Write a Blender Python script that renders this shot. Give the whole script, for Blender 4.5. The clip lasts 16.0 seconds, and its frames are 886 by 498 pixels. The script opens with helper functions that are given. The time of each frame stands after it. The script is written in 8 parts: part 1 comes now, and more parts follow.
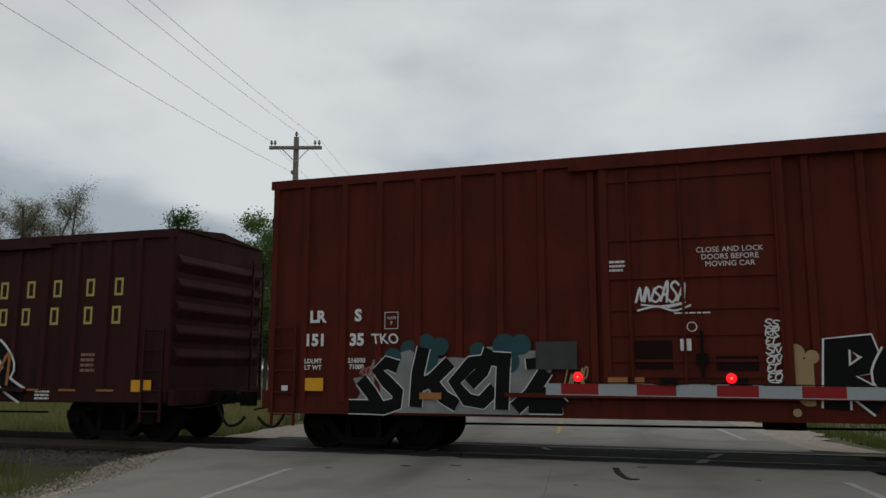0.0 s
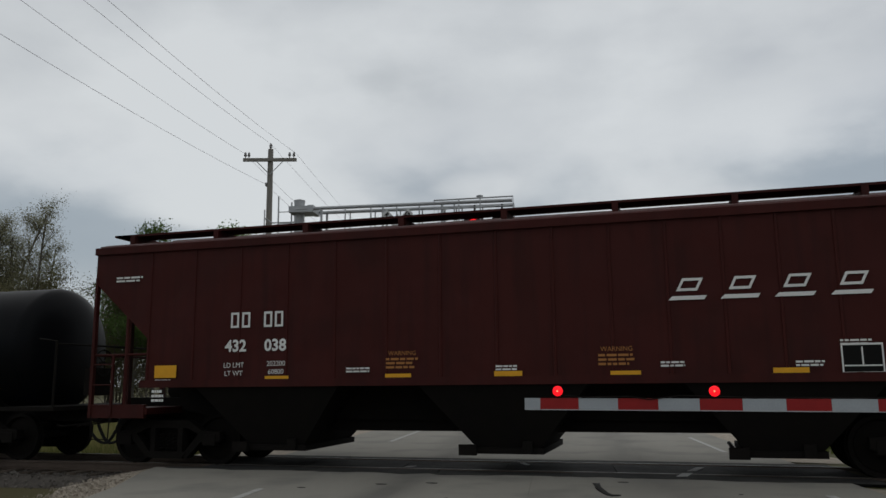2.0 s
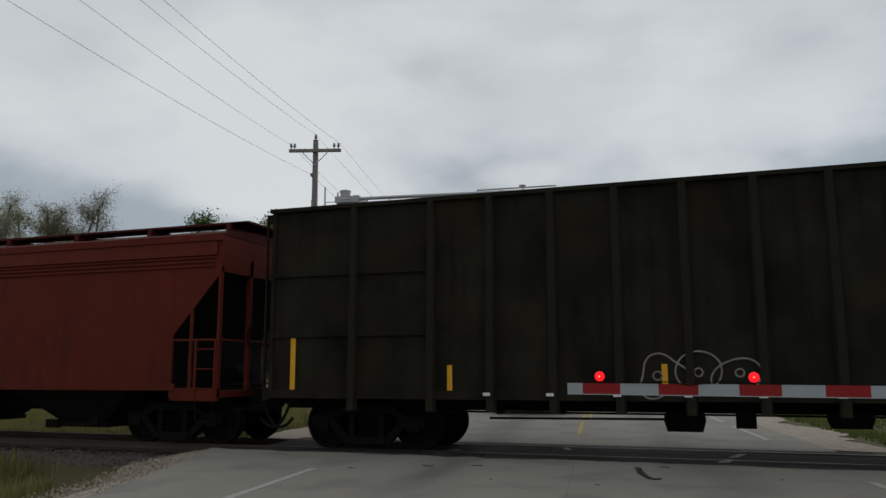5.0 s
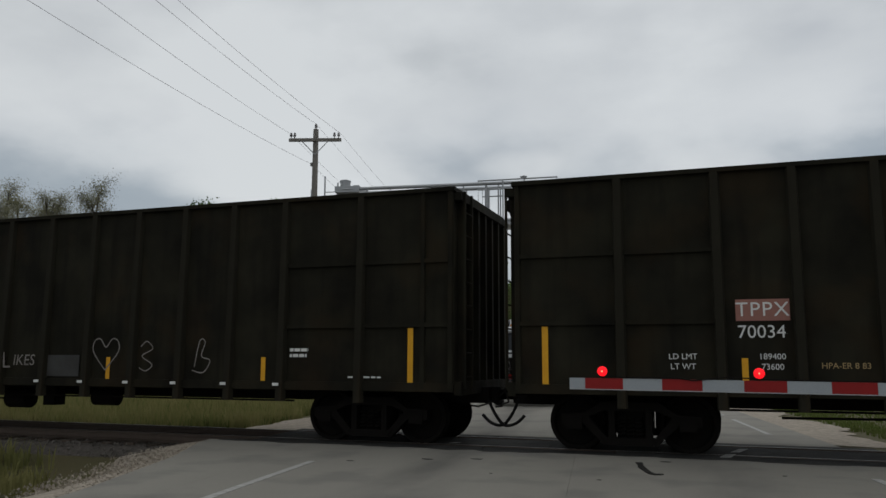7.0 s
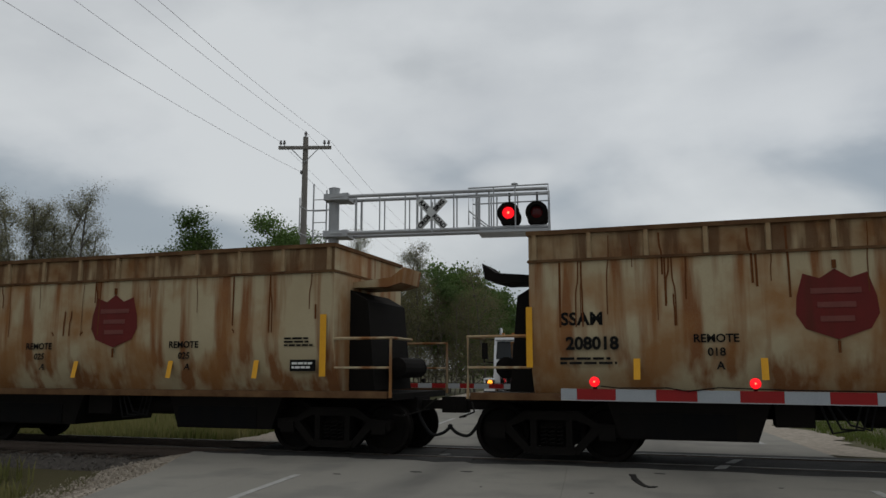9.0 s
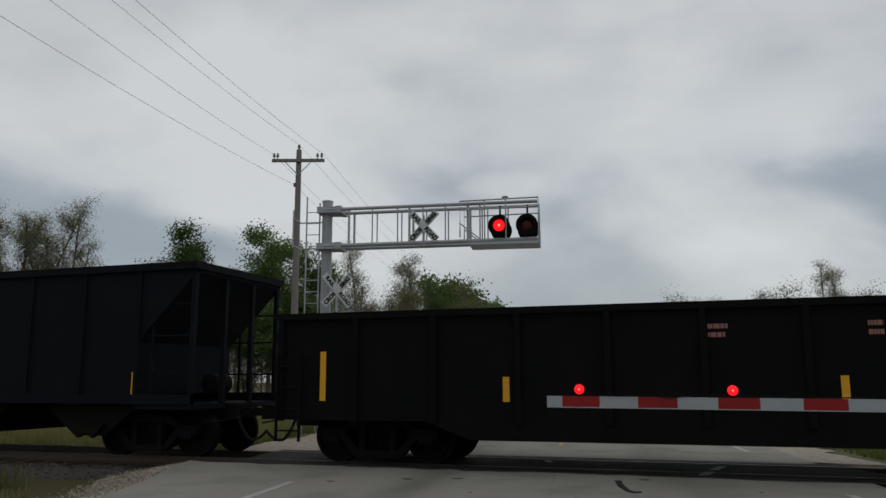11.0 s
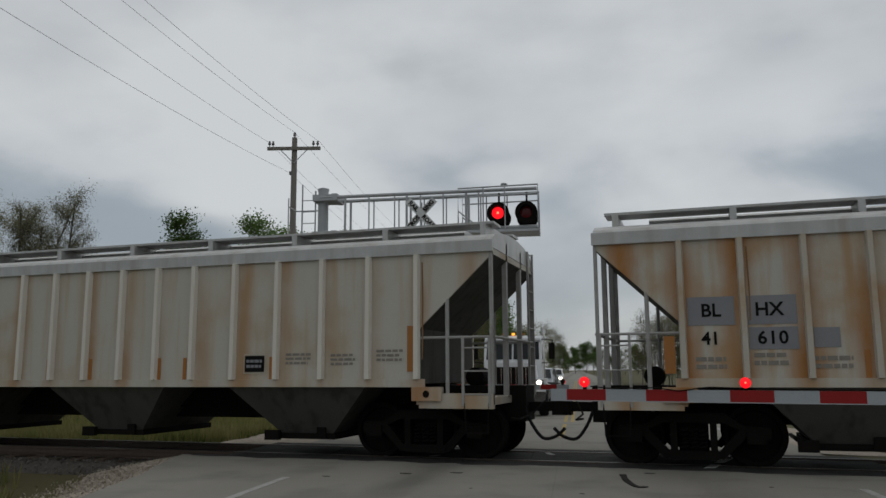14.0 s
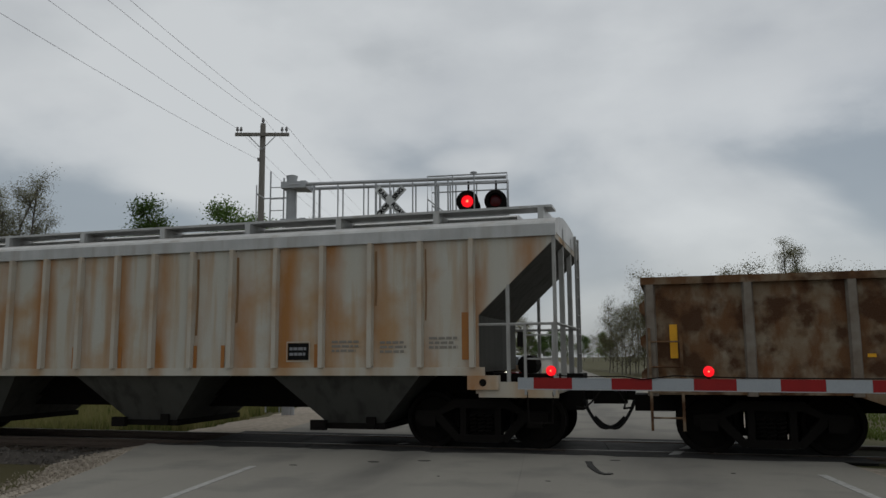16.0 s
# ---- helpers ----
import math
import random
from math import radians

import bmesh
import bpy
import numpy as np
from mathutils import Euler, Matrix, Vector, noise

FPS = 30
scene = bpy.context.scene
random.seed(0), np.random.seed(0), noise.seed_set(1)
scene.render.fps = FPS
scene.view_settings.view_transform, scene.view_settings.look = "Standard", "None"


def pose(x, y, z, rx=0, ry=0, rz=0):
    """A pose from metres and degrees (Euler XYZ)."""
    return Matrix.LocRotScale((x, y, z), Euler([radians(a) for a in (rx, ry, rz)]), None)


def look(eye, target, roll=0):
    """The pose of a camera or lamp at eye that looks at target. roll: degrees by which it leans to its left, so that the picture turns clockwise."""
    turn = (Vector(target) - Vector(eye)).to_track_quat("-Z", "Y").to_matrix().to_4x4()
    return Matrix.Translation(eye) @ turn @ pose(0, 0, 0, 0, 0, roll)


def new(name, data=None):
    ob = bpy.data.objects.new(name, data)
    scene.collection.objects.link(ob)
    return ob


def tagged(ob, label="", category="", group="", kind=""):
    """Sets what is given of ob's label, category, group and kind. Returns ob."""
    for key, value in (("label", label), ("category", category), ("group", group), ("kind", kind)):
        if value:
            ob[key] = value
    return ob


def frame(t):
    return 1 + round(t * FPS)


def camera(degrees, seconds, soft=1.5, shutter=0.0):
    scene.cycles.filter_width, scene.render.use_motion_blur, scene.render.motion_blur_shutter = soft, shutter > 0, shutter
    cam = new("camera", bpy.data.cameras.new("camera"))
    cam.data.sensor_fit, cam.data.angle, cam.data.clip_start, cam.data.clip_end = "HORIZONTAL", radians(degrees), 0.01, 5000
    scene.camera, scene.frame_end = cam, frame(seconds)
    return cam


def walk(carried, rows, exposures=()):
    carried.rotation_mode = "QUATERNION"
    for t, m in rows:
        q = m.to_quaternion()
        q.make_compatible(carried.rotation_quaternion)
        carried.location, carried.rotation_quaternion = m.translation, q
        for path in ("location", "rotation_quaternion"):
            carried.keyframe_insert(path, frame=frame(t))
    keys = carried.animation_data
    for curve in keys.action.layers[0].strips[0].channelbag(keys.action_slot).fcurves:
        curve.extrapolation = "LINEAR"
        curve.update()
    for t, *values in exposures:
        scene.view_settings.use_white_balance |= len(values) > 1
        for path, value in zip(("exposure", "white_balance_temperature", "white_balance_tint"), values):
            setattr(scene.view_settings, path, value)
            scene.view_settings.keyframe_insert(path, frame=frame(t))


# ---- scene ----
cam = camera(58.2, 16.0, soft=1.5)
ROWS = [
    (0.0, pose(-0.003, -0.031, 1.411, 98.64, -0.02, 17.98)),
    (0.5, pose(-0.010, 0.022, 1.399, 98.57, -0.26, 18.06)),
    (1.0, pose(0.102, -0.137, 1.385, 98.79, -0.03, 18.22)),
    (1.5, pose(0.037, -0.085, 1.411, 99.50, -0.07, 19.91)),
    (2.0, pose(-0.064, 0.228, 1.436, 99.54, 0.55, 16.39)),
    (2.5, pose(-0.050, 0.109, 1.419, 99.23, -0.11, 20.15)),
    (3.0, pose(-0.041, 0.172, 1.420, 99.15, 0.29, 18.27)),
    (3.5, pose(0.088, -0.160, 1.393, 99.17, 0.51, 18.80)),
    (3.7, pose(0.060, -0.180, 1.393, 98.42, 0.45, 18.86)),
    (5.8, pose(-0.012, -0.064, 1.398, 99.08, 0.15, 19.45)),
    (6.0, pose(-0.012, -0.064, 1.398, 98.92, 0.19, 17.44)),
    (6.5, pose(-0.065, 0.014, 1.410, 98.57, 0.34, 16.58)),
    (7.0, pose(-0.067, 0.015, 1.437, 98.04, -0.19, 19.30)),
    (7.5, pose(-0.108, 0.116, 1.434, 97.78, -0.40, 16.95)),
    (8.0, pose(0.108, -0.377, 1.370, 98.76, -0.45, 19.11)),
    (8.5, pose(-0.077, 0.177, 1.472, 98.17, -0.70, 18.48)),
    (9.0, pose(-0.102, 0.258, 1.459, 98.65, 0.01, 18.74)),
    (9.5, pose(0.091, -0.257, 1.369, 99.61, 0.22, 18.04)),
    (11.8, pose(-0.050, 0.060, 1.450, 99.30, -0.15, 18.70)),
    (12.0, pose(-0.072, 0.086, 1.455, 99.24, -0.23, 19.53)),
    (12.5, pose(-0.096, 0.294, 1.475, 99.53, 0.39, 16.09)),
    (13.0, pose(-0.090, 0.123, 1.451, 99.20, -0.31, 20.39)),
    (13.5, pose(-0.078, 0.198, 1.468, 98.86, 0.10, 19.41)),
    (14.0, pose(-0.105, 0.314, 1.461, 98.70, 0.33, 18.07)),
    (14.5, pose(-0.081, 0.329, 1.474, 98.43, 0.47, 17.48)),
    (15.0, pose(-0.100, 0.390, 1.474, 98.22, 0.56, 16.36)),
    (15.5, pose(-0.126, 0.335, 1.475, 97.98, 0.32, 16.50)),
    (16.0, pose(-0.090, 0.329, 1.479, 97.79, 0.38, 15.89)),
]
walk(cam, ROWS, exposures=((0, 0.0), (0.5, 0.12), (1.0, 0.05), (1.5, 0.0), (8.0, 0.0), (8.7, -0.03), (9.5, -0.14), (11.0, -0.1), (12.0, -0.05), (12.6, -0.08), (13.0, -0.20), (13.6, -0.13), (16.0, -0.16)))

V = 16.0            # speed of the train, m/s, towards -x
YC = 14.3           # centre line of the track
END = 16.0


# ---------------------------------------------------------------- sky and light
def make_world():
    w = bpy.data.worlds.new("overcast_sky")
    scene.world = w
    w.use_nodes = True
    nt = w.node_tree
    nt.nodes.clear()
    N, Lk = nt.nodes.new, nt.links.new
    out, bg = N("ShaderNodeOutputWorld"), N("ShaderNodeBackground")
    tc = N("ShaderNodeTexCoord")
    mp = N("ShaderNodeMapping")
    mp.inputs["Scale"].default_value = (1.0, 1.0, 2.0)
    mp.inputs["Location"].default_value = (0.35, 0.1, 0.0)
    n1, n2 = N("ShaderNodeTexNoise"), N("ShaderNodeTexNoise")
    n1.inputs["Scale"].default_value, n1.inputs["Detail"].default_value, n1.inputs["Roughness"].default_value = 1.9, 7, 0.42
    n2.inputs["Scale"].default_value, n2.inputs["Detail"].default_value = 7.0, 6
    n1.inputs["Distortion"].default_value = 0.35
    mix = N("ShaderNodeMix")
    mix.inputs[0].default_value = 0.26
    ramp = N("ShaderNodeValToRGB")
    e = ramp.color_ramp.elements
    e[0].position, e[0].color = 0.36, (0.41, 0.435, 0.46, 1)
    e[1].position, e[1].color = 0.60, (0.69, 0.712, 0.715, 1)
    m = ramp.color_ramp.elements.new(0.485)
    m.color = (0.57, 0.592, 0.602, 1)
    sky = N("ShaderNodeTexSky")
    sky.sky_type = "NISHITA"
    sky.sun_disc = False
    sky.sun_elevation, sky.sun_rotation = radians(50), radians(27)
    k = N("ShaderNodeMix")
    k.data_type = "RGBA"
    k.inputs[0].default_value = 0.012
    Lk(tc.outputs["Generated"], mp.inputs["Vector"])
    Lk(mp.outputs["Vector"], n1.inputs["Vector"])
    Lk(mp.outputs["Vector"], n2.inputs["Vector"])
    Lk(n1.outputs["Fac"], mix.inputs[2])
    Lk(n2.outputs["Fac"], mix.inputs[3])
    Lk(mix.outputs[0], ramp.inputs["Fac"])
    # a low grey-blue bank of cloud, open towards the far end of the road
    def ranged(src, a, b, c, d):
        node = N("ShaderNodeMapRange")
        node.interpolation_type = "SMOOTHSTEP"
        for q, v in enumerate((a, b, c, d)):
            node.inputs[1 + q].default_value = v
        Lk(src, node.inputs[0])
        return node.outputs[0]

    def calc(op, a, b):
        node = N("ShaderNodeMath")
        node.operation = op
        for i, v in enumerate((a, b)):
            if isinstance(v, float):
                node.inputs[i].default_value = v
            else:
                Lk(v, node.inputs[i])
        return node.outputs[0]

    def tint(fac, base, colour):
        node = N("ShaderNodeMix")
        node.data_type = "RGBA"
        node.inputs[7].default_value = (*colour, 1)
        Lk(fac, node.inputs[0])
        Lk(base, node.inputs[6])
        return node.outputs[2]

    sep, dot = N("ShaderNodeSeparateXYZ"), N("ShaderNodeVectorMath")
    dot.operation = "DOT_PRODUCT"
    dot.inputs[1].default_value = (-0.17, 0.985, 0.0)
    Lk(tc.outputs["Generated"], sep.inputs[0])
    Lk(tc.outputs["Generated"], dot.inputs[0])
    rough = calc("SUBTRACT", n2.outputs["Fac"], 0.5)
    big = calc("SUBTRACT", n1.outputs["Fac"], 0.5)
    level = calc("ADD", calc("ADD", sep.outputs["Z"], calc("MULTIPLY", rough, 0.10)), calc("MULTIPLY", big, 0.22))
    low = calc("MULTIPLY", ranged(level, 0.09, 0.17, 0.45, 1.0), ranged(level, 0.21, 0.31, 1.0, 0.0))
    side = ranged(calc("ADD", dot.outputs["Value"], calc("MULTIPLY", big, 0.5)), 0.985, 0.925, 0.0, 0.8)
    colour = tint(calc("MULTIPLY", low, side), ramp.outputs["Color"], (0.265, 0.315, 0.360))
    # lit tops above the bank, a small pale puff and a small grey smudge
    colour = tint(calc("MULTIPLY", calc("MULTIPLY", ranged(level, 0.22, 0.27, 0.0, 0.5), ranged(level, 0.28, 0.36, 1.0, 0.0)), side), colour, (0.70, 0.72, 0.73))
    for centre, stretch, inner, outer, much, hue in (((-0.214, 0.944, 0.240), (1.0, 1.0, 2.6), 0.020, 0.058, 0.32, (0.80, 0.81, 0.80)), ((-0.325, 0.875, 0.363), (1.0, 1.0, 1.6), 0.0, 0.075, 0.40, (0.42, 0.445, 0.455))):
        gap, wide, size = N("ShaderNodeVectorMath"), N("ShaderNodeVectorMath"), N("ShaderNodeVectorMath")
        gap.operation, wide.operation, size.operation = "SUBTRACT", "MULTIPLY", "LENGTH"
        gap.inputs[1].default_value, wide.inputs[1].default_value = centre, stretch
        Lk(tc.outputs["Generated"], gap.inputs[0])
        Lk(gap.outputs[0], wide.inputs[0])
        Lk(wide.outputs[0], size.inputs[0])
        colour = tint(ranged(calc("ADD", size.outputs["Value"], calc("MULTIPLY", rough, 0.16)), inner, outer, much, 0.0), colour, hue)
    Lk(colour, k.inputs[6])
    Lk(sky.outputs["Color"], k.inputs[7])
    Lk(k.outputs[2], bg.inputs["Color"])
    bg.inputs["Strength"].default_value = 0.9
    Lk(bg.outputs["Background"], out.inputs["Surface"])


make_world()
sun_data = bpy.data.lights.new("sun", "SUN")
sun_data.energy, sun_data.angle, sun_data.color = 0.5, radians(120), (1.0, 0.97, 0.92)
sun = new("sun", sun_data)
sun.matrix_world = look((0, 0, 50), (-12, -24, 0))


# ---------------------------------------------------------------- materials
def material(name, col, col2=None, rough=0.7, metal=0.0, scale=3.0, amount=0.5, streak=None, streak_amount=0.5,
             bump=0.15, fine=60.0, stretch=(1, 1, 1), emit=None, strength=0.0, vary=0.0, grime=None, grime_amount=0.0, spec=0.2, dent=0.0, runs=(0.5, 0.72), thin=0.0, lanes=False, run_shape=(5.0, 5.0, 0.45), seams=None, patches=(0.9, 0.5, 0.66)):
    """Base colour mottled with col2, vertical runs of streak, blotches of grime, fine relief."""
    m = bpy.data.materials.new(name)
    m.use_nodes = True
    nt = m.node_tree
    N, Lk = nt.nodes.new, nt.links.new
    b = nt.nodes["Principled BSDF"]
    b.inputs["Roughness"].default_value, b.inputs["Metallic"].default_value = rough, metal
    b.inputs["Specular IOR Level"].default_value = spec
    col2 = col2 or tuple(c * 0.65 for c in col)
    tc = N("ShaderNodeTexCoord")

    def noise_fac(sc, detail, st, lo, hi):
        mp = N("ShaderNodeMapping")
        mp.inputs["Scale"].default_value = st
        n = N("ShaderNodeTexNoise")
        n.inputs["Scale"].default_value, n.inputs["Detail"].default_value = sc, detail
        r = N("ShaderNodeMapRange")
        r.inputs["From Min"].default_value, r.inputs["From Max"].default_value = lo, hi
        Lk(tc.outputs["Object"], mp.inputs["Vector"])
        Lk(mp.outputs["Vector"], n.inputs["Vector"])
        Lk(n.outputs["Fac"], r.inputs["Value"])
        return r.outputs["Result"], n.outputs["Fac"]

    def blend(fac, k, a, c):
        mul = N("ShaderNodeMath")
        mul.operation = "MULTIPLY"
        mul.inputs[1].default_value = k
        Lk(fac, mul.inputs[0])
        x = N("ShaderNodeMix")
        x.data_type = "RGBA"
        Lk(mul.outputs[0], x.inputs[0])
        if isinstance(a, tuple):
            x.inputs[6].default_value = (*a, 1)
        else:
            Lk(a, x.inputs[6])
        x.inputs[7].default_value = (*c, 1)
        return x.outputs[2]

    f1, _ = noise_fac(scale, 6, stretch, 0.3, 0.7)
    c = blend(f1, amount, col, col2)
    if streak:
        f2, _ = noise_fac(1.0, 5, run_shape, *runs)
        c = blend(f2, streak_amount, c, streak)
    if grime:
        f3, _ = noise_fac(patches[0], 7, (1, 1, 1), patches[1], patches[2])
        c = blend(f3, grime_amount, c, grime)
    if seams:
        # rust that creeps out from upright seams spaced along x, in ragged patches
        first, pitch, reach, hue, deep = seams
        sx = N("ShaderNodeSeparateXYZ")
        Lk(tc.outputs["Object"], sx.inputs[0])
        last = sx.outputs["X"]
        for op, v in (("SUBTRACT", first - pitch / 2), ("DIVIDE", pitch), ("FRACT", 0.0), ("SUBTRACT", 0.5), ("ABSOLUTE", 0.0), ("MULTIPLY", pitch)):
            nd = N("ShaderNodeMath")
            nd.operation = op
            nd.inputs[1].default_value = v
            Lk(last, nd.inputs[0])
            last = nd.outputs[0]
        near = N("ShaderNodeMapRange")
        near.interpolation_type = "SMOOTHSTEP"
        near.inputs[1].default_value, near.inputs[2].default_value, near.inputs[3].default_value, near.inputs[4].default_value = 0.03, reach, 1.0, 0.0
        Lk(last, near.inputs[0])
        fs, _ = noise_fac(0.8, 6, (1.1, 1.1, 0.5), 0.38, 0.62)
        both = N("ShaderNodeMath")
        both.operation = "MULTIPLY"
        Lk(near.outputs[0], both.inputs[0])
        Lk(fs, both.inputs[1])
        c = blend(both.outputs[0], deep, c, hue)
    f4, raw = noise_fac(fine, 4, (1, 1, 1), 0.35, 0.65)
    c = blend(f4, 0.18, c, tuple(k * 0.6 for k in col))
    if vary:
        oi = N("ShaderNodeObjectInfo")
        hs = N("ShaderNodeHueSaturation")
        rr = N("ShaderNodeMapRange")
        rr.inputs["To Min"].default_value, rr.inputs["To Max"].default_value = 1 - vary, 1 + vary
        Lk(oi.outputs["Random"], rr.inputs["Value"])
        Lk(rr.outputs["Result"], hs.inputs["Value"])
        Lk(c, hs.inputs["Color"])
        c = hs.outputs["Color"]
    if lanes:
        geo, sep = N("ShaderNodeNewGeometry"), N("ShaderNodeSeparateXYZ")
        Lk(geo.outputs["Position"], sep.inputs["Vector"])
        skew = N("ShaderNodeMath")
        skew.operation = "MULTIPLY_ADD"
        skew.inputs[1].default_value = 0.15
        Lk(sep.outputs["Y"], skew.inputs[0])
        Lk(sep.outputs["X"], skew.inputs[2])
        fl, _ = noise_fac(0.7, 5, (1.5, 0.3, 1), 0.3, 0.62)
        for centre, half, deep in ((-2.35, 0.75, 0.62), (1.5, 0.8, 0.5)):
            d = N("ShaderNodeMath")
            d.operation = "SUBTRACT"
            d.inputs[1].default_value = centre
            Lk(skew.outputs[0], d.inputs[0])
            ab = N("ShaderNodeMath")
            ab.operation = "ABSOLUTE"
            Lk(d.outputs[0], ab.inputs[0])
            band = N("ShaderNodeMapRange")
            band.inputs["From Min"].default_value, band.inputs["From Max"].default_value = half, 0.1
            Lk(ab.outputs[0], band.inputs["Value"])
            m2 = N("ShaderNodeMath")
            m2.operation = "MULTIPLY"
            Lk(band.outputs["Result"], m2.inputs[0])
            Lk(fl, m2.inputs[1])
            c = blend(m2.outputs[0], deep, c, (0.075, 0.072, 0.068))
    Lk(c, b.inputs["Base Color"])
    if thin:
        tr, ms = N("ShaderNodeBsdfTranslucent"), N("ShaderNodeMixShader")
        Lk(c, tr.inputs["Color"])
        ms.inputs[0].default_value = thin
        Lk(b.outputs["BSDF"], ms.inputs[1])
        Lk(tr.outputs["BSDF"], ms.inputs[2])
        Lk(ms.outputs[0], nt.nodes["Material Output"].inputs["Surface"])
    if bump:
        bp = N("ShaderNodeBump")
        bp.inputs["Strength"].default_value, bp.inputs["Distance"].default_value = bump, 0.02
        Lk(raw, bp.inputs["Height"])
        Lk(bp.outputs["Normal"], b.inputs["Normal"])
    if dent:
        _, low = noise_fac(1.7, 2, (1.0, 1.0, 0.7), 0.3, 0.7)
        bd = N("ShaderNodeBump")
        bd.inputs["Strength"].default_value, bd.inputs["Distance"].default_value = dent, 0.12
        Lk(low, bd.inputs["Height"])
        if bump:
            Lk(bp.outputs["Normal"], bd.inputs["Normal"])
        Lk(bd.outputs["Normal"], b.inputs["Normal"])
    if emit:
        b.inputs["Emission Color"].default_value, b.inputs["Emission Strength"].default_value = (*emit, 1), strength
    return m


M = {}
RUST = (0.16, 0.055, 0.02)
M["boxcar_red"] = material("boxcar_red_paint", (0.098, 0.0165, 0.0085), (0.064, 0.0125, 0.0075), 0.7, scale=0.8, streak=(0.030, 0.0085, 0.006), streak_amount=0.55, grime=(0.035, 0.012, 0.009), grime_amount=0.4, bump=0.05, spec=0.1, dent=0.25)
M["maroon"] = material("faded_maroon_paint", (0.050, 0.014, 0.013), (0.030, 0.011, 0.011), 0.7, scale=0.8, streak=(0.014, 0.007, 0.007), streak_amount=0.7, grime=(0.02, 0.010, 0.008), grime_amount=0.4, bump=0.05, spec=0.1, dent=0.25)
M["hopper_brown"] = material("hopper_brown_paint", (0.052, 0.0105, 0.0085), (0.036, 0.0085, 0.0075), 0.6, scale=0.7, streak=(0.022, 0.007, 0.006), streak_amount=0.55, grime=(0.026, 0.008, 0.007), grime_amount=0.5, bump=0.04, spec=0.12, dent=0.5)
M["hopper_red"] = material("hopper_red_paint", (0.076, 0.0135, 0.0085), (0.052, 0.0105, 0.0075), 0.65, scale=0.7, streak=(0.028, 0.008, 0.006), streak_amount=0.5, grime=(0.035, 0.010, 0.007), grime_amount=0.4, bump=0.04, spec=0.1, dent=0.3)
M["bright_red"] = material("hopper_bright_red_paint", (0.125, 0.019, 0.010), (0.085, 0.015, 0.009), 0.6, scale=0.7, streak=(0.055, 0.012, 0.008), streak_amount=0.45, grime=(0.05, 0.012, 0.008), grime_amount=0.4, bump=0.04, spec=0.1, dent=0.3)
M["chip_brown"] = material("woodchip_car_brown_black", (0.0245, 0.0225, 0.0145), (0.0062, 0.0058, 0.0045), 0.85, scale=1.1, amount=0.95, streak=(0.0052, 0.0048, 0.0040), streak_amount=0.55, grime=(0.030, 0.020, 0.010), grime_amount=0.5, bump=0.15, spec=0.1, dent=0.5)
M["tank_black"] = material("tank_black_paint", (0.0042, 0.0046, 0.0058), (0.003, 0.0034, 0.0042), 0.4, scale=1.2, streak=(0.007, 0.007, 0.007), streak_amount=0.4, bump=0.02, spec=0.05)
M["black"] = material("running_gear_black", (0.0085, 0.0075, 0.0068), (0.013, 0.0105, 0.0085), 0.85, scale=4, bump=0.2, spec=0.08)
# black car paint; also the painted shade on the red and brown hopper ends
M["black_car"] = material("faded_black_paint_and_end_shade", (0.0055, 0.0056, 0.006), (0.0038, 0.004, 0.0045), 0.8, scale=0.8, streak=(0.009, 0.0075, 0.0062), streak_amount=0.5, grime=(0.011, 0.008, 0.006), grime_amount=0.4, bump=0.08, spec=0.08, dent=0.3)
M["navy_black"] = material("faded_blue_black_paint", (0.0055, 0.0068, 0.0105), (0.0038, 0.0046, 0.007), 0.75, scale=0.8, streak=(0.009, 0.0085, 0.009), streak_amount=0.4, bump=0.08, spec=0.1, dent=0.3)
M["ore_cream"] = material("rust_stained_cream_paint", (0.44, 0.37, 0.24), (0.34, 0.26, 0.145), 0.7, scale=0.8, streak=(0.19, 0.062, 0.016), streak_amount=0.92, grime=(0.27, 0.118, 0.036), grime_amount=0.85, bump=0.08, spec=0.1, dent=0.25, runs=(0.46, 0.61), run_shape=(3.2, 3.2, 0.28), patches=(0.9, 0.45, 0.62))
M["grain_grey"] = material("light_grey_hopper_paint", (0.545, 0.53, 0.475), (0.47, 0.445, 0.385), 0.65, scale=0.9, streak=(0.41, 0.325, 0.22), streak_amount=0.4, grime=(0.42, 0.35, 0.27), grime_amount=0.4, bump=0.04, spec=0.12, dent=0.2, seams=(1.28, 0.836, 0.2, (0.40, 0.29, 0.18), 0.4))
M["grain_tan"] = material("lightly_rusted_hopper_paint", (0.49, 0.47, 0.415), (0.43, 0.40, 0.335), 0.65, scale=0.9, streak=(0.39, 0.28, 0.16), streak_amount=0.5, grime=(0.39, 0.29, 0.18), grime_amount=0.55, bump=0.04, spec=0.12, dent=0.2, seams=(1.28, 0.836, 0.28, (0.36, 0.20, 0.085), 0.75))
M["grain_rusty"] = material("rust_tinted_grey_hopper_paint", (0.47, 0.465, 0.42), (0.45, 0.395, 0.30), 0.7, scale=0.8, streak=(0.37, 0.22, 0.095), streak_amount=0.65, grime=(0.38, 0.215, 0.085), grime_amount=0.75, bump=0.06, spec=0.1, dent=0.2, runs=(0.48, 0.70), seams=(1.28, 0.836, 0.36, (0.34, 0.15, 0.042), 1.0), patches=(0.9, 0.46, 0.64))
# dirty bay paint; also stands in for shade on the grain hopper ends
M["bay_and_end_shade"] = material("dirty_grey_bay_and_end_shade", (0.078, 0.077, 0.068), (0.045, 0.043, 0.038), 0.8, scale=1.5, streak=(0.022, 0.020, 0.018), streak_amount=0.6)
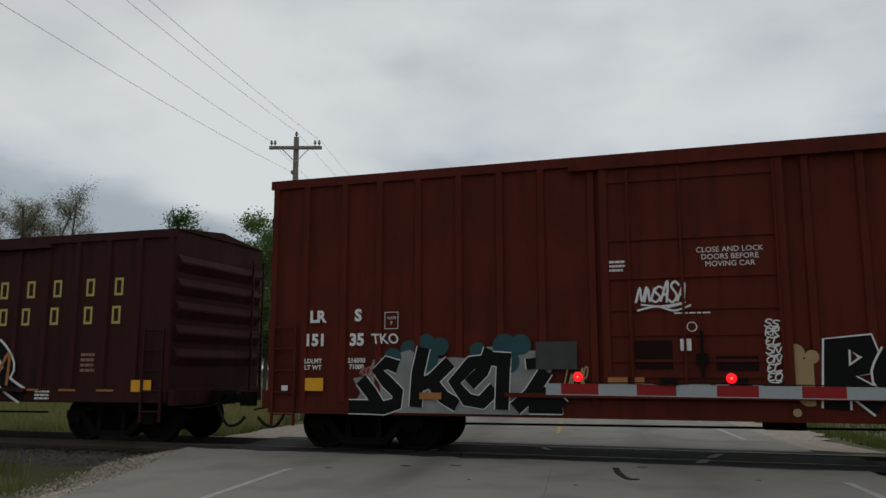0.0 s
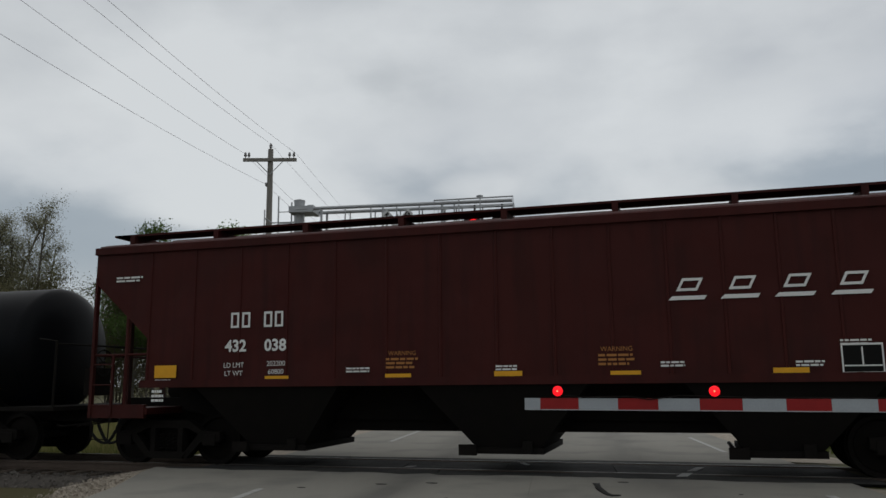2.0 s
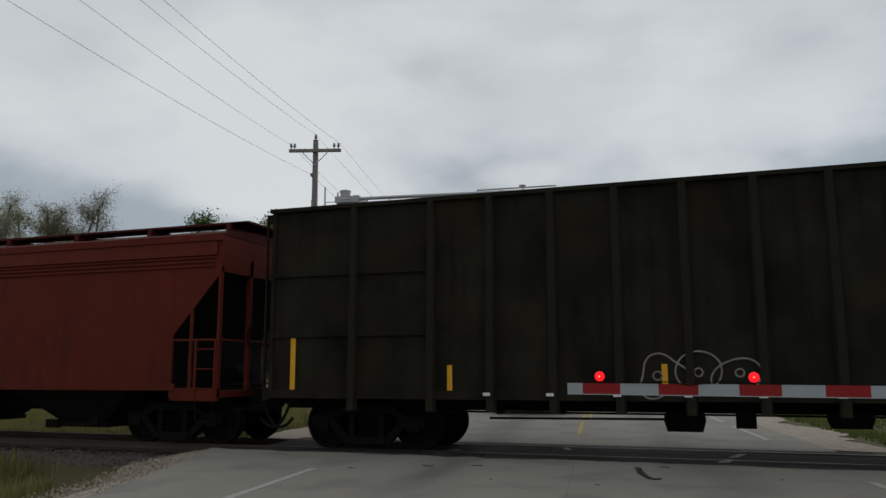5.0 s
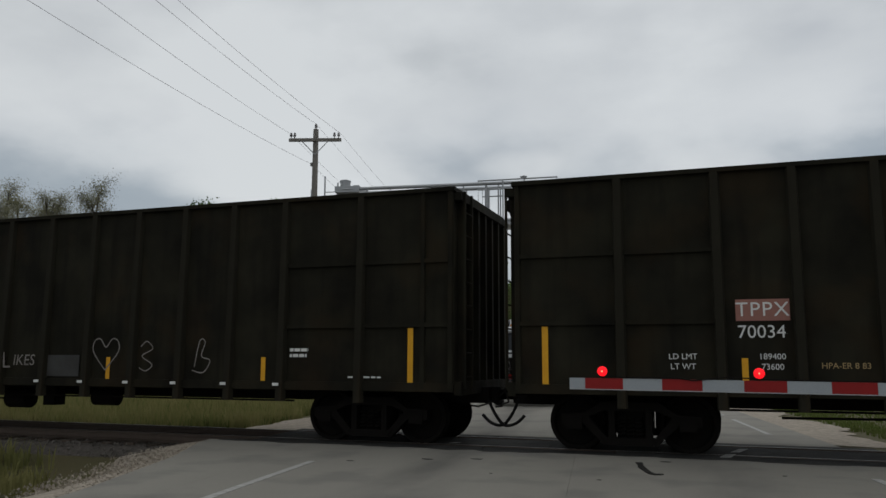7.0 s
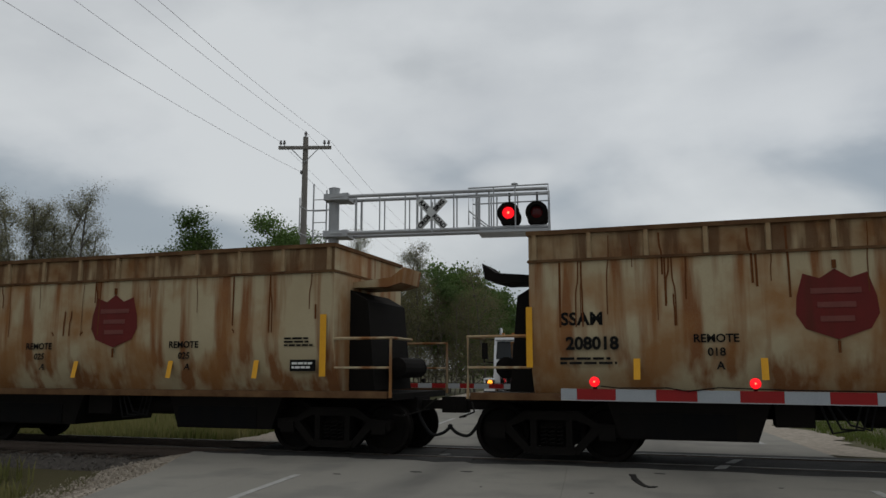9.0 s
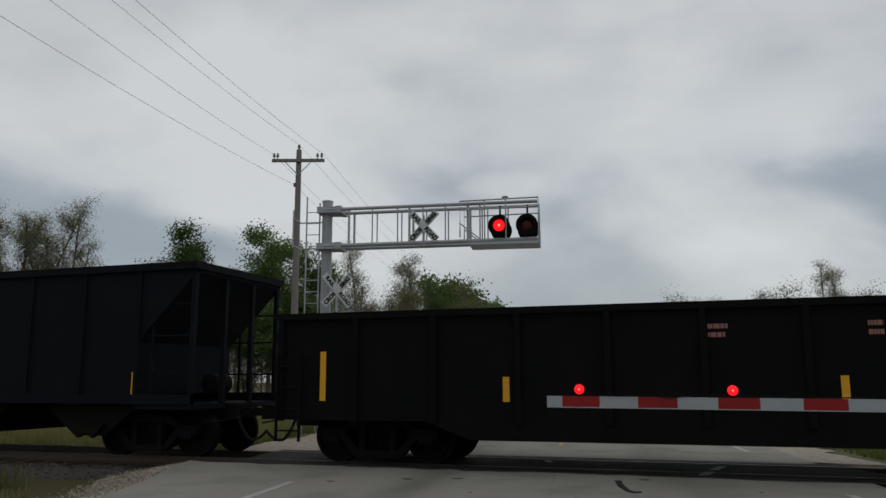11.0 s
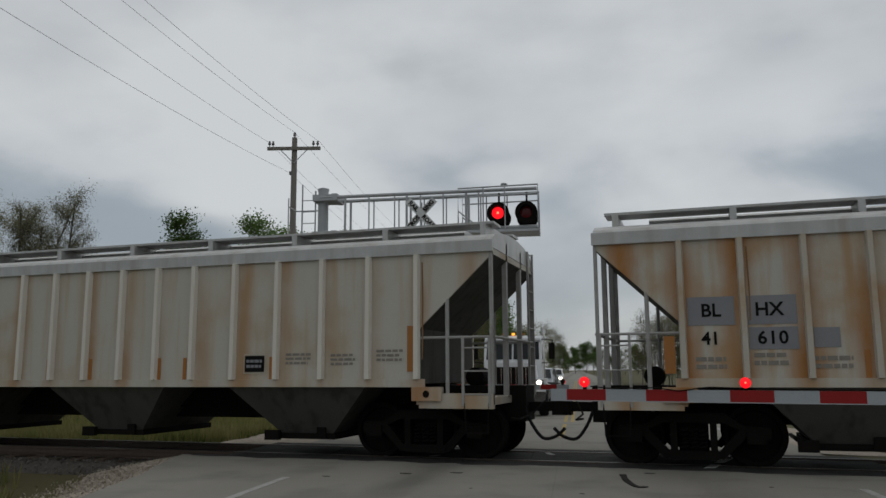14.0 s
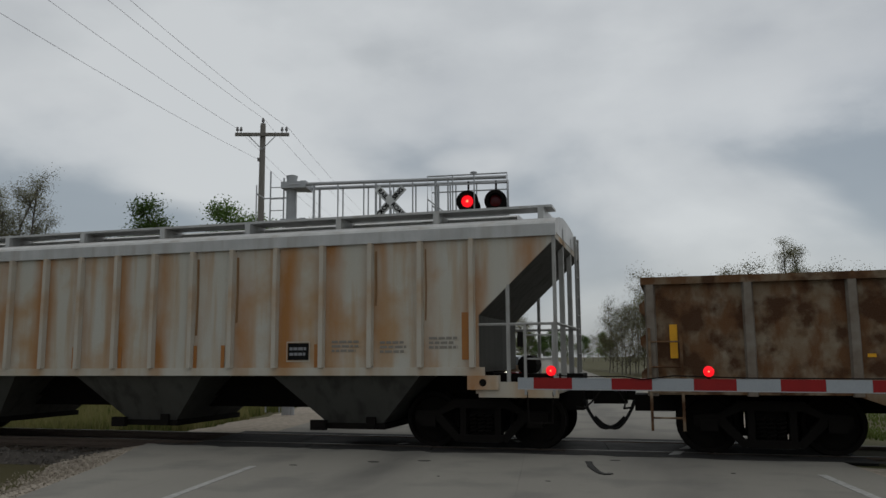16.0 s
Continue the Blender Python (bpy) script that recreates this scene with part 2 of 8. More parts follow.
M["rust"] = material("brown_rust_run", (0.14, 0.048, 0.014), (0.075, 0.026, 0.010), 0.9, scale=6, bump=0.1)
M["tan_pale"] = material("cream_emblem_paint", (0.50, 0.46, 0.38), None, 0.7, scale=5, bump=0)
M["orange_rust"] = material("orange_rust_run", (0.25, 0.15, 0.075), (0.18, 0.10, 0.05), 0.9, scale=6, bump=0)
M["ore_top"] = material("rusted_cream_top_plate", (0.36, 0.28, 0.17), (0.19, 0.09, 0.036), 0.85, scale=2.2, amount=1.0, streak=(0.075, 0.027, 0.011), streak_amount=0.75, bump=0.15, spec=0.05, runs=(0.47, 0.58), run_shape=(3.2, 3.2, 0.4))
M["ore_rail"] = material("rust_brown_rail", (0.085, 0.042, 0.022), (0.17, 0.10, 0.05), 0.9, scale=3, amount=0.9, bump=0.2, spec=0.05)
M["grain_post"] = material("pale_grey_side_post", (0.68, 0.65, 0.585), (0.58, 0.53, 0.44), 0.6, scale=1.5, streak=(0.48, 0.36, 0.22), streak_amount=0.45, bump=0.03)
M["rusty_grain_post"] = material("rust_patched_side_post", (0.47, 0.45, 0.40), (0.42, 0.34, 0.24), 0.65, scale=1.5, grime=(0.38, 0.215, 0.085), grime_amount=0.95, bump=0.03)
M["rust_post"] = material("grey_rusted_post", (0.23, 0.21, 0.18), (0.11, 0.075, 0.05), 0.9, scale=4, amount=0.9, bump=0.2)
M["shield_bar"] = material("faded_shield_lettering", (0.17, 0.055, 0.045), None, 0.7, scale=5, bump=0)
M["chip_post"] = material("rust_edged_woodchip_post", (0.023, 0.021, 0.0145), (0.011, 0.0100, 0.0070), 0.85, scale=2, streak=(0.036, 0.023, 0.012), streak_amount=0.45, bump=0.1, spec=0.1)
M["galv"] = material("galvanised_steel", (0.42, 0.43, 0.44), (0.34, 0.35, 0.36), 0.45, 0.35, scale=6, bump=0.03)
M["roof_grey"] = material("weathered_hopper_roof", (0.48, 0.48, 0.47), (0.36, 0.36, 0.35), 0.42, 0.3, scale=2, stretch=(2, 1, 1), amount=0.8, streak=(0.30, 0.27, 0.23), streak_amount=0.6, bump=0.05)
M["cage_grey"] = material("weathered_grey_end_framing", (0.36, 0.36, 0.345), (0.25, 0.24, 0.22), 0.6, scale=4, amount=0.8, bump=0.1)
M["rust_gon"] = material("heavily_rusted_gondola_paint", (0.225, 0.185, 0.135), (0.15, 0.092, 0.05), 0.9, scale=5.0, amount=1.0, streak=(0.115, 0.05, 0.02), streak_amount=0.85, grime=(0.058, 0.026, 0.013), grime_amount=0.95, bump=0.35, spec=0.05, runs=(0.44, 0.58), run_shape=(4.0, 4.0, 2.2), patches=(2.8, 0.47, 0.60))
M["white"] = material("white_lettering", (0.72, 0.72, 0.70), (0.55, 0.55, 0.53), 0.7, scale=5, bump=0)
M["cream_letter"] = material("pale_yellow_lettering", (0.50, 0.42, 0.13), (0.35, 0.28, 0.09), 0.7, scale=5, bump=0)
M["black_letter"] = material("black_lettering", (0.0095, 0.0095, 0.009), (0.007, 0.007, 0.007), 0.75, bump=0, spec=0.08)
M["chalk"] = material("dull_white_marker_line", (0.27, 0.25, 0.235), (0.15, 0.13, 0.12), 0.8, scale=4, amount=0.9, bump=0, spec=0.05)
M["bare_steel"] = material("dull_steel_patch", (0.062, 0.062, 0.06), (0.04, 0.038, 0.036), 0.6, scale=3, amount=0.9, bump=0.05, spec=0.15)
M["faint_letter"] = material("faded_grey_stencil", (0.21, 0.195, 0.17), (0.28, 0.25, 0.21), 0.7, scale=7, bump=0)
M["faint_number"] = material("worn_grey_number", (0.13, 0.13, 0.135), (0.19, 0.19, 0.195), 0.7, scale=7, bump=0)
M["smudge"] = material("black_maroon_smudge", (0.014, 0.0075, 0.0075), (0.022, 0.0085, 0.007), 0.8, scale=2.5, amount=0.9, bump=0, spec=0.06)
M["yellow"] = material("yellow_reflector_tape", (0.72, 0.36, 0.02), (0.60, 0.28, 0.02), 0.4, scale=9, bump=0)
M["orange_faded"] = material("faded_orange_tape", (0.36, 0.15, 0.04), (0.30, 0.14, 0.06), 0.5, scale=9, bump=0)
M["pink_patch"] = material("faded_pink_patch", (0.32, 0.15, 0.12), (0.24, 0.12, 0.10), 0.7, scale=6, bump=0)
M["teal"] = material("teal_spray_paint", (0.022, 0.072, 0.082), (0.018, 0.045, 0.05), 0.6, bump=0)
M["tan_spray"] = material("tan_spray_paint", (0.36, 0.26, 0.13), (0.29, 0.20, 0.10), 0.6, bump=0)
M["silver_spray"] = material("silver_spray_paint", (0.42, 0.43, 0.42), (0.34, 0.35, 0.35), 0.5, scale=2, bump=0)
M["dull_silver"] = material("dull_grey_spray_paint", (0.27, 0.27, 0.265), (0.17, 0.17, 0.165), 0.6, scale=2.5, amount=0.9, bump=0)
M["green_spray"] = material("olive_green_spray_paint", (0.16, 0.18, 0.03), (0.12, 0.14, 0.03), 0.6, bump=0)
M["blue_spray"] = material("light_blue_spray_paint", (0.13, 0.27, 0.42), (0.1, 0.2, 0.32), 0.6, bump=0)
M["patch_grey"] = material("blue_grey_number_patch", (0.21, 0.215, 0.23), (0.265, 0.265, 0.27), 0.7, scale=3, bump=0)
M["shield_red"] = material("dark_red_shield", (0.135, 0.017, 0.014), (0.095, 0.015, 0.013), 0.7, scale=4, streak=(0.07, 0.02, 0.01), streak_amount=0.7, bump=0)
M["concrete"] = material("worn_concrete_road", (0.238, 0.227, 0.198), (0.190, 0.180, 0.158), 0.9, scale=0.35, amount=0.7, grime=(0.125, 0.12, 0.112), grime_amount=0.5, bump=0.15, fine=45, stretch=(1, 0.35, 1), lanes=True)
M["asphalt"] = material("dark_crossing_asphalt", (0.022, 0.022, 0.0212), (0.040, 0.0385, 0.0365), 0.9, scale=2.2, amount=0.9, grime=(0.075, 0.072, 0.066), grime_amount=0.45, bump=0.4, fine=70)
M["gravel"] = material("tan_gravel", (0.37, 0.325, 0.265), (0.21, 0.18, 0.145), 0.95, scale=9, amount=1.0, bump=0.9, fine=26)
M["ballast"] = material("grey_ballast", (0.095, 0.083, 0.072), (0.045, 0.040, 0.035), 0.95, scale=10, amount=1.0, bump=1.0, fine=22)
M["stone"] = material("ballast_stone", (0.13, 0.117, 0.104), (0.065, 0.058, 0.051), 0.95, scale=12, vary=0.4)
M["soil"] = material("grassy_ground", (0.070, 0.072, 0.026), (0.082, 0.064, 0.036), 0.95, scale=0.6, amount=0.9, bump=0.6, fine=20)
M["rail"] = material("rail_steel", (0.10, 0.075, 0.06), (0.06, 0.045, 0.035), 0.55, 0.4, scale=8)
M["rail_top"] = material("polished_rail_head", (0.10, 0.095, 0.09), (0.06, 0.056, 0.052), 0.4, 0.6, scale=8, bump=0)
M["tie"] = material("creosoted_timber", (0.055, 0.042, 0.032), (0.09, 0.07, 0.055), 0.9, scale=5, stretch=(6, 0.6, 6), bump=0.5, vary=0.25)
M["road_white"] = material("worn_white_road_paint", (0.40, 0.40, 0.38), (0.24, 0.235, 0.22), 0.8, scale=9, amount=0.9, bump=0.1)
M["road_yellow"] = material("worn_yellow_road_paint", (0.40, 0.28, 0.06), (0.26, 0.22, 0.14), 0.8, scale=7, amount=0.9, bump=0.1)
M["tar"] = material("black_tar_patch", (0.025, 0.024, 0.022), None, 0.7, bump=0.3)
M["alu"] = material("aluminium_grey_paint", (0.40, 0.41, 0.42), (0.33, 0.34, 0.35), 0.5, 0.3, scale=5, bump=0.03)
M["gate_red"] = material("gate_red_reflective", (0.27, 0.014, 0.014), (0.20, 0.013, 0.013), 0.45, scale=4, bump=0.02)
M["gate_white"] = material("gate_white_reflective", (0.33, 0.355, 0.375), (0.29, 0.31, 0.33), 0.45, scale=4, bump=0.02)
M["lamp_red"] = material("lit_red_lens", (0.25, 0.004, 0.006), None, 0.35, bump=0, emit=(1.0, 0.010, 0.018), strength=1.15)
M["lamp_core"] = material("lit_red_bulb", (0.6, 0.1, 0.05), None, 0.3, bump=0, emit=(1.0, 0.20, 0.10), strength=2.2)
M["lamp_dark"] = material("unlit_red_lens", (0.10, 0.008, 0.010), None, 0.15, bump=0)
M["lamp_white"] = material("lit_headlamp", (0.8, 0.8, 0.75), None, 0.2, bump=0, emit=(1.0, 0.93, 0.75), strength=6.0)
M["lamp_amber"] = material("lit_amber_lamp", (0.6, 0.25, 0.03), None, 0.2, bump=0, emit=(1.0, 0.35, 0.03), strength=2.0)
M["pole_wood"] = material("weathered_pole_timber", (0.22, 0.205, 0.185), (0.16, 0.15, 0.135), 0.9, scale=4, stretch=(8, 8, 0.5), bump=0.4)
M["insulator"] = material("grey_porcelain", (0.20, 0.19, 0.19), None, 0.3, bump=0)
M["wire"] = material("overhead_wire", (0.40, 0.37, 0.42), None, 0.6, bump=0)
M["bark"] = material("tree_bark", (0.125, 0.112, 0.095), (0.075, 0.066, 0.055), 0.95, scale=6, bump=0.2, vary=0.2)
M["leaf_green"] = material("fresh_green_leaves", (0.125, 0.195, 0.055), (0.070, 0.115, 0.033), 0.7, scale=1.5, amount=0.9, bump=0, vary=0.2, thin=0.45)
M["leaf_pale"] = material("pale_spring_leaves", (0.25, 0.245, 0.155), (0.17, 0.165, 0.11), 0.8, scale=1.5, amount=0.9, bump=0, vary=0.2, thin=0.5)
M["leaf_olive"] = material("olive_spring_buds", (0.15, 0.145, 0.065), (0.12, 0.105, 0.062), 0.8, scale=1.5, amount=0.9, bump=0, vary=0.3, thin=0.45)
M["reed"] = material("dry_tan_grass", (0.25, 0.22, 0.095), (0.135, 0.15, 0.045), 0.9, scale=0.8, amount=1.0, bump=0, thin=0.45)
M["grass"] = material("green_grass", (0.085, 0.125, 0.028), (0.115, 0.125, 0.04), 0.9, scale=0.8, amount=1.0, bump=0, thin=0.45)
M["truck_white"] = material("truck_white_paint", (0.72, 0.73, 0.74), (0.62, 0.63, 0.64), 0.3, scale=2, bump=0)
M["chrome"] = material("chrome_trim", (0.6, 0.6, 0.6), None, 0.15, 1.0, bump=0)
M["glass_dark"] = material("dark_window_glass", (0.015, 0.018, 0.02), None, 0.05, bump=0)
M["rubber"] = material("tyre_rubber", (0.015, 0.015, 0.015), None, 0.85, bump=0.1)
M["car_silver"] = material("silver_car_paint", (0.35, 0.37, 0.39), None, 0.3, 0.4, bump=0)
M["car_dark"] = material("dark_car_paint", (0.05, 0.055, 0.06), None, 0.3, bump=0)
M["sign_white"] = material("white_sign_sheeting", (0.62, 0.63, 0.62), None, 0.5, bump=0)
M["blue_sign"] = material("blue_notice_sign", (0.04, 0.10, 0.42), None, 0.5, bump=0)
M["placard"] = material("yellow_notice_sheet", (0.72, 0.52, 0.02), None, 0.6, bump=0)


# ---------------------------------------------------------------- building helpers
class Shape:
    """Collects vertices and faces of one mesh."""

    def __init__(self):
        self.v, self.f, self.layer = [], [], 0

    def add(self, verts, faces):
        o = len(self.v)
        self.v += [tuple(p) for p in verts]
        self.f += [tuple(i + o for i in q) for q in faces]
        return self

    def box(self, x0, x1, y0, y1, z0, z1):
        vs = [(x, y, z) for z in (z0, z1) for y in (y0, y1) for x in (x0, x1)]
        return self.add(vs, [(0, 2, 3, 1), (4, 5, 7, 6), (0, 1, 5, 4), (2, 6, 7, 3), (0, 4, 6, 2), (1, 3, 7, 5)])

    def prism(self, pts, a0, a1, axis="y", end=None):
        """A polygon drawn in the plane across the axis, extruded along it; end: the polygon at a1, if it differs."""
        end = end or pts
        put = {"x": lambda p, a: (a, p[0], p[1]), "y": lambda p, a: (p[0], a, p[1]), "z": lambda p, a: (p[0], p[1], a)}[axis]
        n = len(pts)
        vs = [put(p, a0) for p in pts] + [put(p, a1) for p in end]
        fs = [tuple(range(n))[::-1], tuple(range(n, 2 * n))] + [(i, (i + 1) % n, n + (i + 1) % n, n + i) for i in range(n)]
        return self.add(vs, fs)

    def tube(self, pts, r, n=6, r1=None):
        """A round bar along a line of points."""
        pts = [Vector(p) for p in pts]
        r1 = r if r1 is None else r1
        vs, k = [], len(pts)
        for i, p in enumerate(pts):
            d = (pts[min(i + 1, k - 1)] - pts[max(i - 1, 0)]).normalized()
            a = d.orthogonal().normalized() if abs(d.z) > 0.9 else d.cross(Vector((0, 0, 1))).normalized()
            b = d.cross(a)
            rr = r + (r1 - r) * i / max(k - 1, 1)
            vs += [p + rr * (math.cos(t) * a + math.sin(t) * b) for t in [2 * math.pi * j / n for j in range(n)]]
        fs = [(i * n + j, i * n + (j + 1) % n, (i + 1) * n + (j + 1) % n, (i + 1) * n + j) for i in range(k - 1) for j in range(n)]
        fs += [tuple(range(n))[::-1], tuple(range((k - 1) * n, k * n))]
        return self.add(vs, fs)

    def lathe(self, prof, origin=(0, 0, 0), axis="z", n=24):
        """Rings of (along, radius) about an axis."""
        vs = []
        for a, r in prof:
            for j in range(n):
                t = 2 * math.pi * j / n
                c, s = r * math.cos(t), r * math.sin(t)
                p = {"z": (c, s, a), "y": (c, a, s), "x": (a, c, s)}[axis]
                vs.append((p[0] + origin[0], p[1] + origin[1], p[2] + origin[2]))
        k = len(prof)
        fs = [(i * n + j, i * n + (j + 1) % n, (i + 1) * n + (j + 1) % n, (i + 1) * n + j) for i in range(k - 1) for j in range(n)]
        fs += [tuple(range(n))[::-1], tuple(range((k - 1) * n, k * n))]
        return self.add(vs, fs)

    def sheet(self, pts):
        return self.add(pts, [tuple(range(len(pts)))])

    def mesh(self, name, mat, smooth=False):
        me = bpy.data.meshes.new(name)
        me.from_pydata(self.v, [], self.f)
        bm = bmesh.new()
        bm.from_mesh(me)
        bmesh.ops.recalc_face_normals(bm, faces=bm.faces)
        bm.to_mesh(me)
        bm.free()
        me.materials.append(mat)
        if smooth:
            for p in me.polygons:
                p.use_smooth = True
            me.set_sharp_from_angle(angle=radians(40))
        return me


def part(name, shape, mat, parent, label="", smooth=False, m=None):
    """One mesh object under a thing or a part."""
    me = shape if isinstance(shape, bpy.types.Mesh) else shape.mesh(name, M[mat] if isinstance(mat, str) else mat, smooth)
    ob = new(name, me)
    ob.parent = parent
    if m is not None:
        ob.matrix_basis = m
    if label:
        ob["label"] = label
    return ob


def thing(name, m, label, category, group=""):
    ob = new(name)
    ob.empty_display_size = 0.2
    ob.matrix_basis = m
    return tagged(ob, label, category, group)


def structure(name, shape, mat, label="", smooth=False):
    ob = new(name, shape.mesh(name, M[mat], smooth))
    return tagged(ob, label, kind="structure")


TEXTS = {}


def text_mesh(words, size, mat, bold=0.0, slant=0.0, wide=1.0):
    """A mesh for these words; set_texts() gives all of them their shape at once."""
    key = (words, size, mat, bold, slant, wide)
    if key not in TEXTS:
        TEXTS[key] = bpy.data.meshes.new("lettering")
        TEXTS[key].materials.append(M[mat])
    return TEXTS[key]


def set_texts():
    made = []
    for key, me in TEXTS.items():
        words, size, mat, bold, slant, wide = key
        cu = bpy.data.curves.new("lettering", "FONT")
        cu.body, cu.size, cu.align_x, cu.align_y = words, size, "CENTER", "CENTER"
        cu.offset, cu.shear, cu.space_character, cu.resolution_u = bold, slant, wide, 3
        made.append((new("lettering", cu), me))
    deps = bpy.context.evaluated_depsgraph_get()
    for ob, me in made:
        shape = bpy.data.meshes.new_from_object(ob.evaluated_get(deps))
        bm = bmesh.new()
        bm.from_mesh(shape)
        bm.to_mesh(me)
        bm.free()
        for p in me.polygons:
            p.material_index = 0
        bpy.data.meshes.remove(shape)
    for ob, me in made:
        bpy.data.objects.remove(ob)


def lettering(parent, words, x, z, size, mat="white", y=-1.606, bold=0.0, slant=0.0, wide=1.0, tilt=0.0, lean=0.0):
    return part("lettering", text_mesh(words, size, mat, bold, slant, wide), None, parent, m=pose(x, y, z, 90 + lean, 0, tilt))


def bars(parent, x, z, w, h, rows, mat="white", y=-1.606, name="small_print", lean=0.0):
    """Small print too fine to read, as broken rows of plain bars."""
    s = Shape()
    pitch = h / rows
    rng = random.Random(round((x * 7 + z * 13) * 100))
    for r in range(rows):
        a = -w / 2
        stop = w / 2 - rng.random() * w * 0.2
        while a < stop:
            b = min(a + w * (0.1 + 0.22 * rng.random()), stop)
            z0 = h / 2 - (r + 1) * pitch
            s.sheet([(a, 0, z0 + pitch * 0.25), (b, 0, z0 + pitch * 0.25), (b, 0, z0 + pitch * 0.8), (a, 0, z0 + pitch * 0.8)])
            a = b + w * 0.04
    return part(name, s, mat, parent, m=pose(x, y, z, lean))


def plate(parent, x0, x1, z0, z1, mat, y=-1.604, name="reflector", label=""):
    return part(name, Shape().box(x0, x1, y - 0.003, y + 0.003, z0, z1), mat, parent, label)


def ribbon(s, pts, w, y=0.0, close=False):
    """A flat painted stroke of width w through (x, z) points."""
    pts = [Vector(p) for p in pts]
    n = len(pts)
    s.layer += 1
    left, right = [], []
    for i in range(n):
        yy = y - 0.0008 * (s.layer + i / n)
        a, b = pts[(i - 1) % n if close else max(i - 1, 0)], pts[(i + 1) % n if close else min(i + 1, n - 1)]
        d = (b - a).normalized()
        k = Vector((-d.y, d.x)) * w / 2
        left.append((pts[i].x + k.x, yy, pts[i].y + k.y))
        right.append((pts[i].x - k.x, yy, pts[i].y - k.y))
    m = n if close else n - 1
    o = len(s.v)
    s.v += left + right
    s.f += [(o + i, o + (i + 1) % n, o + n + (i + 1) % n, o + n + i) for i in range(m)]
    return s


def smooth_line(pts, k=6):
    """Catmull-Rom points through (x, z) points."""
    out = []
    n = len(pts)
    for i in range(n - 1):
        p0, p1, p2, p3 = [Vector(pts[min(max(j, 0), n - 1)]) for j in (i - 1, i, i + 1, i + 2)]
        for q in range(k):
            t = q / k
            out.append(0.5 * ((2 * p1) + (p2 - p0) * t + (2 * p0 - 5 * p1 + 4 * p2 - p3) * t * t + (3 * p1 - p0 - 3 * p2 + p3) * t ** 3))
    out.append(Vector(pts[-1]))
    return out


def blob(s, x, z, r, y=0.0, n=14):
    s.layer += 1
    y -= 0.0008 * s.layer
    return s.sheet([(x + r * math.cos(2 * math.pi * i / n), y, z + r * math.sin(2 * math.pi * i / n)) for i in range(n)])


# ---------------------------------------------------------------- ground, road and track
SKEW = -0.15                    # the road runs this much in x for each metre in y


def road_x(u, y):
    return u + SKEW * y


def smooth_step(a, b, x):
    t = min(max((x - a) / (b - a), 0.0), 1.0)
    return t * t * (3 - 2 * t)


def ground_z(x, y):
    """Road level near the road, a shallow ditch beside it, the track's formation, and the flat fields."""
    u = abs(x - SKEW * y)
    side = smooth_step(5.2, 9.5, u)
    z = -0.06 - 0.55 * side
    bank = 1 - smooth_step(1.9, 4.0, abs(y - YC))
    z = max(z, -0.06 - 0.30 * side * bank - 0.55 * side * (1 - bank))
    if u > 12:
        z += 0.12 * noise.noise((x * 0.11, y * 0.11, 0.0)) * smooth_step(12, 20, u)
    return z


def build_ground():
    xs = sorted({round(v, 2) for v in list(np.arange(-60, 40, 1.0)) + [s * 10 ** k * q for s in (-1, 1) for k in (1, 2, 3) for q in (1.0, 1.5, 2.2, 3.3, 4.6, 6.5, 8.5) if 42 < 10 ** k * q < 4600] + [-4600, 4600]})
    ys = sorted({round(v, 2) for v in list(np.arange(-12, 70, 0.8)) + [s * 10 ** k * q for s in (-1, 1) for k in (1, 2, 3) for q in (1.0, 1.5, 2.2, 3.3, 4.6, 6.5, 8.5) if 71 < 10 ** k * q < 4600] + [-20, -35, -4600, 4600]})
    s = Shape()
    s.v = [(x, y, ground_z(x, y)) for y in ys for x in xs]
    n = len(xs)
    s.f = [(j * n + i, j * n + i + 1, (j + 1) * n + i + 1, (j + 1) * n + i) for j in range(len(ys) - 1) for i in range(n - 1)]
    structure("ground", s, "soil", "flat grassy ground beside the road and railway", True)


build_ground()


def strip(u0, u1, y0, y1, z, step=2.0, thick=0.12):
    """A slab along the road between two offsets from its centre line."""
    s = Shape()
    n = max(1, int((y1 - y0) / step))
    ys = [y0 + (y1 - y0) * i / n for i in range(n + 1)]
    for a, b in zip(ys, ys[1:]):
        s.prism([(road_x(u0, a), a), (road_x(u1, a), a), (road_x(u1, b), b), (road_x(u0, b), b)], z - thick, z, "z")
    return s


road = structure("road", Shape(), "concrete", "worn pale concrete two-lane road crossing the railway")
NEAR_EDGE, FAR_EDGE = YC - 1.3, YC + 1.25
joint = 0.003
slab_index = 0
for y0 in [-12.0 + 4.5 * i for i in range(6)] + [FAR_EDGE + 4.6 * i for i in range(26)]:
    y1 = min(y0 + 4.5, NEAR_EDGE) if y0 < YC else y0 + 4.6
    if y1 - y0 < 0.3:
        continue
    for u0, u1 in ((-5.7, -4.9), (-4.9, -0.42), (-0.42, 4.1)):
        part("slab", strip(u0 + joint / 2, u1 - joint / 2, y0 + joint / 2, y1 - joint / 2, -0.008, step=5.0, thick=0.2), "concrete", road)
part("far_road", strip(-5.7, 4.1, FAR_EDGE + 4.6 * 26, 900, -0.01, step=40.0), "concrete", road)
part("joint_filler", strip(-5.68, 4.08, -12, FAR_EDGE + 119, -0.035, step=10.0), "asphalt", road)


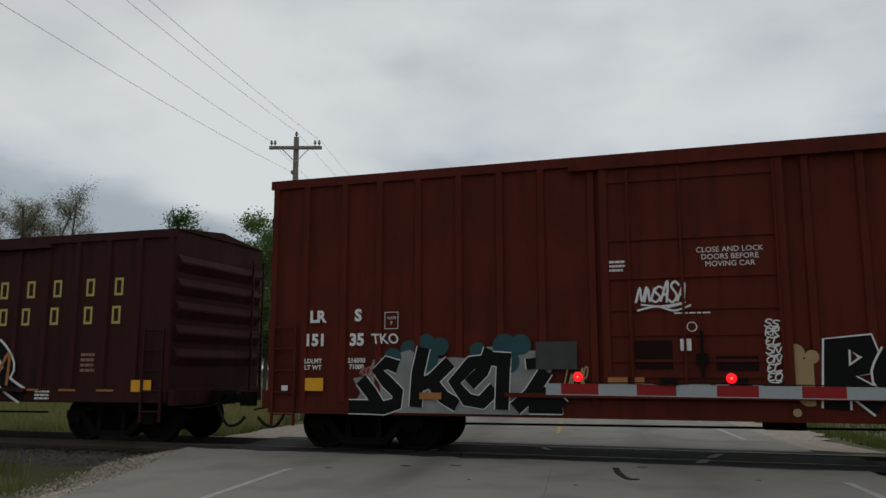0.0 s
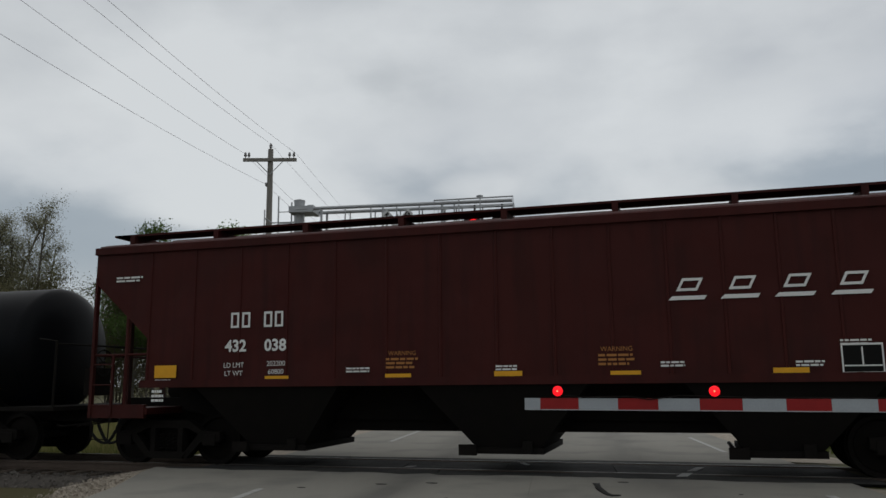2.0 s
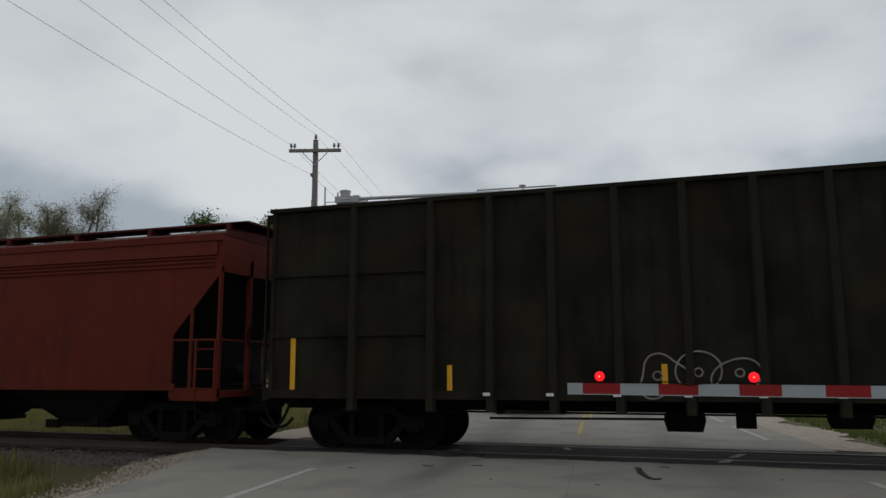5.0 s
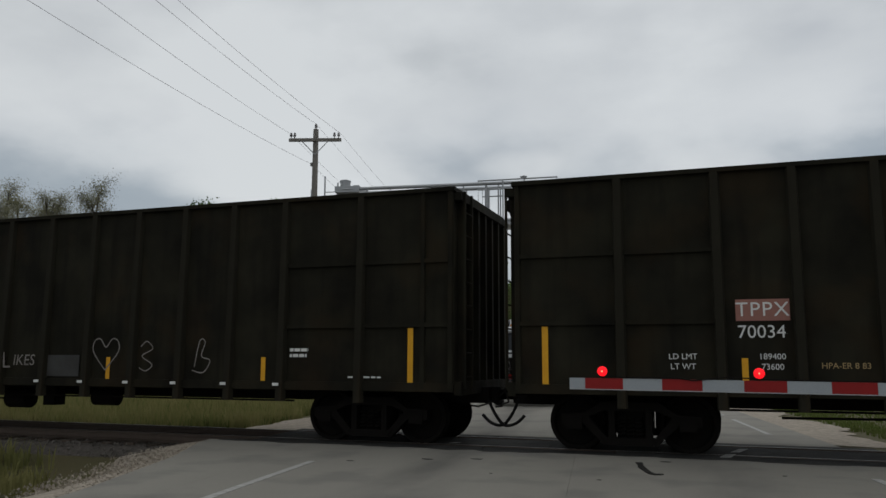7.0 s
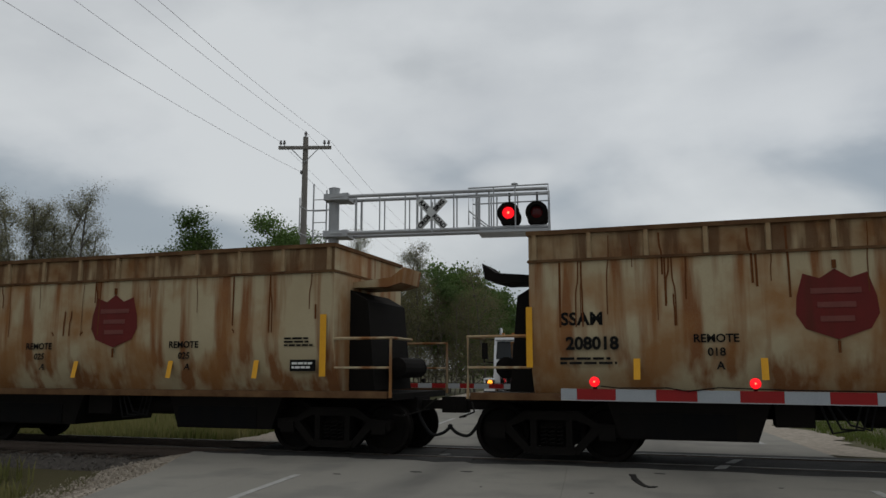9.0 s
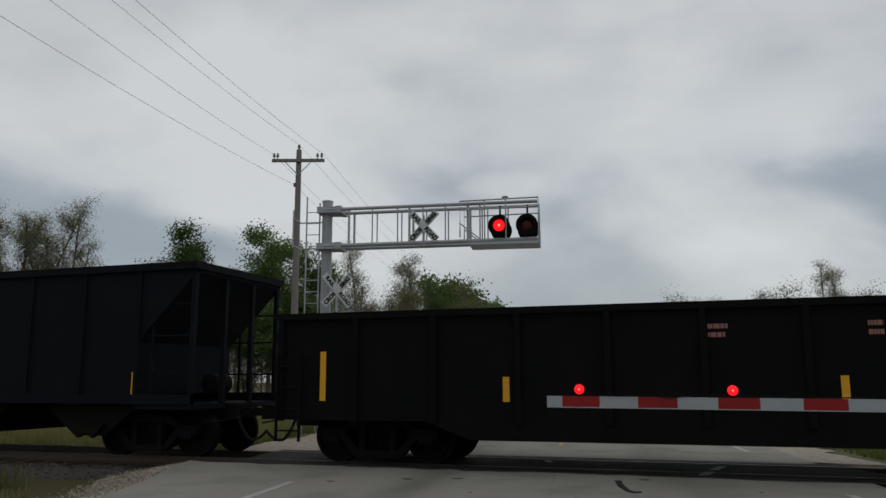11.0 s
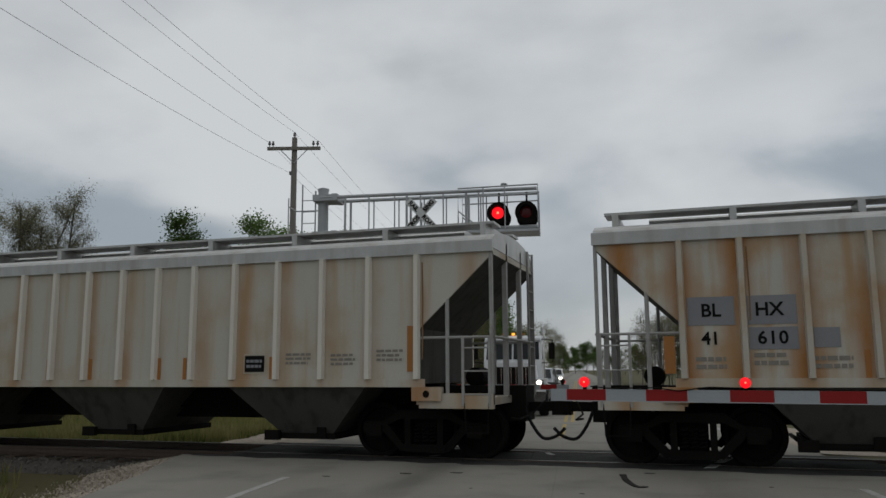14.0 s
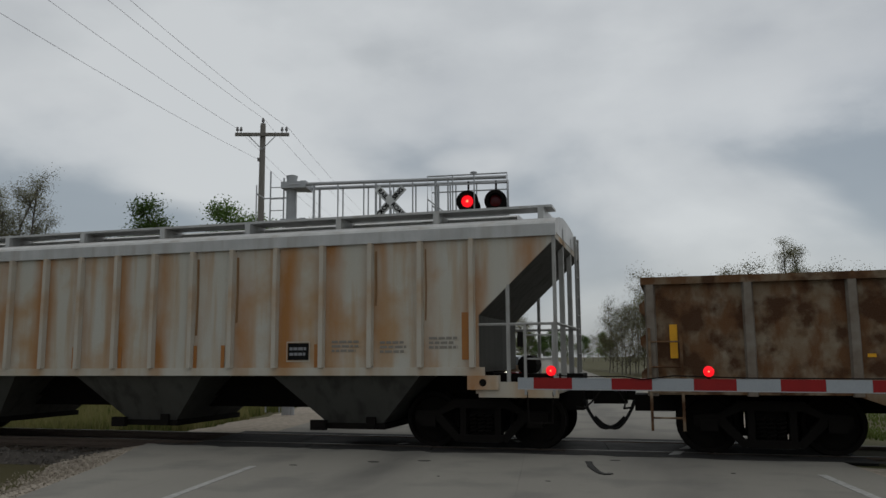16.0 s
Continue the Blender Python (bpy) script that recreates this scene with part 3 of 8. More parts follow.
flare = Shape().prism([(road_x(-5.69, 6.0), 6.0), (road_x(-5.69, NEAR_EDGE), NEAR_EDGE), (road_x(-7.3, NEAR_EDGE), NEAR_EDGE), (road_x(-7.15, 12.3), 12.3), (road_x(-6.5, 10.4), 10.4), (road_x(-5.9, 7.6), 7.6)][::-1], -0.2, -0.012, "z")
part("flare", flare, "concrete", road)


def paint(name, u, w, y0, y1, mat, label):
    ob = structure(name, strip(u - w / 2, u + w / 2, y0, y1, -0.002, step=1.5, thick=0.006), mat, label)
    return ob


for i, (y0, y1) in enumerate(((2.0, 4.2), (5.4, 11.5), (17.7, 22.0), (23.6, 30.0), (32, 44), (46, 60))):
    paint("edge_line_east", 3.38, 0.11, y0, y1, "road_white", "worn white edge line painted on concrete")
for i, (y0, y1) in enumerate(((3.0, 5.9), (7.3, 10.6), (19.5, 24.0), (26, 33), (35, 60))):
    paint("edge_line_west", -4.2, 0.11, y0, y1, "road_white", "worn white edge line painted on concrete")
for k in (-0.47, -0.27):
    for y0, y1 in ((2.0, 7.4), (23.5, 60.0), (62, 110)) + (((18.2, 22.5),) if k < -0.4 else ()):
        paint("centre_line", k, 0.10, y0, y1, "road_yellow", "worn yellow centre line painted on concrete")
for x, y, lean, w, n in ((-0.10, 13.45, 0.08, 0.10, 0.5), (0.05, 14.3, 0.16, 0.09, 0.62), (-2.72, 14.65, -0.5, 0.05, 0.34), (-4.7, 13.84, 0.3, 0.06, 0.16)):
    mark = Shape().prism([(x - w, y - n / 2), (x + w * 0.6, y - n / 2 + 0.04), (x + w + lean * n, y + n / 2), (x - w * 0.5 + lean * n, y + n / 2 - 0.05)], -0.002, 0.004, "z")
    structure("crossing_mark", mark, "road_white", "short worn white stripe on the crossing")


def build_tar():
    s = Shape()
    line = smooth_line([(-1.3, 12.12), (-1.25, 11.85), (-1.21, 11.6), (-1.13, 11.3), (-1.06, 11.08), (-0.97, 10.92), (-0.9, 11.0)], 5)
    left, right = [], []
    for i, p in enumerate(line):
        q = line[min(i + 1, len(line) - 1)] - line[max(i - 1, 0)]
        k = Vector((-q.y, q.x)).normalized() * (0.022 + 0.03 * math.sin(i * 1.7) ** 2)
        left.append((p.x + k.x, p.y + k.y))
        right.append((p.x - k.x, p.y - k.y))
    s.prism(left + right[::-1], -0.006, 0.004, "z")
    tagged(new("tar_patch", s.mesh("tar_patch", M["tar"])), "crooked black tar crack filler on the concrete", "tar patch")


build_tar()


def build_stains():
    """Ragged asphalt edge along the crossing and tar spots on the slabs."""
    rng = random.Random(12)
    x0, x1, n = -9.0, 3.4, 60
    near = [(x0 + (x1 - x0) * i / n, NEAR_EDGE - 0.05 - 0.34 * abs(noise.noise((i * 0.21, 3.0, 0.0))) - 0.12 * rng.random() ** 2) for i in range(n + 1)]
    s = Shape()
    for a, b in zip(near, near[1:]):
        s.prism([a, b, (b[0], NEAR_EDGE + 0.01), (a[0], NEAR_EDGE + 0.01)], -0.012, -0.002, "z")
    part("ragged_edge", s, "asphalt", road, "ragged dark asphalt edge beside the crossing")
    for x, y, r in ((-5.3, 10.86, 0.04), (-4.33, 11.45, 0.06), (-3.62, 11.72, 0.06), (-0.93, 12.38, 0.05), (-1.59, 10.22, 0.02), (0.6, 11.4, 0.02), (-3.0, 10.3, 0.015)):
        ring = [(x + 1.6 * r * rng.uniform(0.6, 1.15) * math.cos(a), y + r * rng.uniform(0.6, 1.15) * math.sin(a)) for a in [0.628 * k for k in range(10)]]
        part("tar_spot", Shape().prism(ring, -0.012, -0.003, "z"), "tar", road)


build_stains()

# crossing surface: asphalt aprons and panels between and beside the rails
crossing = structure("level_crossing_surface", Shape(), "asphalt", "dark worn asphalt and rubber panels between the rails")
G = 0.7175
for y0, y1, n in ((NEAR_EDGE, YC - G - 0.06, 5), (YC - G + 0.09, YC + G - 0.09, 6), (YC + G + 0.06, FAR_EDGE, 5)):
    for i in range(n):
        a, b = -6.4 + 11.0 * i / n, -6.4 + 11.0 * (i + 1) / n
        s = Shape().prism([(road_x(a, y0) + 0.01, y0), (road_x(b, y0) - 0.01, y0), (road_x(b, y1) - 0.01, y1), (road_x(a, y1) + 0.01, y1)], -0.14, -0.004 - 0.006 * ((i * 7) % 3), "z")
        part("panel", s, "asphalt", crossing)


def rail_shape():
    prof = [(-0.07, -0.17), (0.07, -0.17), (0.07, -0.155), (0.012, -0.13), (0.012, -0.045), (0.036, -0.035), (0.036, -0.005), (0.028, 0.0),
            (-0.028, 0.0), (-0.036, -0.005), (-0.036, -0.035), (-0.012, -0.045), (-0.012, -0.13), (-0.07, -0.155)]
    return Shape().prism(prof, -420, 420, "x")


track = thing("railway_track", pose(0, YC, 0), "single railway track on timber ties and grey ballast", "railway track")
for sgn in (-1, 1):
    r = part("rail", rail_shape(), "rail", track, "rusty steel rail with a polished head", m=pose(0, sgn * (G + 0.036), 0))
    part("rail_head", Shape().box(-420, 420, -0.024, 0.024, 0.0005, 0.003), "rail_top", r)
tie = Shape().box(-0.115, 0.115, -1.3, 1.3, -0.34, -0.165).mesh("tie", M["tie"])
for i in range(-110, 110):
    x = i * 0.53
    if abs(x + 2.3) > 5.6:
        part("tie", tie, None, track, m=pose(x + random.uniform(-0.03, 0.03), random.uniform(-0.03, 0.03), random.uniform(-0.01, 0.01), 0, 0, random.uniform(-1, 1)))


def build_ballast():
    s = Shape()
    for x0, x1 in ((-420, -8.1), (4.2, 420)):
        n = 60
        for i in range(n):
            a, b = x0 + (x1 - x0) * i / n, x0 + (x1 - x0) * (i + 1) / n
            s.prism([(YC - 2.6, -0.7), (YC + 2.6, -0.7), (YC + 1.55, -0.2), (YC - 1.55, -0.2)], a, b, "x")
    structure("ballast_bed", s, "ballast", "grey crushed stone ballast bed")
    rng = random.Random(5)
    st = Shape()
    for _ in range(9000):
        x = rng.uniform(-24, -8.2)
        d = rng.uniform(-3.4, 1.5)
        y = YC + d
        h = -0.2 - max(0, abs(d) - 1.55) * 0.45
        r = rng.uniform(0.018, 0.048)
        pts = [Vector((rng.uniform(-1, 1), rng.uniform(-1, 1), rng.uniform(-1, 1))).normalized() * r * rng.uniform(0.7, 1.2) for _ in range(4)]
        st.add([(x + p.x, y + p.y, h + 0.012 + p.z) for p in pts], [(0, 1, 2), (0, 3, 1), (1, 3, 2), (2, 3, 0)])
    tagged(new("ballast_stones", st.mesh("ballast_stones", M["stone"])), "loose grey ballast stones beside the track", "stones", kind="stuff")


build_ballast()


def west_edge(y):
    """Offset of the concrete's western edge from the road's centre line."""
    for (ya, ua), (yb, ub) in zip(((-20, -5.69), (6.0, -5.69), (7.6, -5.9), (10.4, -6.5), (12.3, -7.15), (13.25, -7.3)), ((6.0, -5.69), (7.6, -5.9), (10.4, -6.5), (12.3, -7.15), (13.25, -7.3), (999, -5.7))):
        if y <= yb:
            return ua + (ub - ua) * (y - ya) / (yb - ya) if yb < 900 else -5.65
    return -5.65


def build_shoulders():
    """Gravel verges with ragged outer edges, and stones on them."""
    rng = random.Random(11)
    for name, sgn, y0, y1, wide in (("gravel_shoulder_west_near", -1, -10, 13.0, 2.0), ("gravel_shoulder_west_far", -1, 15.4, 60, 5.0),
                                    ("gravel_shoulder_east_near", 1, -10, 12.6, 1.6), ("gravel_shoulder_east_far", 1, 16.2, 60, 1.8)):
        s, inner = Shape(), (-5.65 if sgn < 0 else 4.05)
        n = int((y1 - y0) / 0.35)
        ring = []
        for i in range(n + 1):
            y = y0 + (y1 - y0) * i / n
            w = wide * (0.75 + 0.35 * noise.noise((y * 0.35, sgn * 3.1, 2.0)) + 0.18 * noise.noise((y * 1.7, 4.0, sgn)))
            if "near" in name and sgn < 0:
                w *= 0.9 + 0.15 * smooth_step(8.5, 12.5, y)
            ring.append((y, w))
        for (ya, wa), (yb, wb) in zip(ring, ring[1:]):
            for k in range(4):
                f0, f1 = k / 4, (k + 1) / 4
                q = []
                for y, w, f in ((ya, wa, f0), (yb, wb, f0), (yb, wb, f1), (ya, wa, f1)):
                    x = road_x((west_edge(y) if sgn < 0 else inner) + sgn * w * f, y)
                    fall = f ** 4 if name.endswith("west_far") else f
                    q.append((x, y, -0.025 * (1 - fall) + (ground_z(x, y) + 0.014) * fall - 0.06 * f * (1 - f)))
                s.sheet(q)
        structure(name, s, "gravel", "tan gravel shoulder with a ragged edge")
    st = Shape()
    for _ in range(3800):
        y = rng.uniform(5.5, 12.8)
        x = road_x(west_edge(y) - 0.02 - abs(rng.gauss(0, 0.75)), y)
        r = rng.uniform(0.012, 0.035)
        z = max(ground_z(x, y), -0.04 - 0.16 * max(0.0, west_edge(y) - (x - SKEW * y))) + 0.012
        pts = [Vector((rng.uniform(-1, 1), rng.uniform(-1, 1), rng.uniform(-1, 1))).normalized() * r for _ in range(4)]
        st.add([(x + p.x, y + p.y, z + p.z) for p in pts], [(0, 1, 2), (0, 3, 1), (1, 3, 2), (2, 3, 0)])
    tagged(new("shoulder_stones", st.mesh("shoulder_stones", M["gravel"])), "loose tan gravel stones on the shoulder", "stones", kind="stuff")


build_shoulders()


def grass_patch(name, count, spots, height, mat, label, seed):
    """Blades of grass; spots is a function that gives an x and a y, or None."""
    rng = random.Random(seed)
    s = Shape()
    for _ in range(count):
        p = spots(rng)
        if not p:
            continue
        x, y = p
        z = ground_z(x, y) - 0.02
        h = height * rng.uniform(0.45, 1.15)
        a = rng.uniform(0, 6.28)
        w = 0.012 + 0.010 * rng.random() + 0.0004 * y
        bend = h * rng.uniform(0.05, 0.4)
        dx, dy = math.cos(a), math.sin(a)
        px, py = -dy * w, dx * w
        s.add([(x - px, y - py, z), (x + px, y + py, z), (x + dx * bend * 0.3 + px * 0.8, y + dy * bend * 0.3 + py * 0.8, z + h * 0.6),
               (x + dx * bend * 0.3 - px * 0.8, y + dy * bend * 0.3 - py * 0.8, z + h * 0.6), (x + dx * bend, y + dy * bend, z + h)], [(0, 1, 2, 3), (3, 2, 4)])
    tagged(new(name, s.mesh(name, M[mat])), label, "grass", kind="stuff")


def field_west(rng):
    y = 17.6 + 30 * rng.random() ** 1.4
    x = road_x(-9.9 - rng.random() ** 1.3 * 36, y)
    if noise.noise((x * 0.25, y * 0.25, 5)) < -0.28:
        return None
    return x, y


def near_west(rng):
    y = rng.uniform(6.5, 11.8)
    x = road_x(-6.6 - 7.5 * rng.random(), y)
    if noise.noise((x * 0.7, y * 0.7, 9)) < 0.0 or x - SKEW * y > west_edge(y) - 2.0:
        return None
    return x, y


def field_east(rng):
    y = 17.5 + 40 * rng.random() ** 1.3
    return road_x(5.6 + 22 * rng.random(), y), y


grass_patch("tall_grass_field", 46000, field_west, 0.62, "reed", "tall tan and green grass beyond the track", 3)
grass_patch("short_grass_field", 26000, field_west, 0.35, "grass", "green grass growing among the tall tan stalks", 4)
grass_patch("near_grass_tufts", 5000, near_west, 0.42, "reed", "dry tan grass tufts beside the ballast", 6)
grass_patch("verge_grass", 30000, field_east, 0.13, "grass", "short green verge grass beside the road", 8)


# ---------------------------------------------------------------- crossing gate, cantilever and poles
def signal_lamp(parent, x, y, z, lit, facing=-1, r=0.15, back=0.29):
    """A flashing lamp head: hood, backing disc, lens. facing: -1 towards the near side."""
    head = part("lamp_head", Shape().lathe([(0.0, back * 0.3), (0.0, back), (-0.02, back), (-0.02, r * 1.02), (0.16, r * 0.8), (0.2, r * 0.3)][::1], axis="y", n=28), "black", parent, "black round signal lamp with a backing disc", True,
                pose(x, y, z, 0, 0, 0 if facing < 0 else 180))
    part("lens", Shape().lathe([(-0.045, 0.001), (-0.04, r * 0.6), (-0.028, r * 0.98), (-0.02, r * 0.98)], axis="y", n=24), "lamp_red" if lit else "lamp_dark", head, "glowing red lens" if lit else "dark red lens", True)
    if lit:
        part("bulb_glow", Shape().lathe([(-0.052, 0.001), (-0.05, r * 0.2), (-0.046, r * 0.2)], axis="y", n=16), "lamp_core", head, "bright bulb behind the lens")
    hood = Shape()
    n = 16
    for k in range(n):
        a0, a1 = radians(-20 + 220 * k / n), radians(-20 + 220 * (k + 1) / n)
        q = []
        for a, yy in ((a0, -0.02), (a1, -0.02), (a1, -0.22), (a0, -0.22)):
            q.append((r * 1.08 * math.cos(a), yy, r * 1.08 * math.sin(a)))
        hood.sheet(q)
    hood_ob = part("hood", hood, "black", head)
    sol = hood_ob.modifiers.new("thickness", "SOLIDIFY")
    sol.thickness = 0.006
    return head


def gate_arm(name, m, length, first, lamps, reach, label):
    """A tapering striped arm along +x from its tip, with small red lamps on top."""
    g = thing(name, m, label, "crossing gate")
    x, k = 0.0, 0
    while x < length:
        w = first if k == 0 else 0.406
        h = 0.115
        d = 0.03 + 0.004 * x
        x1 = min(x + w, length)
        part("stripe", Shape().box(x, x1 - 0.002, -d / 2, d / 2, -h, 0), "gate_white" if k % 2 == 0 else "gate_red", g)
        x, k = x1, k + 1
    part("edge_channel", Shape().box(0, length, -0.02, 0.02, -0.124, -0.1155), "alu", g)
    for lx, lit in lamps:
        head = part("gate_lamp", Shape().lathe([(-0.03, 0.05), (0.0, 0.055), (0.05, 0.045), (0.06, 0.02)], axis="y", n=18).box(-0.02, 0.02, -0.015, 0.02, -0.09, -0.04), "black", g, "small round gate lamp", True, pose(lx, 0, 0.075))
        part("lens", Shape().lathe([(-0.06, 0.002), (-0.055, 0.03), (-0.035, 0.054), (-0.028, 0.054)], axis="y", n=18), "lamp_red" if lit else "lamp_dark", head, "glowing red lens" if lit else "dark red lens", True)
        if lit:
            part("bulb_glow", Shape().lathe([(-0.066, 0.002), (-0.064, 0.009), (-0.06, 0.009)], axis="y", n=10), "lamp_core", head)
    part("cable", Shape().tube([(lamps[0][0] + 0.06, -0.015, 0.03), (0.6, -0.02, 0.012), (1.1, -0.03, 0.02), (1.3, -0.03, -0.01), (1.6, -0.02, 0.03), (2.3, -0.02, 0.012), (reach, -0.02, 0.014)], 0.007), "black", g)
    return g


near_gate = gate_arm("crossing_gate_arm", pose(-1.68, 8.84, 1.265, 0, 0.4, 0), 8.2, 0.17, ((0.36, True), (1.94, True), (4.6, False)), 7.5, "red and white striped crossing gate arm with red lamps, lowered")
part("mast", Shape().lathe([(-1.35, 0.14), (-1.2, 0.14), (-1.2, 0.065), (2.6, 0.06), (2.65, 0.02)], (8.6, 0.25, 0), "z", 16), "alu", near_gate, "grey gate mast", True)
part("mechanism_box", Shape().box(8.1, 8.5, -0.05, 0.5, -0.5, 0.35), "alu", near_gate)


def build_cantilever():
    """Mast beside the far road with a walkway arm over the oncoming lane."""
    base = Vector((-10.5, 20.96, 0))
    tip = Vector((-4.35, 21.96, 0))
    ang = math.degrees(math.atan2(tip.y - base.y, tip.x - base.x))
    L = (tip - base).length
    c = thing("signal_cantilever", pose(base.x, base.y, -0.3, 0, 0, ang), "galvanised cantilever with flashing signal lamps over the road", "railway signal")
    zt = 6.55 + 0.3
    part("mast", Shape().lathe([(0, 0.3), (0.05, 0.3), (0.05, 0.17), (zt + 0.1, 0.15), (zt + 0.2, 0.17), (zt + 0.24, 0.05)], n=20), "alu", c, smooth=True)
    for k in range(8):
        part("anchor_bolt", Shape().lathe([(0.05, 0.03), (0.12, 0.03)], (0.24 * math.cos(k * 0.785), 0.24 * math.sin(k * 0.785), 0), n=6), "galv", c)
    top, bot = zt - 0.12, zt - 1.20
    for y in (-0.3, 0.3):
        for z in (top, bot):
            part("chord", Shape().tube([(0, y, z), (L, y, z + 0.03)], 0.052 if z == top else 0.058, 8), "alu", c, smooth=True)
        for x in (0.75, 1.45, 2.2, 2.55, 2.95, 3.6, 4.25, 4.6):
            part("brace", Shape().tube([(x, y, bot), (x, y, top)], 0.022 if x not in (0.75, 2.55, 4.25) else 0.038, 6), "alu", c)
    for z in (top, bot):
        part("clamp", Shape().box(-0.22, 0.5, -0.34, 0.34, z - 0.09, z + 0.09).box(0.35, 0.52, -0.37, 0.37, z - 0.1, z + 0.1), "alu", c)
    walkway = part("walkway", Shape().box(4.3, L + 0.05, -0.5, 0.45, bot - 0.12, bot - 0.05), "galv", c, "grating walkway")
    for y in (-0.5, 0.45):
        part("guard_rail", Shape().tube([(4.05, y, bot + 0.1), (4.05, y, top + 0.06), (L + 0.03, y, top + 0.10), (L + 0.03, y, bot - 0.1)], 0.024, 6), "alu", c)
        for x in (4.75, 5.35):
            part("guard_post", Shape().tube([(x, y, bot - 0.05), (x, y, top + 0.08)], 0.02, 6), "alu", c)
        part("guard_rail", Shape().tube([(4.05, y, bot + 0.5), (4.6, y, bot + 0.05)], 0.02, 6), "alu", c)
        part("guard_rail", Shape().tube([(4.05, y, top - 0.2), (L, y, top - 0.16)], 0.02, 6), "alu", c)
    for x, lit in ((5.15, True), (5.93, False)):
        signal_lamp(c, x, -0.42, zt - 0.78, lit, -1, 0.17, 0.31)
        signal_lamp(c, x, 0.42, zt - 0.78, False, 1, 0.17, 0.31)
        part("lamp_bracket", Shape().tube([(x, -0.4, zt - 0.78), (x, 0.4, zt - 0.78)], 0.03).tube([(x, 0, zt - 0.78), (x, 0, top)], 0.03), "black", c)
    part("bell", Shape().lathe([(0, 0.02), (0.02, 0.09), (0.06, 0.1), (0.09, 0.03)], (5.3, 0, top + 0.2), n=12), "alu", c)
    crossbuck(c, 2.98, -0.37, zt - 0.72, 0.56)
    # ladder beside the mast
    for x in (-0.62, -0.22):
        part("ladder_rail", Shape().tube([(x, -0.05, 0.3), (x, -0.05, zt + (0.35 if x < -0.4 else 0.15))], 0.025, 6), "alu", c)
    for k in range(19):
        part("rung", Shape().tube([(-0.62, -0.05, 0.6 + 0.34 * k), (-0.22, -0.05, 0.6 + 0.34 * k)], 0.014, 5), "alu", c)
    for k, z in enumerate((zt - 1.15, zt - 0.35)):
        part("landing_rail", Shape().tube([(-0.95, -0.3, z), (-0.95, 0.4, z), (-0.1, 0.4, z)], 0.022, 6), "alu", c)
    part("landing_post", Shape().tube([(-0.95, -0.3, zt - 1.2), (-0.95, -0.3, zt - 0.1)], 0.02, 6), "alu", c)
    # lamps and signs low on the mast
    signal_lamp(c, -0.98, -0.2, 3.28, False, -1, 0.16, 0.3)
    signal_lamp(c, -0.18, -0.3, 3.28, True, -1, 0.16, 0.3)
    part("lamp_crossarm", Shape().tube([(-1.0, -0.05, 3.28), (0.2, -0.05, 3.28)], 0.035), "black", c)
    crossbuck(c, 0.4, -0.2, 4.35, 0.6, 38)
    part("notice", Shape().box(-0.26, -0.1, -0.22, -0.2, 2.1, 2.35), "blue_sign", c, "small blue notice")
    part("cabinet", Shape().box(-0.75, -0.3, -0.25, 0.2, 0.7, 1.75), "galv", c, "grey signal cabinet")
    part("counterweight", Shape().box(0.1, 0.4, -0.3, -0.1, 0.9, 1.9), "black", c)
    return c


def crossbuck(parent, x, y, z, r, turn=0.0):
    b = part("crossbuck", Shape().box(-0.03, 0.03, 0.012, 0.05, -r, r * 0.6), "alu", parent, "white crossbuck sign with black letters", m=pose(x, y, z, 0, 0, turn))
    for k, a in enumerate((47, -47)):
        part("blade", Shape().box(-r, r, -0.006 - 0.012 * k, 0.0 - 0.012 * k, -0.105, 0.105), "sign_white", b, m=pose(0, 0, 0, 0, -a, 0))
    for a, words in ((47, ("RAIL", "ROAD")), (-47, ("CROS", "SING"))):
        for sgn, wd in zip((-1, 1), words):
            dx = sgn * r * 0.56
            up = a if a < 0 else a
            part("lettering", text_mesh(wd, 0.17, "black_letter", 0.008), None, b, m=pose(0, -0.022, 0, 0, -a * -1, 0) @ pose(dx, 0, 0, 90, 0, 0))
    return b


build_cantilever()
far_gate = gate_arm("far_crossing_gate_arm", pose(-3.2, 19.4, 1.12, 0, 0, 171), 7.2, 0.3, ((0.15, True), (1.95, True), (4.2, False)), 6.8, "red and white striped far crossing gate arm, lowered")


def build_pole():
    p = thing("utility_pole", pose(-18.05, 32.86, 0), "tall weathered timber utility pole with a crossarm and insulators", "utility pole")
    part("post", Shape().lathe([(-0.6, 0.19), (12.3, 0.125), (12.42, 0.12)], n=14), "pole_wood", p, smooth=True)
    arm = part("crossarm", Shape().box(-1.25, 1.25, -0.21, -0.10, 11.78, 11.93), "pole_wood", p, "horizontal timber crossarm", m=pose(0, 0, 0, 0, 0, 17.5))
    for x, z in ((-1.15, 11.93), (-0.98, 11.93), (1.12, 11.93), (0.92, 11.93)):
        part("insulator", Shape().lathe([(0, 0.02), (0.1, 0.02), (0.1, 0.06), (0.16, 0.075), (0.2, 0.05), (0.27, 0.05), (0.29, 0.02)], (x, -0.155, z), n=10), "insulator", arm)
    part("insulator", Shape().lathe([(12.42, 0.03), (12.5, 0.03), (12.5, 0.07), (12.62, 0.07), (12.7, 0.03)], n=10), "insulator", p)
    for sx in (-1, 1):
        part("arm_brace", Shape().tube([(sx * 0.62, -0.17, 11.78), (0, -0.14, 11.15)], 0.022, 5), "galv", arm)
    part("neutral_clevis", Shape().box(-0.2, -0.1, -0.1, 0.1, 10.62, 10.78), "insulator", p)
    return p


build_pole()


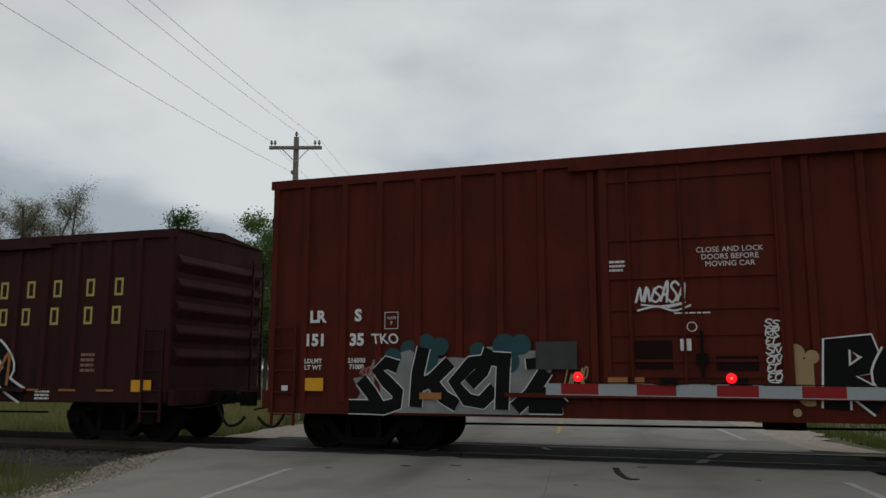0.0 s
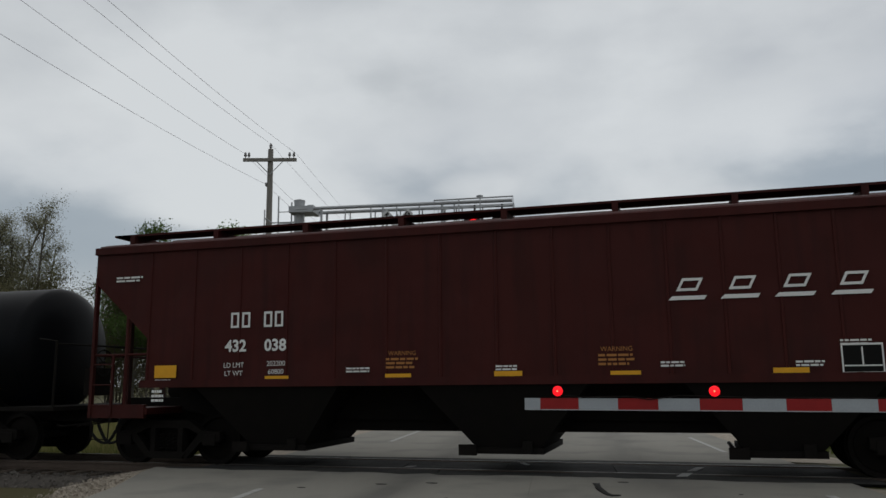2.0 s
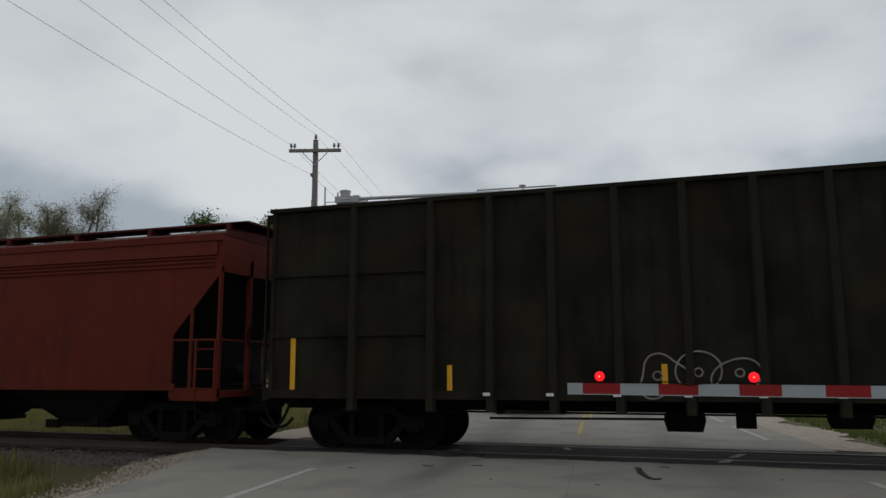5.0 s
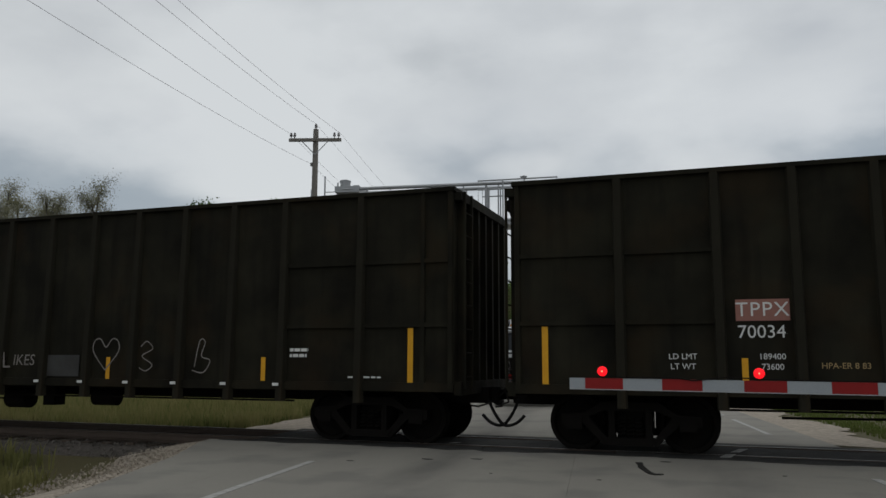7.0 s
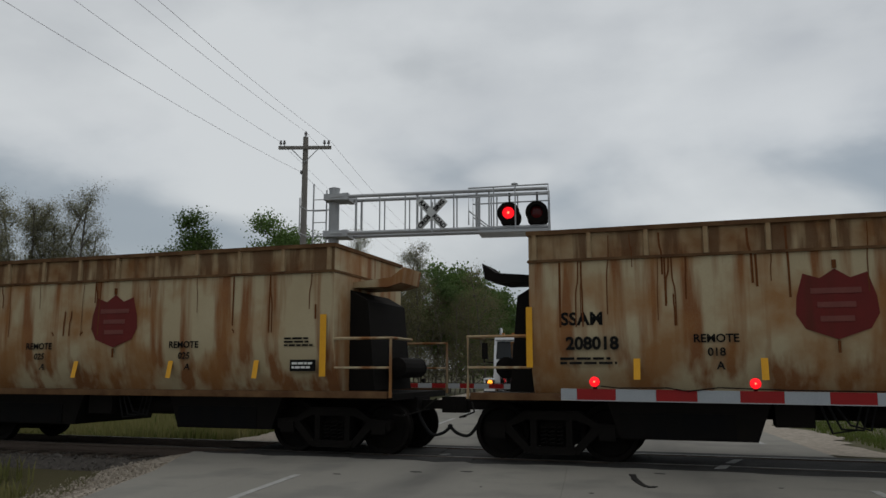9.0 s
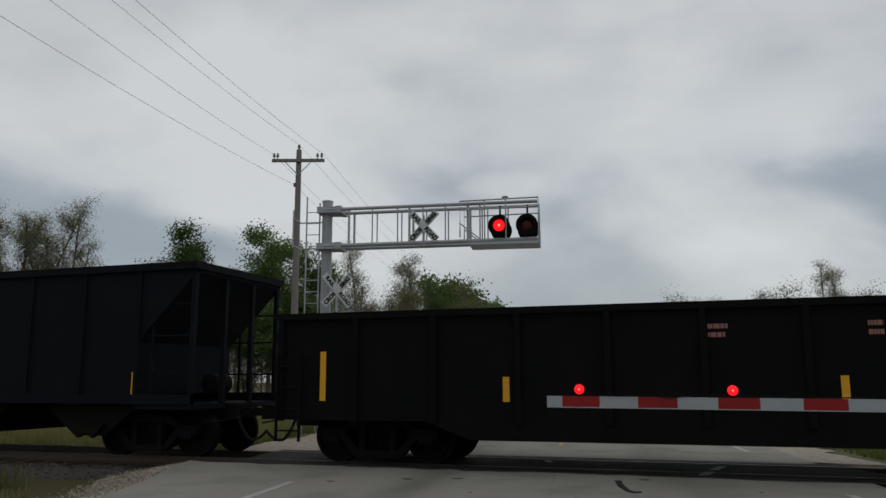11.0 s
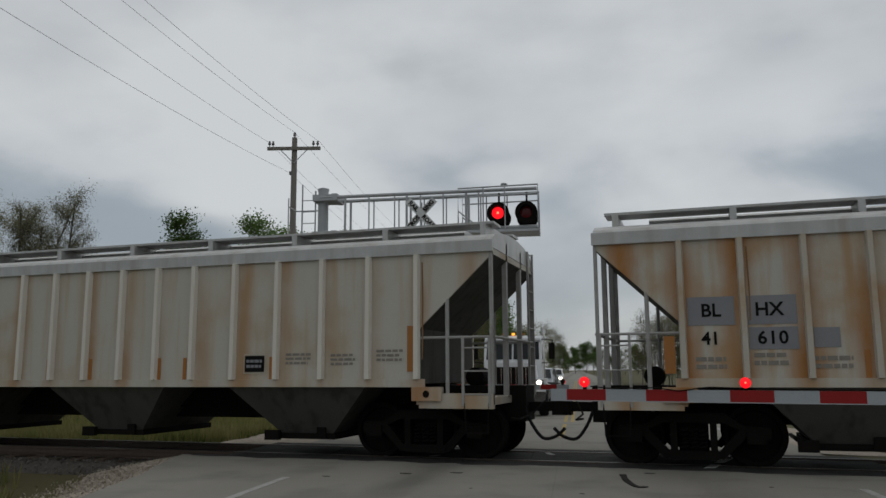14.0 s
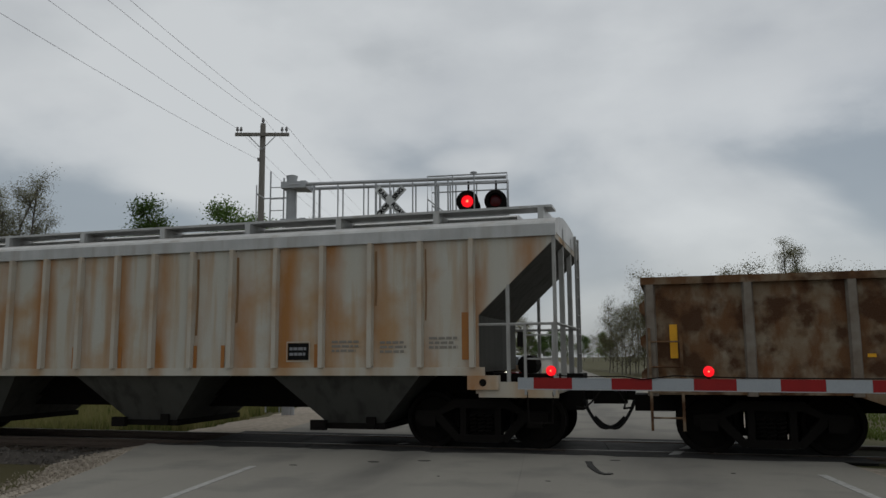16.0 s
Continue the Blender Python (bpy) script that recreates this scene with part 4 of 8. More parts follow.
def wire(a, b, sag, r=0.0065):
    pts = []
    for i in range(25):
        t = i / 24
        pts.append((a[0] + (b[0] - a[0]) * t, a[1] + (b[1] - a[1]) * t, a[2] + (b[2] - a[2]) * t - 4 * sag * t * (1 - t)))
    ob = new("overhead_wire", Shape().tube(pts, r, 5).mesh("overhead_wire", M["wire"]))
    return tagged(ob, "thin dark overhead power line strung between poles", "power line", "overhead wires")


part("mast", Shape().lathe([(-1.35, 0.14), (-1.2, 0.14), (-1.2, 0.06), (1.2, 0.055), (1.25, 0.02)], (7.1, -0.12, 0), "z", 14), "alu", far_gate, "grey gate mast", True)
for (a, b, sag) in (((-19.2, 32.45, 12.2), (-9.6, -16.0, 12.2), 1.0), ((-18.05, 32.86, 12.68), (-8.9, -16.0, 12.7), 1.0), ((-16.9, 33.2, 12.2), (-7.7, -16.0, 12.2), 1.0), ((-18.2, 32.75, 10.7), (-10.6, -16.0, 10.7), 0.9),
                    ((-19.2, 32.45, 12.2), (-27.8, 77.5, 12.2), 0.7), ((-18.05, 32.86, 12.68), (-26.6, 78.0, 12.7), 0.7), ((-16.9, 33.2, 12.2), (-25.4, 78.4, 12.2), 0.7), ((-18.2, 32.75, 10.7), (-26.7, 78.0, 10.7), 0.7)):
    wire(a, b, sag)


# ---------------------------------------------------------------- railway cars
CARS = []
WHEELSETS = []
R_WHEEL = 0.457
HALF = 0.889


def wheelset_mesh():
    s = Shape()
    for sgn in (-1, 1):
        p = [(0.0, 0.10), (0.02, 0.19), (-0.01, 0.36), (0.03, 0.385), (0.065, 0.39), (0.065, 0.455), (-0.045, R_WHEEL), (-0.06, 0.482), (-0.075, 0.482), (-0.075, 0.385), (-0.04, 0.37), (-0.03, 0.2), (-0.06, 0.14), (-0.06, 0.08)]
        s.lathe([(sgn * (0.72 + a), r) for a, r in p], axis="y", n=28)
    s.lathe([(-1.02, 0.06), (-0.98, 0.085), (-0.66, 0.085), (-0.6, 0.075), (0.6, 0.075), (0.66, 0.085), (0.98, 0.085), (1.02, 0.06)], axis="y", n=12)
    for sgn in (-1, 1):
        s.lathe([(sgn * 1.02, 0.07), (sgn * 1.05, 0.07)], axis="y", n=8)
        for k in range(3):
            a = k * 2.094
            s.box(0.04 * math.cos(a) - 0.012, 0.04 * math.cos(a) + 0.012, sgn * 1.05 - 0.012, sgn * 1.05 + 0.012, 0.04 * math.sin(a) - 0.012, 0.04 * math.sin(a) + 0.012)
    return s.mesh("wheelset", M["black"], True)


def side_frame_mesh():
    """Cast side frame: arched top member, dropped bottom member, windows for the springs."""
    s = Shape()
    for y0, y1 in ((-0.09, 0.09),):
        s.prism([(-1.1, 0.60), (-0.72, 0.62), (-0.45, 0.80), (0.45, 0.80), (0.72, 0.62), (1.1, 0.60), (1.1, 0.44), (1.0, 0.40), (0.98, 0.5), (0.8, 0.5), (0.42, 0.66), (-0.42, 0.66), (-0.8, 0.5), (-0.98, 0.5), (-1.0, 0.40), (-1.1, 0.44)], y0, y1)
        for sg in (-1, 1):
            s.prism([(sg * 0.80, 0.5), (sg * 0.66, 0.56), (sg * 0.30, 0.16), (sg * 0.42, 0.12)][::sg], y0, y1)
            s.prism([(sg * 0.34, 0.66), (sg * 0.24, 0.66), (sg * 0.24, 0.24), (sg * 0.34, 0.24)][::sg], y0 - 0.02, y1 + 0.02)
            s.box(sg * HALF - 0.13, sg * HALF + 0.13, y0 - 0.03, y1 + 0.03, 0.36, 0.55)
        s.prism([(-0.42, 0.24), (0.42, 0.24), (0.34, 0.12), (-0.34, 0.12)], y0 - 0.02, y1 + 0.02)
    return s.mesh("side_frame", M["black"])


def spring_mesh():
    s = Shape()
    for x in (0.0,):
        pts = [(x + 0.055 * math.cos(t * 0.9), 0.055 * math.sin(t * 0.9), 0.25 + 0.0088 * t) for t in range(0, 36)]
        s.tube(pts, 0.017, 5)
    return s.mesh("coil_spring", M["black"], True)


WHEEL_MESH, FRAME_MESH, SPRING_MESH = wheelset_mesh(), side_frame_mesh(), spring_mesh()


def bogie(car, x):
    b = part("bogie", Shape().box(-0.22, 0.22, -0.92, 0.92, 0.2, 0.66).box(-0.3, 0.3, -0.3, 0.3, 0.62, 0.78).tube([(-0.5, -0.7, 0.4), (-0.5, 0.7, 0.4)], 0.05).tube([(0.5, -0.7, 0.4), (0.5, 0.7, 0.4)], 0.05), "black", car, "black cast steel four-wheel bogie", m=pose(x, 0, 0))
    for y in (-0.99, 0.99):
        part("side_frame", FRAME_MESH, None, b, m=pose(0, y, 0))
        for x in (-0.14, 0.0, 0.14):
            part("coil_spring", SPRING_MESH, None, b, m=pose(x, y, 0))
    for sx in (-1, 1):
        w = part("wheelset", WHEEL_MESH, None, b, m=pose(sx * HALF, 0, R_WHEEL))
        WHEELSETS.append((w, sx * HALF))
    return b


def coupler(car, x, out):
    s = Shape().box(min(x, x + out * 0.45), max(x, x + out * 0.45), -0.08, 0.08, 0.76, 0.92)
    s.prism([(x + out * 0.4, -0.13), (x + out * 0.68, -0.16), (x + out * 0.70, -0.02), (x + out * 0.5, 0.0), (x + out * 0.66, 0.08), (x + out * 0.6, 0.16), (x + out * 0.4, 0.13)][::1], 0.70, 0.98, "z")
    part("coupler", s, "black", car)
    hose = smooth_line([(0.0, 0.78), (out * 0.1, 0.55), (out * 0.28, 0.33), (out * 0.5, 0.36), (out * 0.66, 0.5)], 4)
    part("air_hose", Shape().tube([(x + p.x, -0.35, p.y) for p in hose], 0.03, 6), "rubber", car, "hanging black rubber air hose")
    part("uncoupling_lever", Shape().tube([(x, -1.45, 0.72), (x + out * 0.12, -1.4, 0.7), (x + out * 0.14, -0.5, 0.74), (x + out * 0.3, -0.15, 0.95)], 0.016, 5), "black", car)


def running_gear(car, length, inset, sill=(0.72, 1.0), mat="black"):
    """Bogies, couplers and the centre sill of a car of that body length."""
    for x in (inset, length - inset):
        bogie(car, x)
    part("centre_sill", Shape().box(-0.25, length + 0.25, -0.35, 0.35, *sill), mat, car)
    coupler(car, -0.25, -1)
    coupler(car, length + 0.25, 1)


def new_car(name, left, label, category, group=""):
    c = thing(name, pose(left, YC, 0), label, category, group)
    CARS.append((c, left))
    return c


def ladder(car, x0, x1, y, z0, z1, step, mat, axis="x", r=0.014):
    """Two rails and rungs, across x (or across y, at x0 from y to x1)."""
    if axis == "x":
        for x in (x0, x1):
            part("ladder_rail", Shape().box(x - 0.02, x + 0.02, y - 0.02, y + 0.02, z0, z1), mat, car)
        ends = lambda z: [(x0, y, z), (x1, y, z)]
    else:
        for yy in (y, x1):
            part("ladder_rail", Shape().box(x0 - 0.02, x0 + 0.02, yy - 0.02, yy + 0.02, z0, z1), mat, car)
        ends = lambda z: [(x0, y, z), (x0, x1, z)]
    z = z0 + step * 0.5
    while z < z1:
        part("rung", Shape().tube(ends(z), r, 5), mat, car)
        z += step


def brake_wheel(car, x, y, z, out):
    s = Shape()
    ring = [(0, 0.26 * math.cos(a), 0.26 * math.sin(a)) for a in [2 * math.pi * k / 20 for k in range(21)]]
    s.tube(ring, 0.016, 5)
    for k in range(5):
        a = 2 * math.pi * k / 5
        s.tube([(0, 0, 0), (0, 0.26 * math.cos(a), 0.26 * math.sin(a))], 0.012, 4)
    s.tube([(-0.1, 0, 0), (0.03, 0, 0)], 0.03)
    part("brake_wheel", s, "black", car, "round hand brake wheel", m=pose(x + out * 0.08, y, z))


def post_mesh(name, w, d, z0, z1, mat, taper=0.0):
    """A pressed side post, thicker towards the foot when taper is given; its back at y = 0, proud towards -y."""
    s = Shape()
    pts = [(-w / 2, 0), (-w * 0.32, -d), (w * 0.32, -d), (w / 2, 0)]
    foot = [(-w / 2, 0), (-w * 0.36, -d - taper), (w * 0.36, -d - taper), (w / 2, 0)]
    s.prism(foot, z0, z1, "z", pts)
    return s.mesh(name, M[mat])


def covered_hopper(name, left, L, paint, roof, label, zt=4.02, zb=1.05, ridge=0.22, posts=17, post_w=0.10, post_d=0.055,
                   slope=(1.15, 3.3, 2.2), bays=3, board=True, gear="black", cage=None, sill_paint=None, group="", post_mat=None, end_shade_mat="black_car", post_xs=None, chord=(-0.10, 0.03), chord_mat=None, wheel=True, end_board=True):
    car = new_car(name, left, label, "hopper car", group)
    sx, za, zc = slope
    W = 1.58
    cage = cage or paint
    sill_paint = sill_paint or paint
    # the tub: side sheets with sloping ends
    part("body", Shape().prism([(0, zt), (0, za), (sx, zc), (sx, zb), (L - sx, zb), (L - sx, zc), (L, za), (L, zt)], -W, W), paint, car)
    part("top_chord", Shape().box(-0.02, L + 0.02, -W - 0.05, -W, zt + chord[0], zt + chord[1]).box(-0.02, L + 0.02, W, W + 0.05, zt + chord[0], zt + chord[1]), chord_mat or paint, car)
    part("side_sill", Shape().box(sx - 0.1, L - sx + 0.1, -W - 0.05, -W, zb - 0.05, zb + 0.08).box(sx - 0.1, L - sx + 0.1, W, W + 0.05, zb - 0.05, zb + 0.08), sill_paint, car)
    # roof: a low curve
    eave = zt + 0.012 if chord[1] < 0.05 else zt + chord[1] - 0.03
    prof = [(-W, zt + 0.012)] + [(-W * math.cos(a), eave + (zt + 0.012 + ridge - eave) * math.sin(a)) for a in [math.pi * k / 10 for k in range(0, 11)]] + [(W, zt + 0.012)]
    part("roof", Shape().prism(prof, 0.0, L, "x"), roof, car, smooth=False)
    pm = post_mesh("side_post", post_w, post_d, zb + 0.08, zt + chord[0], post_mat or paint)
    for x in post_xs or [sx + 0.02 + (L - 2 * sx - 0.04) * i / (posts - 1) for i in range(posts)]:
        part("side_post", pm, None, car, m=pose(x, -W, 0))
        part("side_post", pm, None, car, m=pose(x, W, 0, 0, 0, 180))
    # hopper bays below
    span = (L - 2 * sx - 0.6) / bays
    for i in range(bays):
        c = sx + 0.3 + span * (i + 0.5)
        bay = Shape().add([(c - span * 0.33, -W * 0.98, zb - 0.05), (c + span * 0.33, -W * 0.98, zb - 0.05), (c + span * 0.33, W * 0.98, zb - 0.05), (c - span * 0.33, W * 0.98, zb - 0.05),
                           (c - span * 0.125, -1.05, 0.38), (c + span * 0.125, -1.05, 0.38), (c + span * 0.125, 1.05, 0.38), (c - span * 0.125, 1.05, 0.38)],
                          [(3, 2, 1, 0), (4, 5, 6, 7), (0, 1, 5, 4), (1, 2, 6, 5), (2, 3, 7, 6), (3, 0, 4, 7)])
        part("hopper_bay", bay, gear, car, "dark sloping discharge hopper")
        part("outlet_gate", Shape().box(c - span * 0.14, c + span * 0.14, -1.1, 1.1, 0.29, 0.39).tube([(c - span * 0.16, -1.2, 0.34), (c - span * 0.16, 1.2, 0.34)], 0.035).box(c - span * 0.19, c - span * 0.12, -1.22, -1.12, 0.27, 0.44).box(c + span * 0.06, c + span * 0.10, -1.16, -1.1, 0.3, 0.5), "black", car)
    running_gear(car, L, 1.35, (0.6, min(zb - 0.02, 1.2)))
    # added black plate beside the centre sill, for the shadowed band between bays
    part("shear_plate", Shape().prism([(sx, zb - 0.02), (sx, 0.95), (sx + 1.3, 0.8), (L - sx - 1.3, 0.8), (L - sx, 0.95), (L - sx, zb - 0.02)], -0.5, 0.5), "black", car)
    # end framing
    for x, out in ((0.0, -1), (L, 1)):
        inn = -out
        e = 0.006 * out
        # thin dark sheets over the ends: the shade under the slope as colour
        part("slope_sheet", Shape().add([(x + e, -W + 0.03, za), (x + e, W - 0.03, za), (x + inn * sx + e, W - 0.03, zc), (x + inn * sx + e, -W + 0.03, zc)], [(0, 1, 2, 3)]), end_shade_mat, car, "sloping end sheet with its shade put into a dark colour")
        part("end_wall", Shape().add([(x + inn * sx + e, -W + 0.03, zc), (x + inn * sx + e, W - 0.03, zc), (x + inn * sx + e, W - 0.03, zb), (x + inn * sx + e, -W + 0.03, zb)], [(0, 1, 2, 3)]), end_shade_mat, car)
        for y in (-W + 0.03, W - 0.03):
            part("corner_post", Shape().box(x - 0.05 if out > 0 else x, x + 0.05 if out < 0 else x, y - 0.045, y + 0.045, 0.95, za + 0.1), cage, car)
            part("strut", Shape().tube([(x + inn * sx * 0.62, y, 0.98), (x + inn * sx * 0.62, y, zc + (za - zc) * 0.4)], 0.035, 6), cage, car)
            part("grab_rail", Shape().tube([(x, y, 2.0), (x + inn * sx, y, 2.0)], 0.024, 6), cage, car)
        for y in (-0.55, 0.55):
            part("end_post", Shape().box(min(x, x + inn * 0.08), max(x, x + inn * 0.08), y - 0.05, y + 0.05, 1.0, za + 0.3), cage, car)
        part("end_platform", Shape().box(min(x, x + inn * (sx + 0.05)), max(x, x + inn * (sx + 0.05)), -W, W, 0.92, 1.04).box(min(x, x + inn * sx), max(x, x + inn * sx), -W - 0.02, -W + 0.06, 0.86, 1.10), sill_paint, car)
        ladder(car, x - 0.02 * inn, W - 0.05, W - 0.5, 1.0, za + 0.4, 0.36, cage, "y")
        ladder(car, x + inn * 0.06, x + inn * 0.5, -W - 0.02, 0.9, 2.0, 0.37, cage)
        part("stirrup_step", Shape().tube([(x + inn * 0.08, -W - 0.01, 0.95), (x + inn * 0.1, -W - 0.01, 0.48), (x + inn * 0.46, -W - 0.01, 0.48), (x + inn * 0.48, -W - 0.01, 0.95)], 0.016, 5), "black", car)
        part("cross_brace", Shape().tube([(x, -W + 0.05, 2.0), (x, W - 0.05, 2.0)], 0.025, 6), cage, car)
        part("cylinder", Shape().lathe([(-0.3, 0.05), (-0.28, 0.17), (0.28, 0.17), (0.3, 0.05)], (x + inn * 0.75, 0.25, 1.35), "y", 14), "black", car, "brake cylinder on the end platform")
    if wheel:
        brake_wheel(car, L, -0.5, 2.1, 1)
    if board:
        zb2 = zt + ridge + 0.14
        e0 = -0.1 if end_board else 0.12
        boards = Shape().box(e0, L - e0, -0.95, -0.45, zb2, zb2 + 0.04).box(e0, L - e0, 0.45, 0.95, zb2, zb2 + 0.04)
        if end_board:
            boards.box(-0.15, 0.25, -0.95, 0.95, zb2, zb2 + 0.04).box(L - 0.25, L + 0.15, -0.95, 0.95, zb2, zb2 + 0.04)
        part("running_board", boards, roof, car, "grated roof running board")
        for i in range(9):
            x = 0.3 + (L - 0.6) * i / 8
            part("board_bracket", Shape().box(x - 0.05, x + 0.05, -1.0, 1.0, zt + ridge * 0.35, zb2), roof, car)
    part("roof_hatch", Shape().prism([(-0.42, zt + ridge - 0.04), (0.42, zt + ridge - 0.04), (0.42, zt + ridge + 0.10), (0.3, zt + ridge + 0.15), (-0.3, zt + ridge + 0.15), (-0.42, zt + ridge + 0.10)], 0.8, L - 0.8, "x"), roof, car)
    return car


def boxcar(name, left, L, paint, label, zt=4.78, zb=0.72, posts=20, door=None, post_xs=None):
    car = new_car(name, left, label, "boxcar")
    W = 1.56
    part("body", Shape().box(0, L, -W, W, zb + 0.25, zt), paint, car)
    part("roof", Shape().prism([(-W - 0.04, zt), (0, zt + 0.16), (W + 0.04, zt)], -0.03, L + 0.03, "x").box(-0.04, L + 0.04, -W - 0.05, -W, zt - 0.16, zt - 0.002), paint, car)
    part("side_sill", Shape().box(0.02, L - 0.02, -W - 0.03, -W + 0.1, zb, zb + 0.28), paint, car)
    part("side_sill", Shape().box(0.02, L - 0.02, W - 0.1, W + 0.03, zb, zb + 0.28), paint, car)
    pm = post_mesh("side_post", 0.15, 0.050, zb + 0.2, zt - 0.16, paint)
    for x in post_xs or [0.07 + (L - 0.14) * i / (posts - 1) for i in range(posts)]:
        if not post_xs and door and door[0] - 0.1 < x < door[1] + 0.1:
            continue
        part("side_post", pm, None, car, m=pose(x, -W, 0))
        part("side_post", pm, None, car, m=pose(x, W, 0, 0, 0, 180))
    for x, out in ((0.0, -1), (L, 1)):
        n = 5
        h = (zt - 0.45 - zb - 0.6) / n
        for k in range(n):
            z = zb + 0.6 + h * k
            part("end_corrugation", Shape().prism([(x, z + 0.08), (x + out * 0.09, z + 0.24), (x + out * 0.09, z + h * 0.62), (x, z + h * 0.92)], -W + 0.1, W - 0.1), paint, car)
        ladder(car, x + out * 0.12, W - 0.08, W - 0.5, 0.8, zt - 0.3, 0.4, paint, "y")
        part("end_sill", Shape().box(min(x, x + out * 0.12), max(x, x + out * 0.12), -W, W, 0.75, 1.05), paint, car)
    ladder(car, 0.12, 0.55, -W - 0.07, 0.45, 2.2, 0.38, paint)
    ladder(car, L - 0.55, L - 0.12, -W - 0.07, 0.45, 2.2, 0.38, paint)
    running_gear(car, L, 1.65)
    if door:
        a, b = door
        d = part("sliding_door", Shape().box(a, b, -W - 0.06, -W + 0.02, 1.05, zt - 0.25), paint, car, "closed plug door with steel bars")
        for x in (a + 0.04, b - 0.04):
            part("door_frame", Shape().box(x - 0.06, x + 0.06, -W - 0.09, -W - 0.055, 0.98, zt - 0.2), paint, d)
        for z in (zt - 0.45, 3.46, 2.85, 2.36, 1.33):
            part("door_bar", Shape().box(a + 0.1, b - 0.1, -W - 0.085, -W - 0.055, z - 0.035, z + 0.035), paint, d)
        for x in (a + 0.42, (a + b) / 2 - 0.14, b - 0.12):
            part("lock_rod", Shape().tube([(x, -W - 0.11, 1.1), (x, -W - 0.11, zt - 0.3)], 0.022, 6), paint, d)
        for z in (1.55, 1.95):
            part("door_bar", Shape().box(a + 0.1, b - 0.1, -W - 0.08, -W - 0.055, z - 0.02, z + 0.02), paint, d)
        for x in (a + 0.95, b - 0.75):
            part("lock_box", Shape().box(x - 0.12, x + 0.12, -W - 0.15, -W - 0.055, 1.1, 1.28), "black", d, "black door roller bracket")
        part("lock_lever", Shape().tube([(a + 1.45, -W - 0.13, 1.3), (a + 1.45, -W - 0.13, 2.0)], 0.025, 6).box(a + 1.36, a + 1.54, -W - 0.13, -W - 0.06, 1.5, 1.66), "black", d)
        part("door_rail", Shape().box(a - 1.6, b + 2.6, -W - 0.13, -W - 0.04, 0.98, 1.05).box(a - 0.5, b + 3.0, -W - 0.12, -W - 0.04, zt - 0.25, zt - 0.16), paint, car)
    part("brake_rigging", Shape().tube([(3.4, -0.9, 0.5), (L - 3.4, -0.9, 0.55)], 0.02, 5).tube([(L * 0.4, -0.6, 0.75), (L * 0.52, -0.6, 0.75)], 0.13, 12).box(L * 0.56, L * 0.6, -0.9, -0.3, 0.5, 0.85), "black", car)
    return car


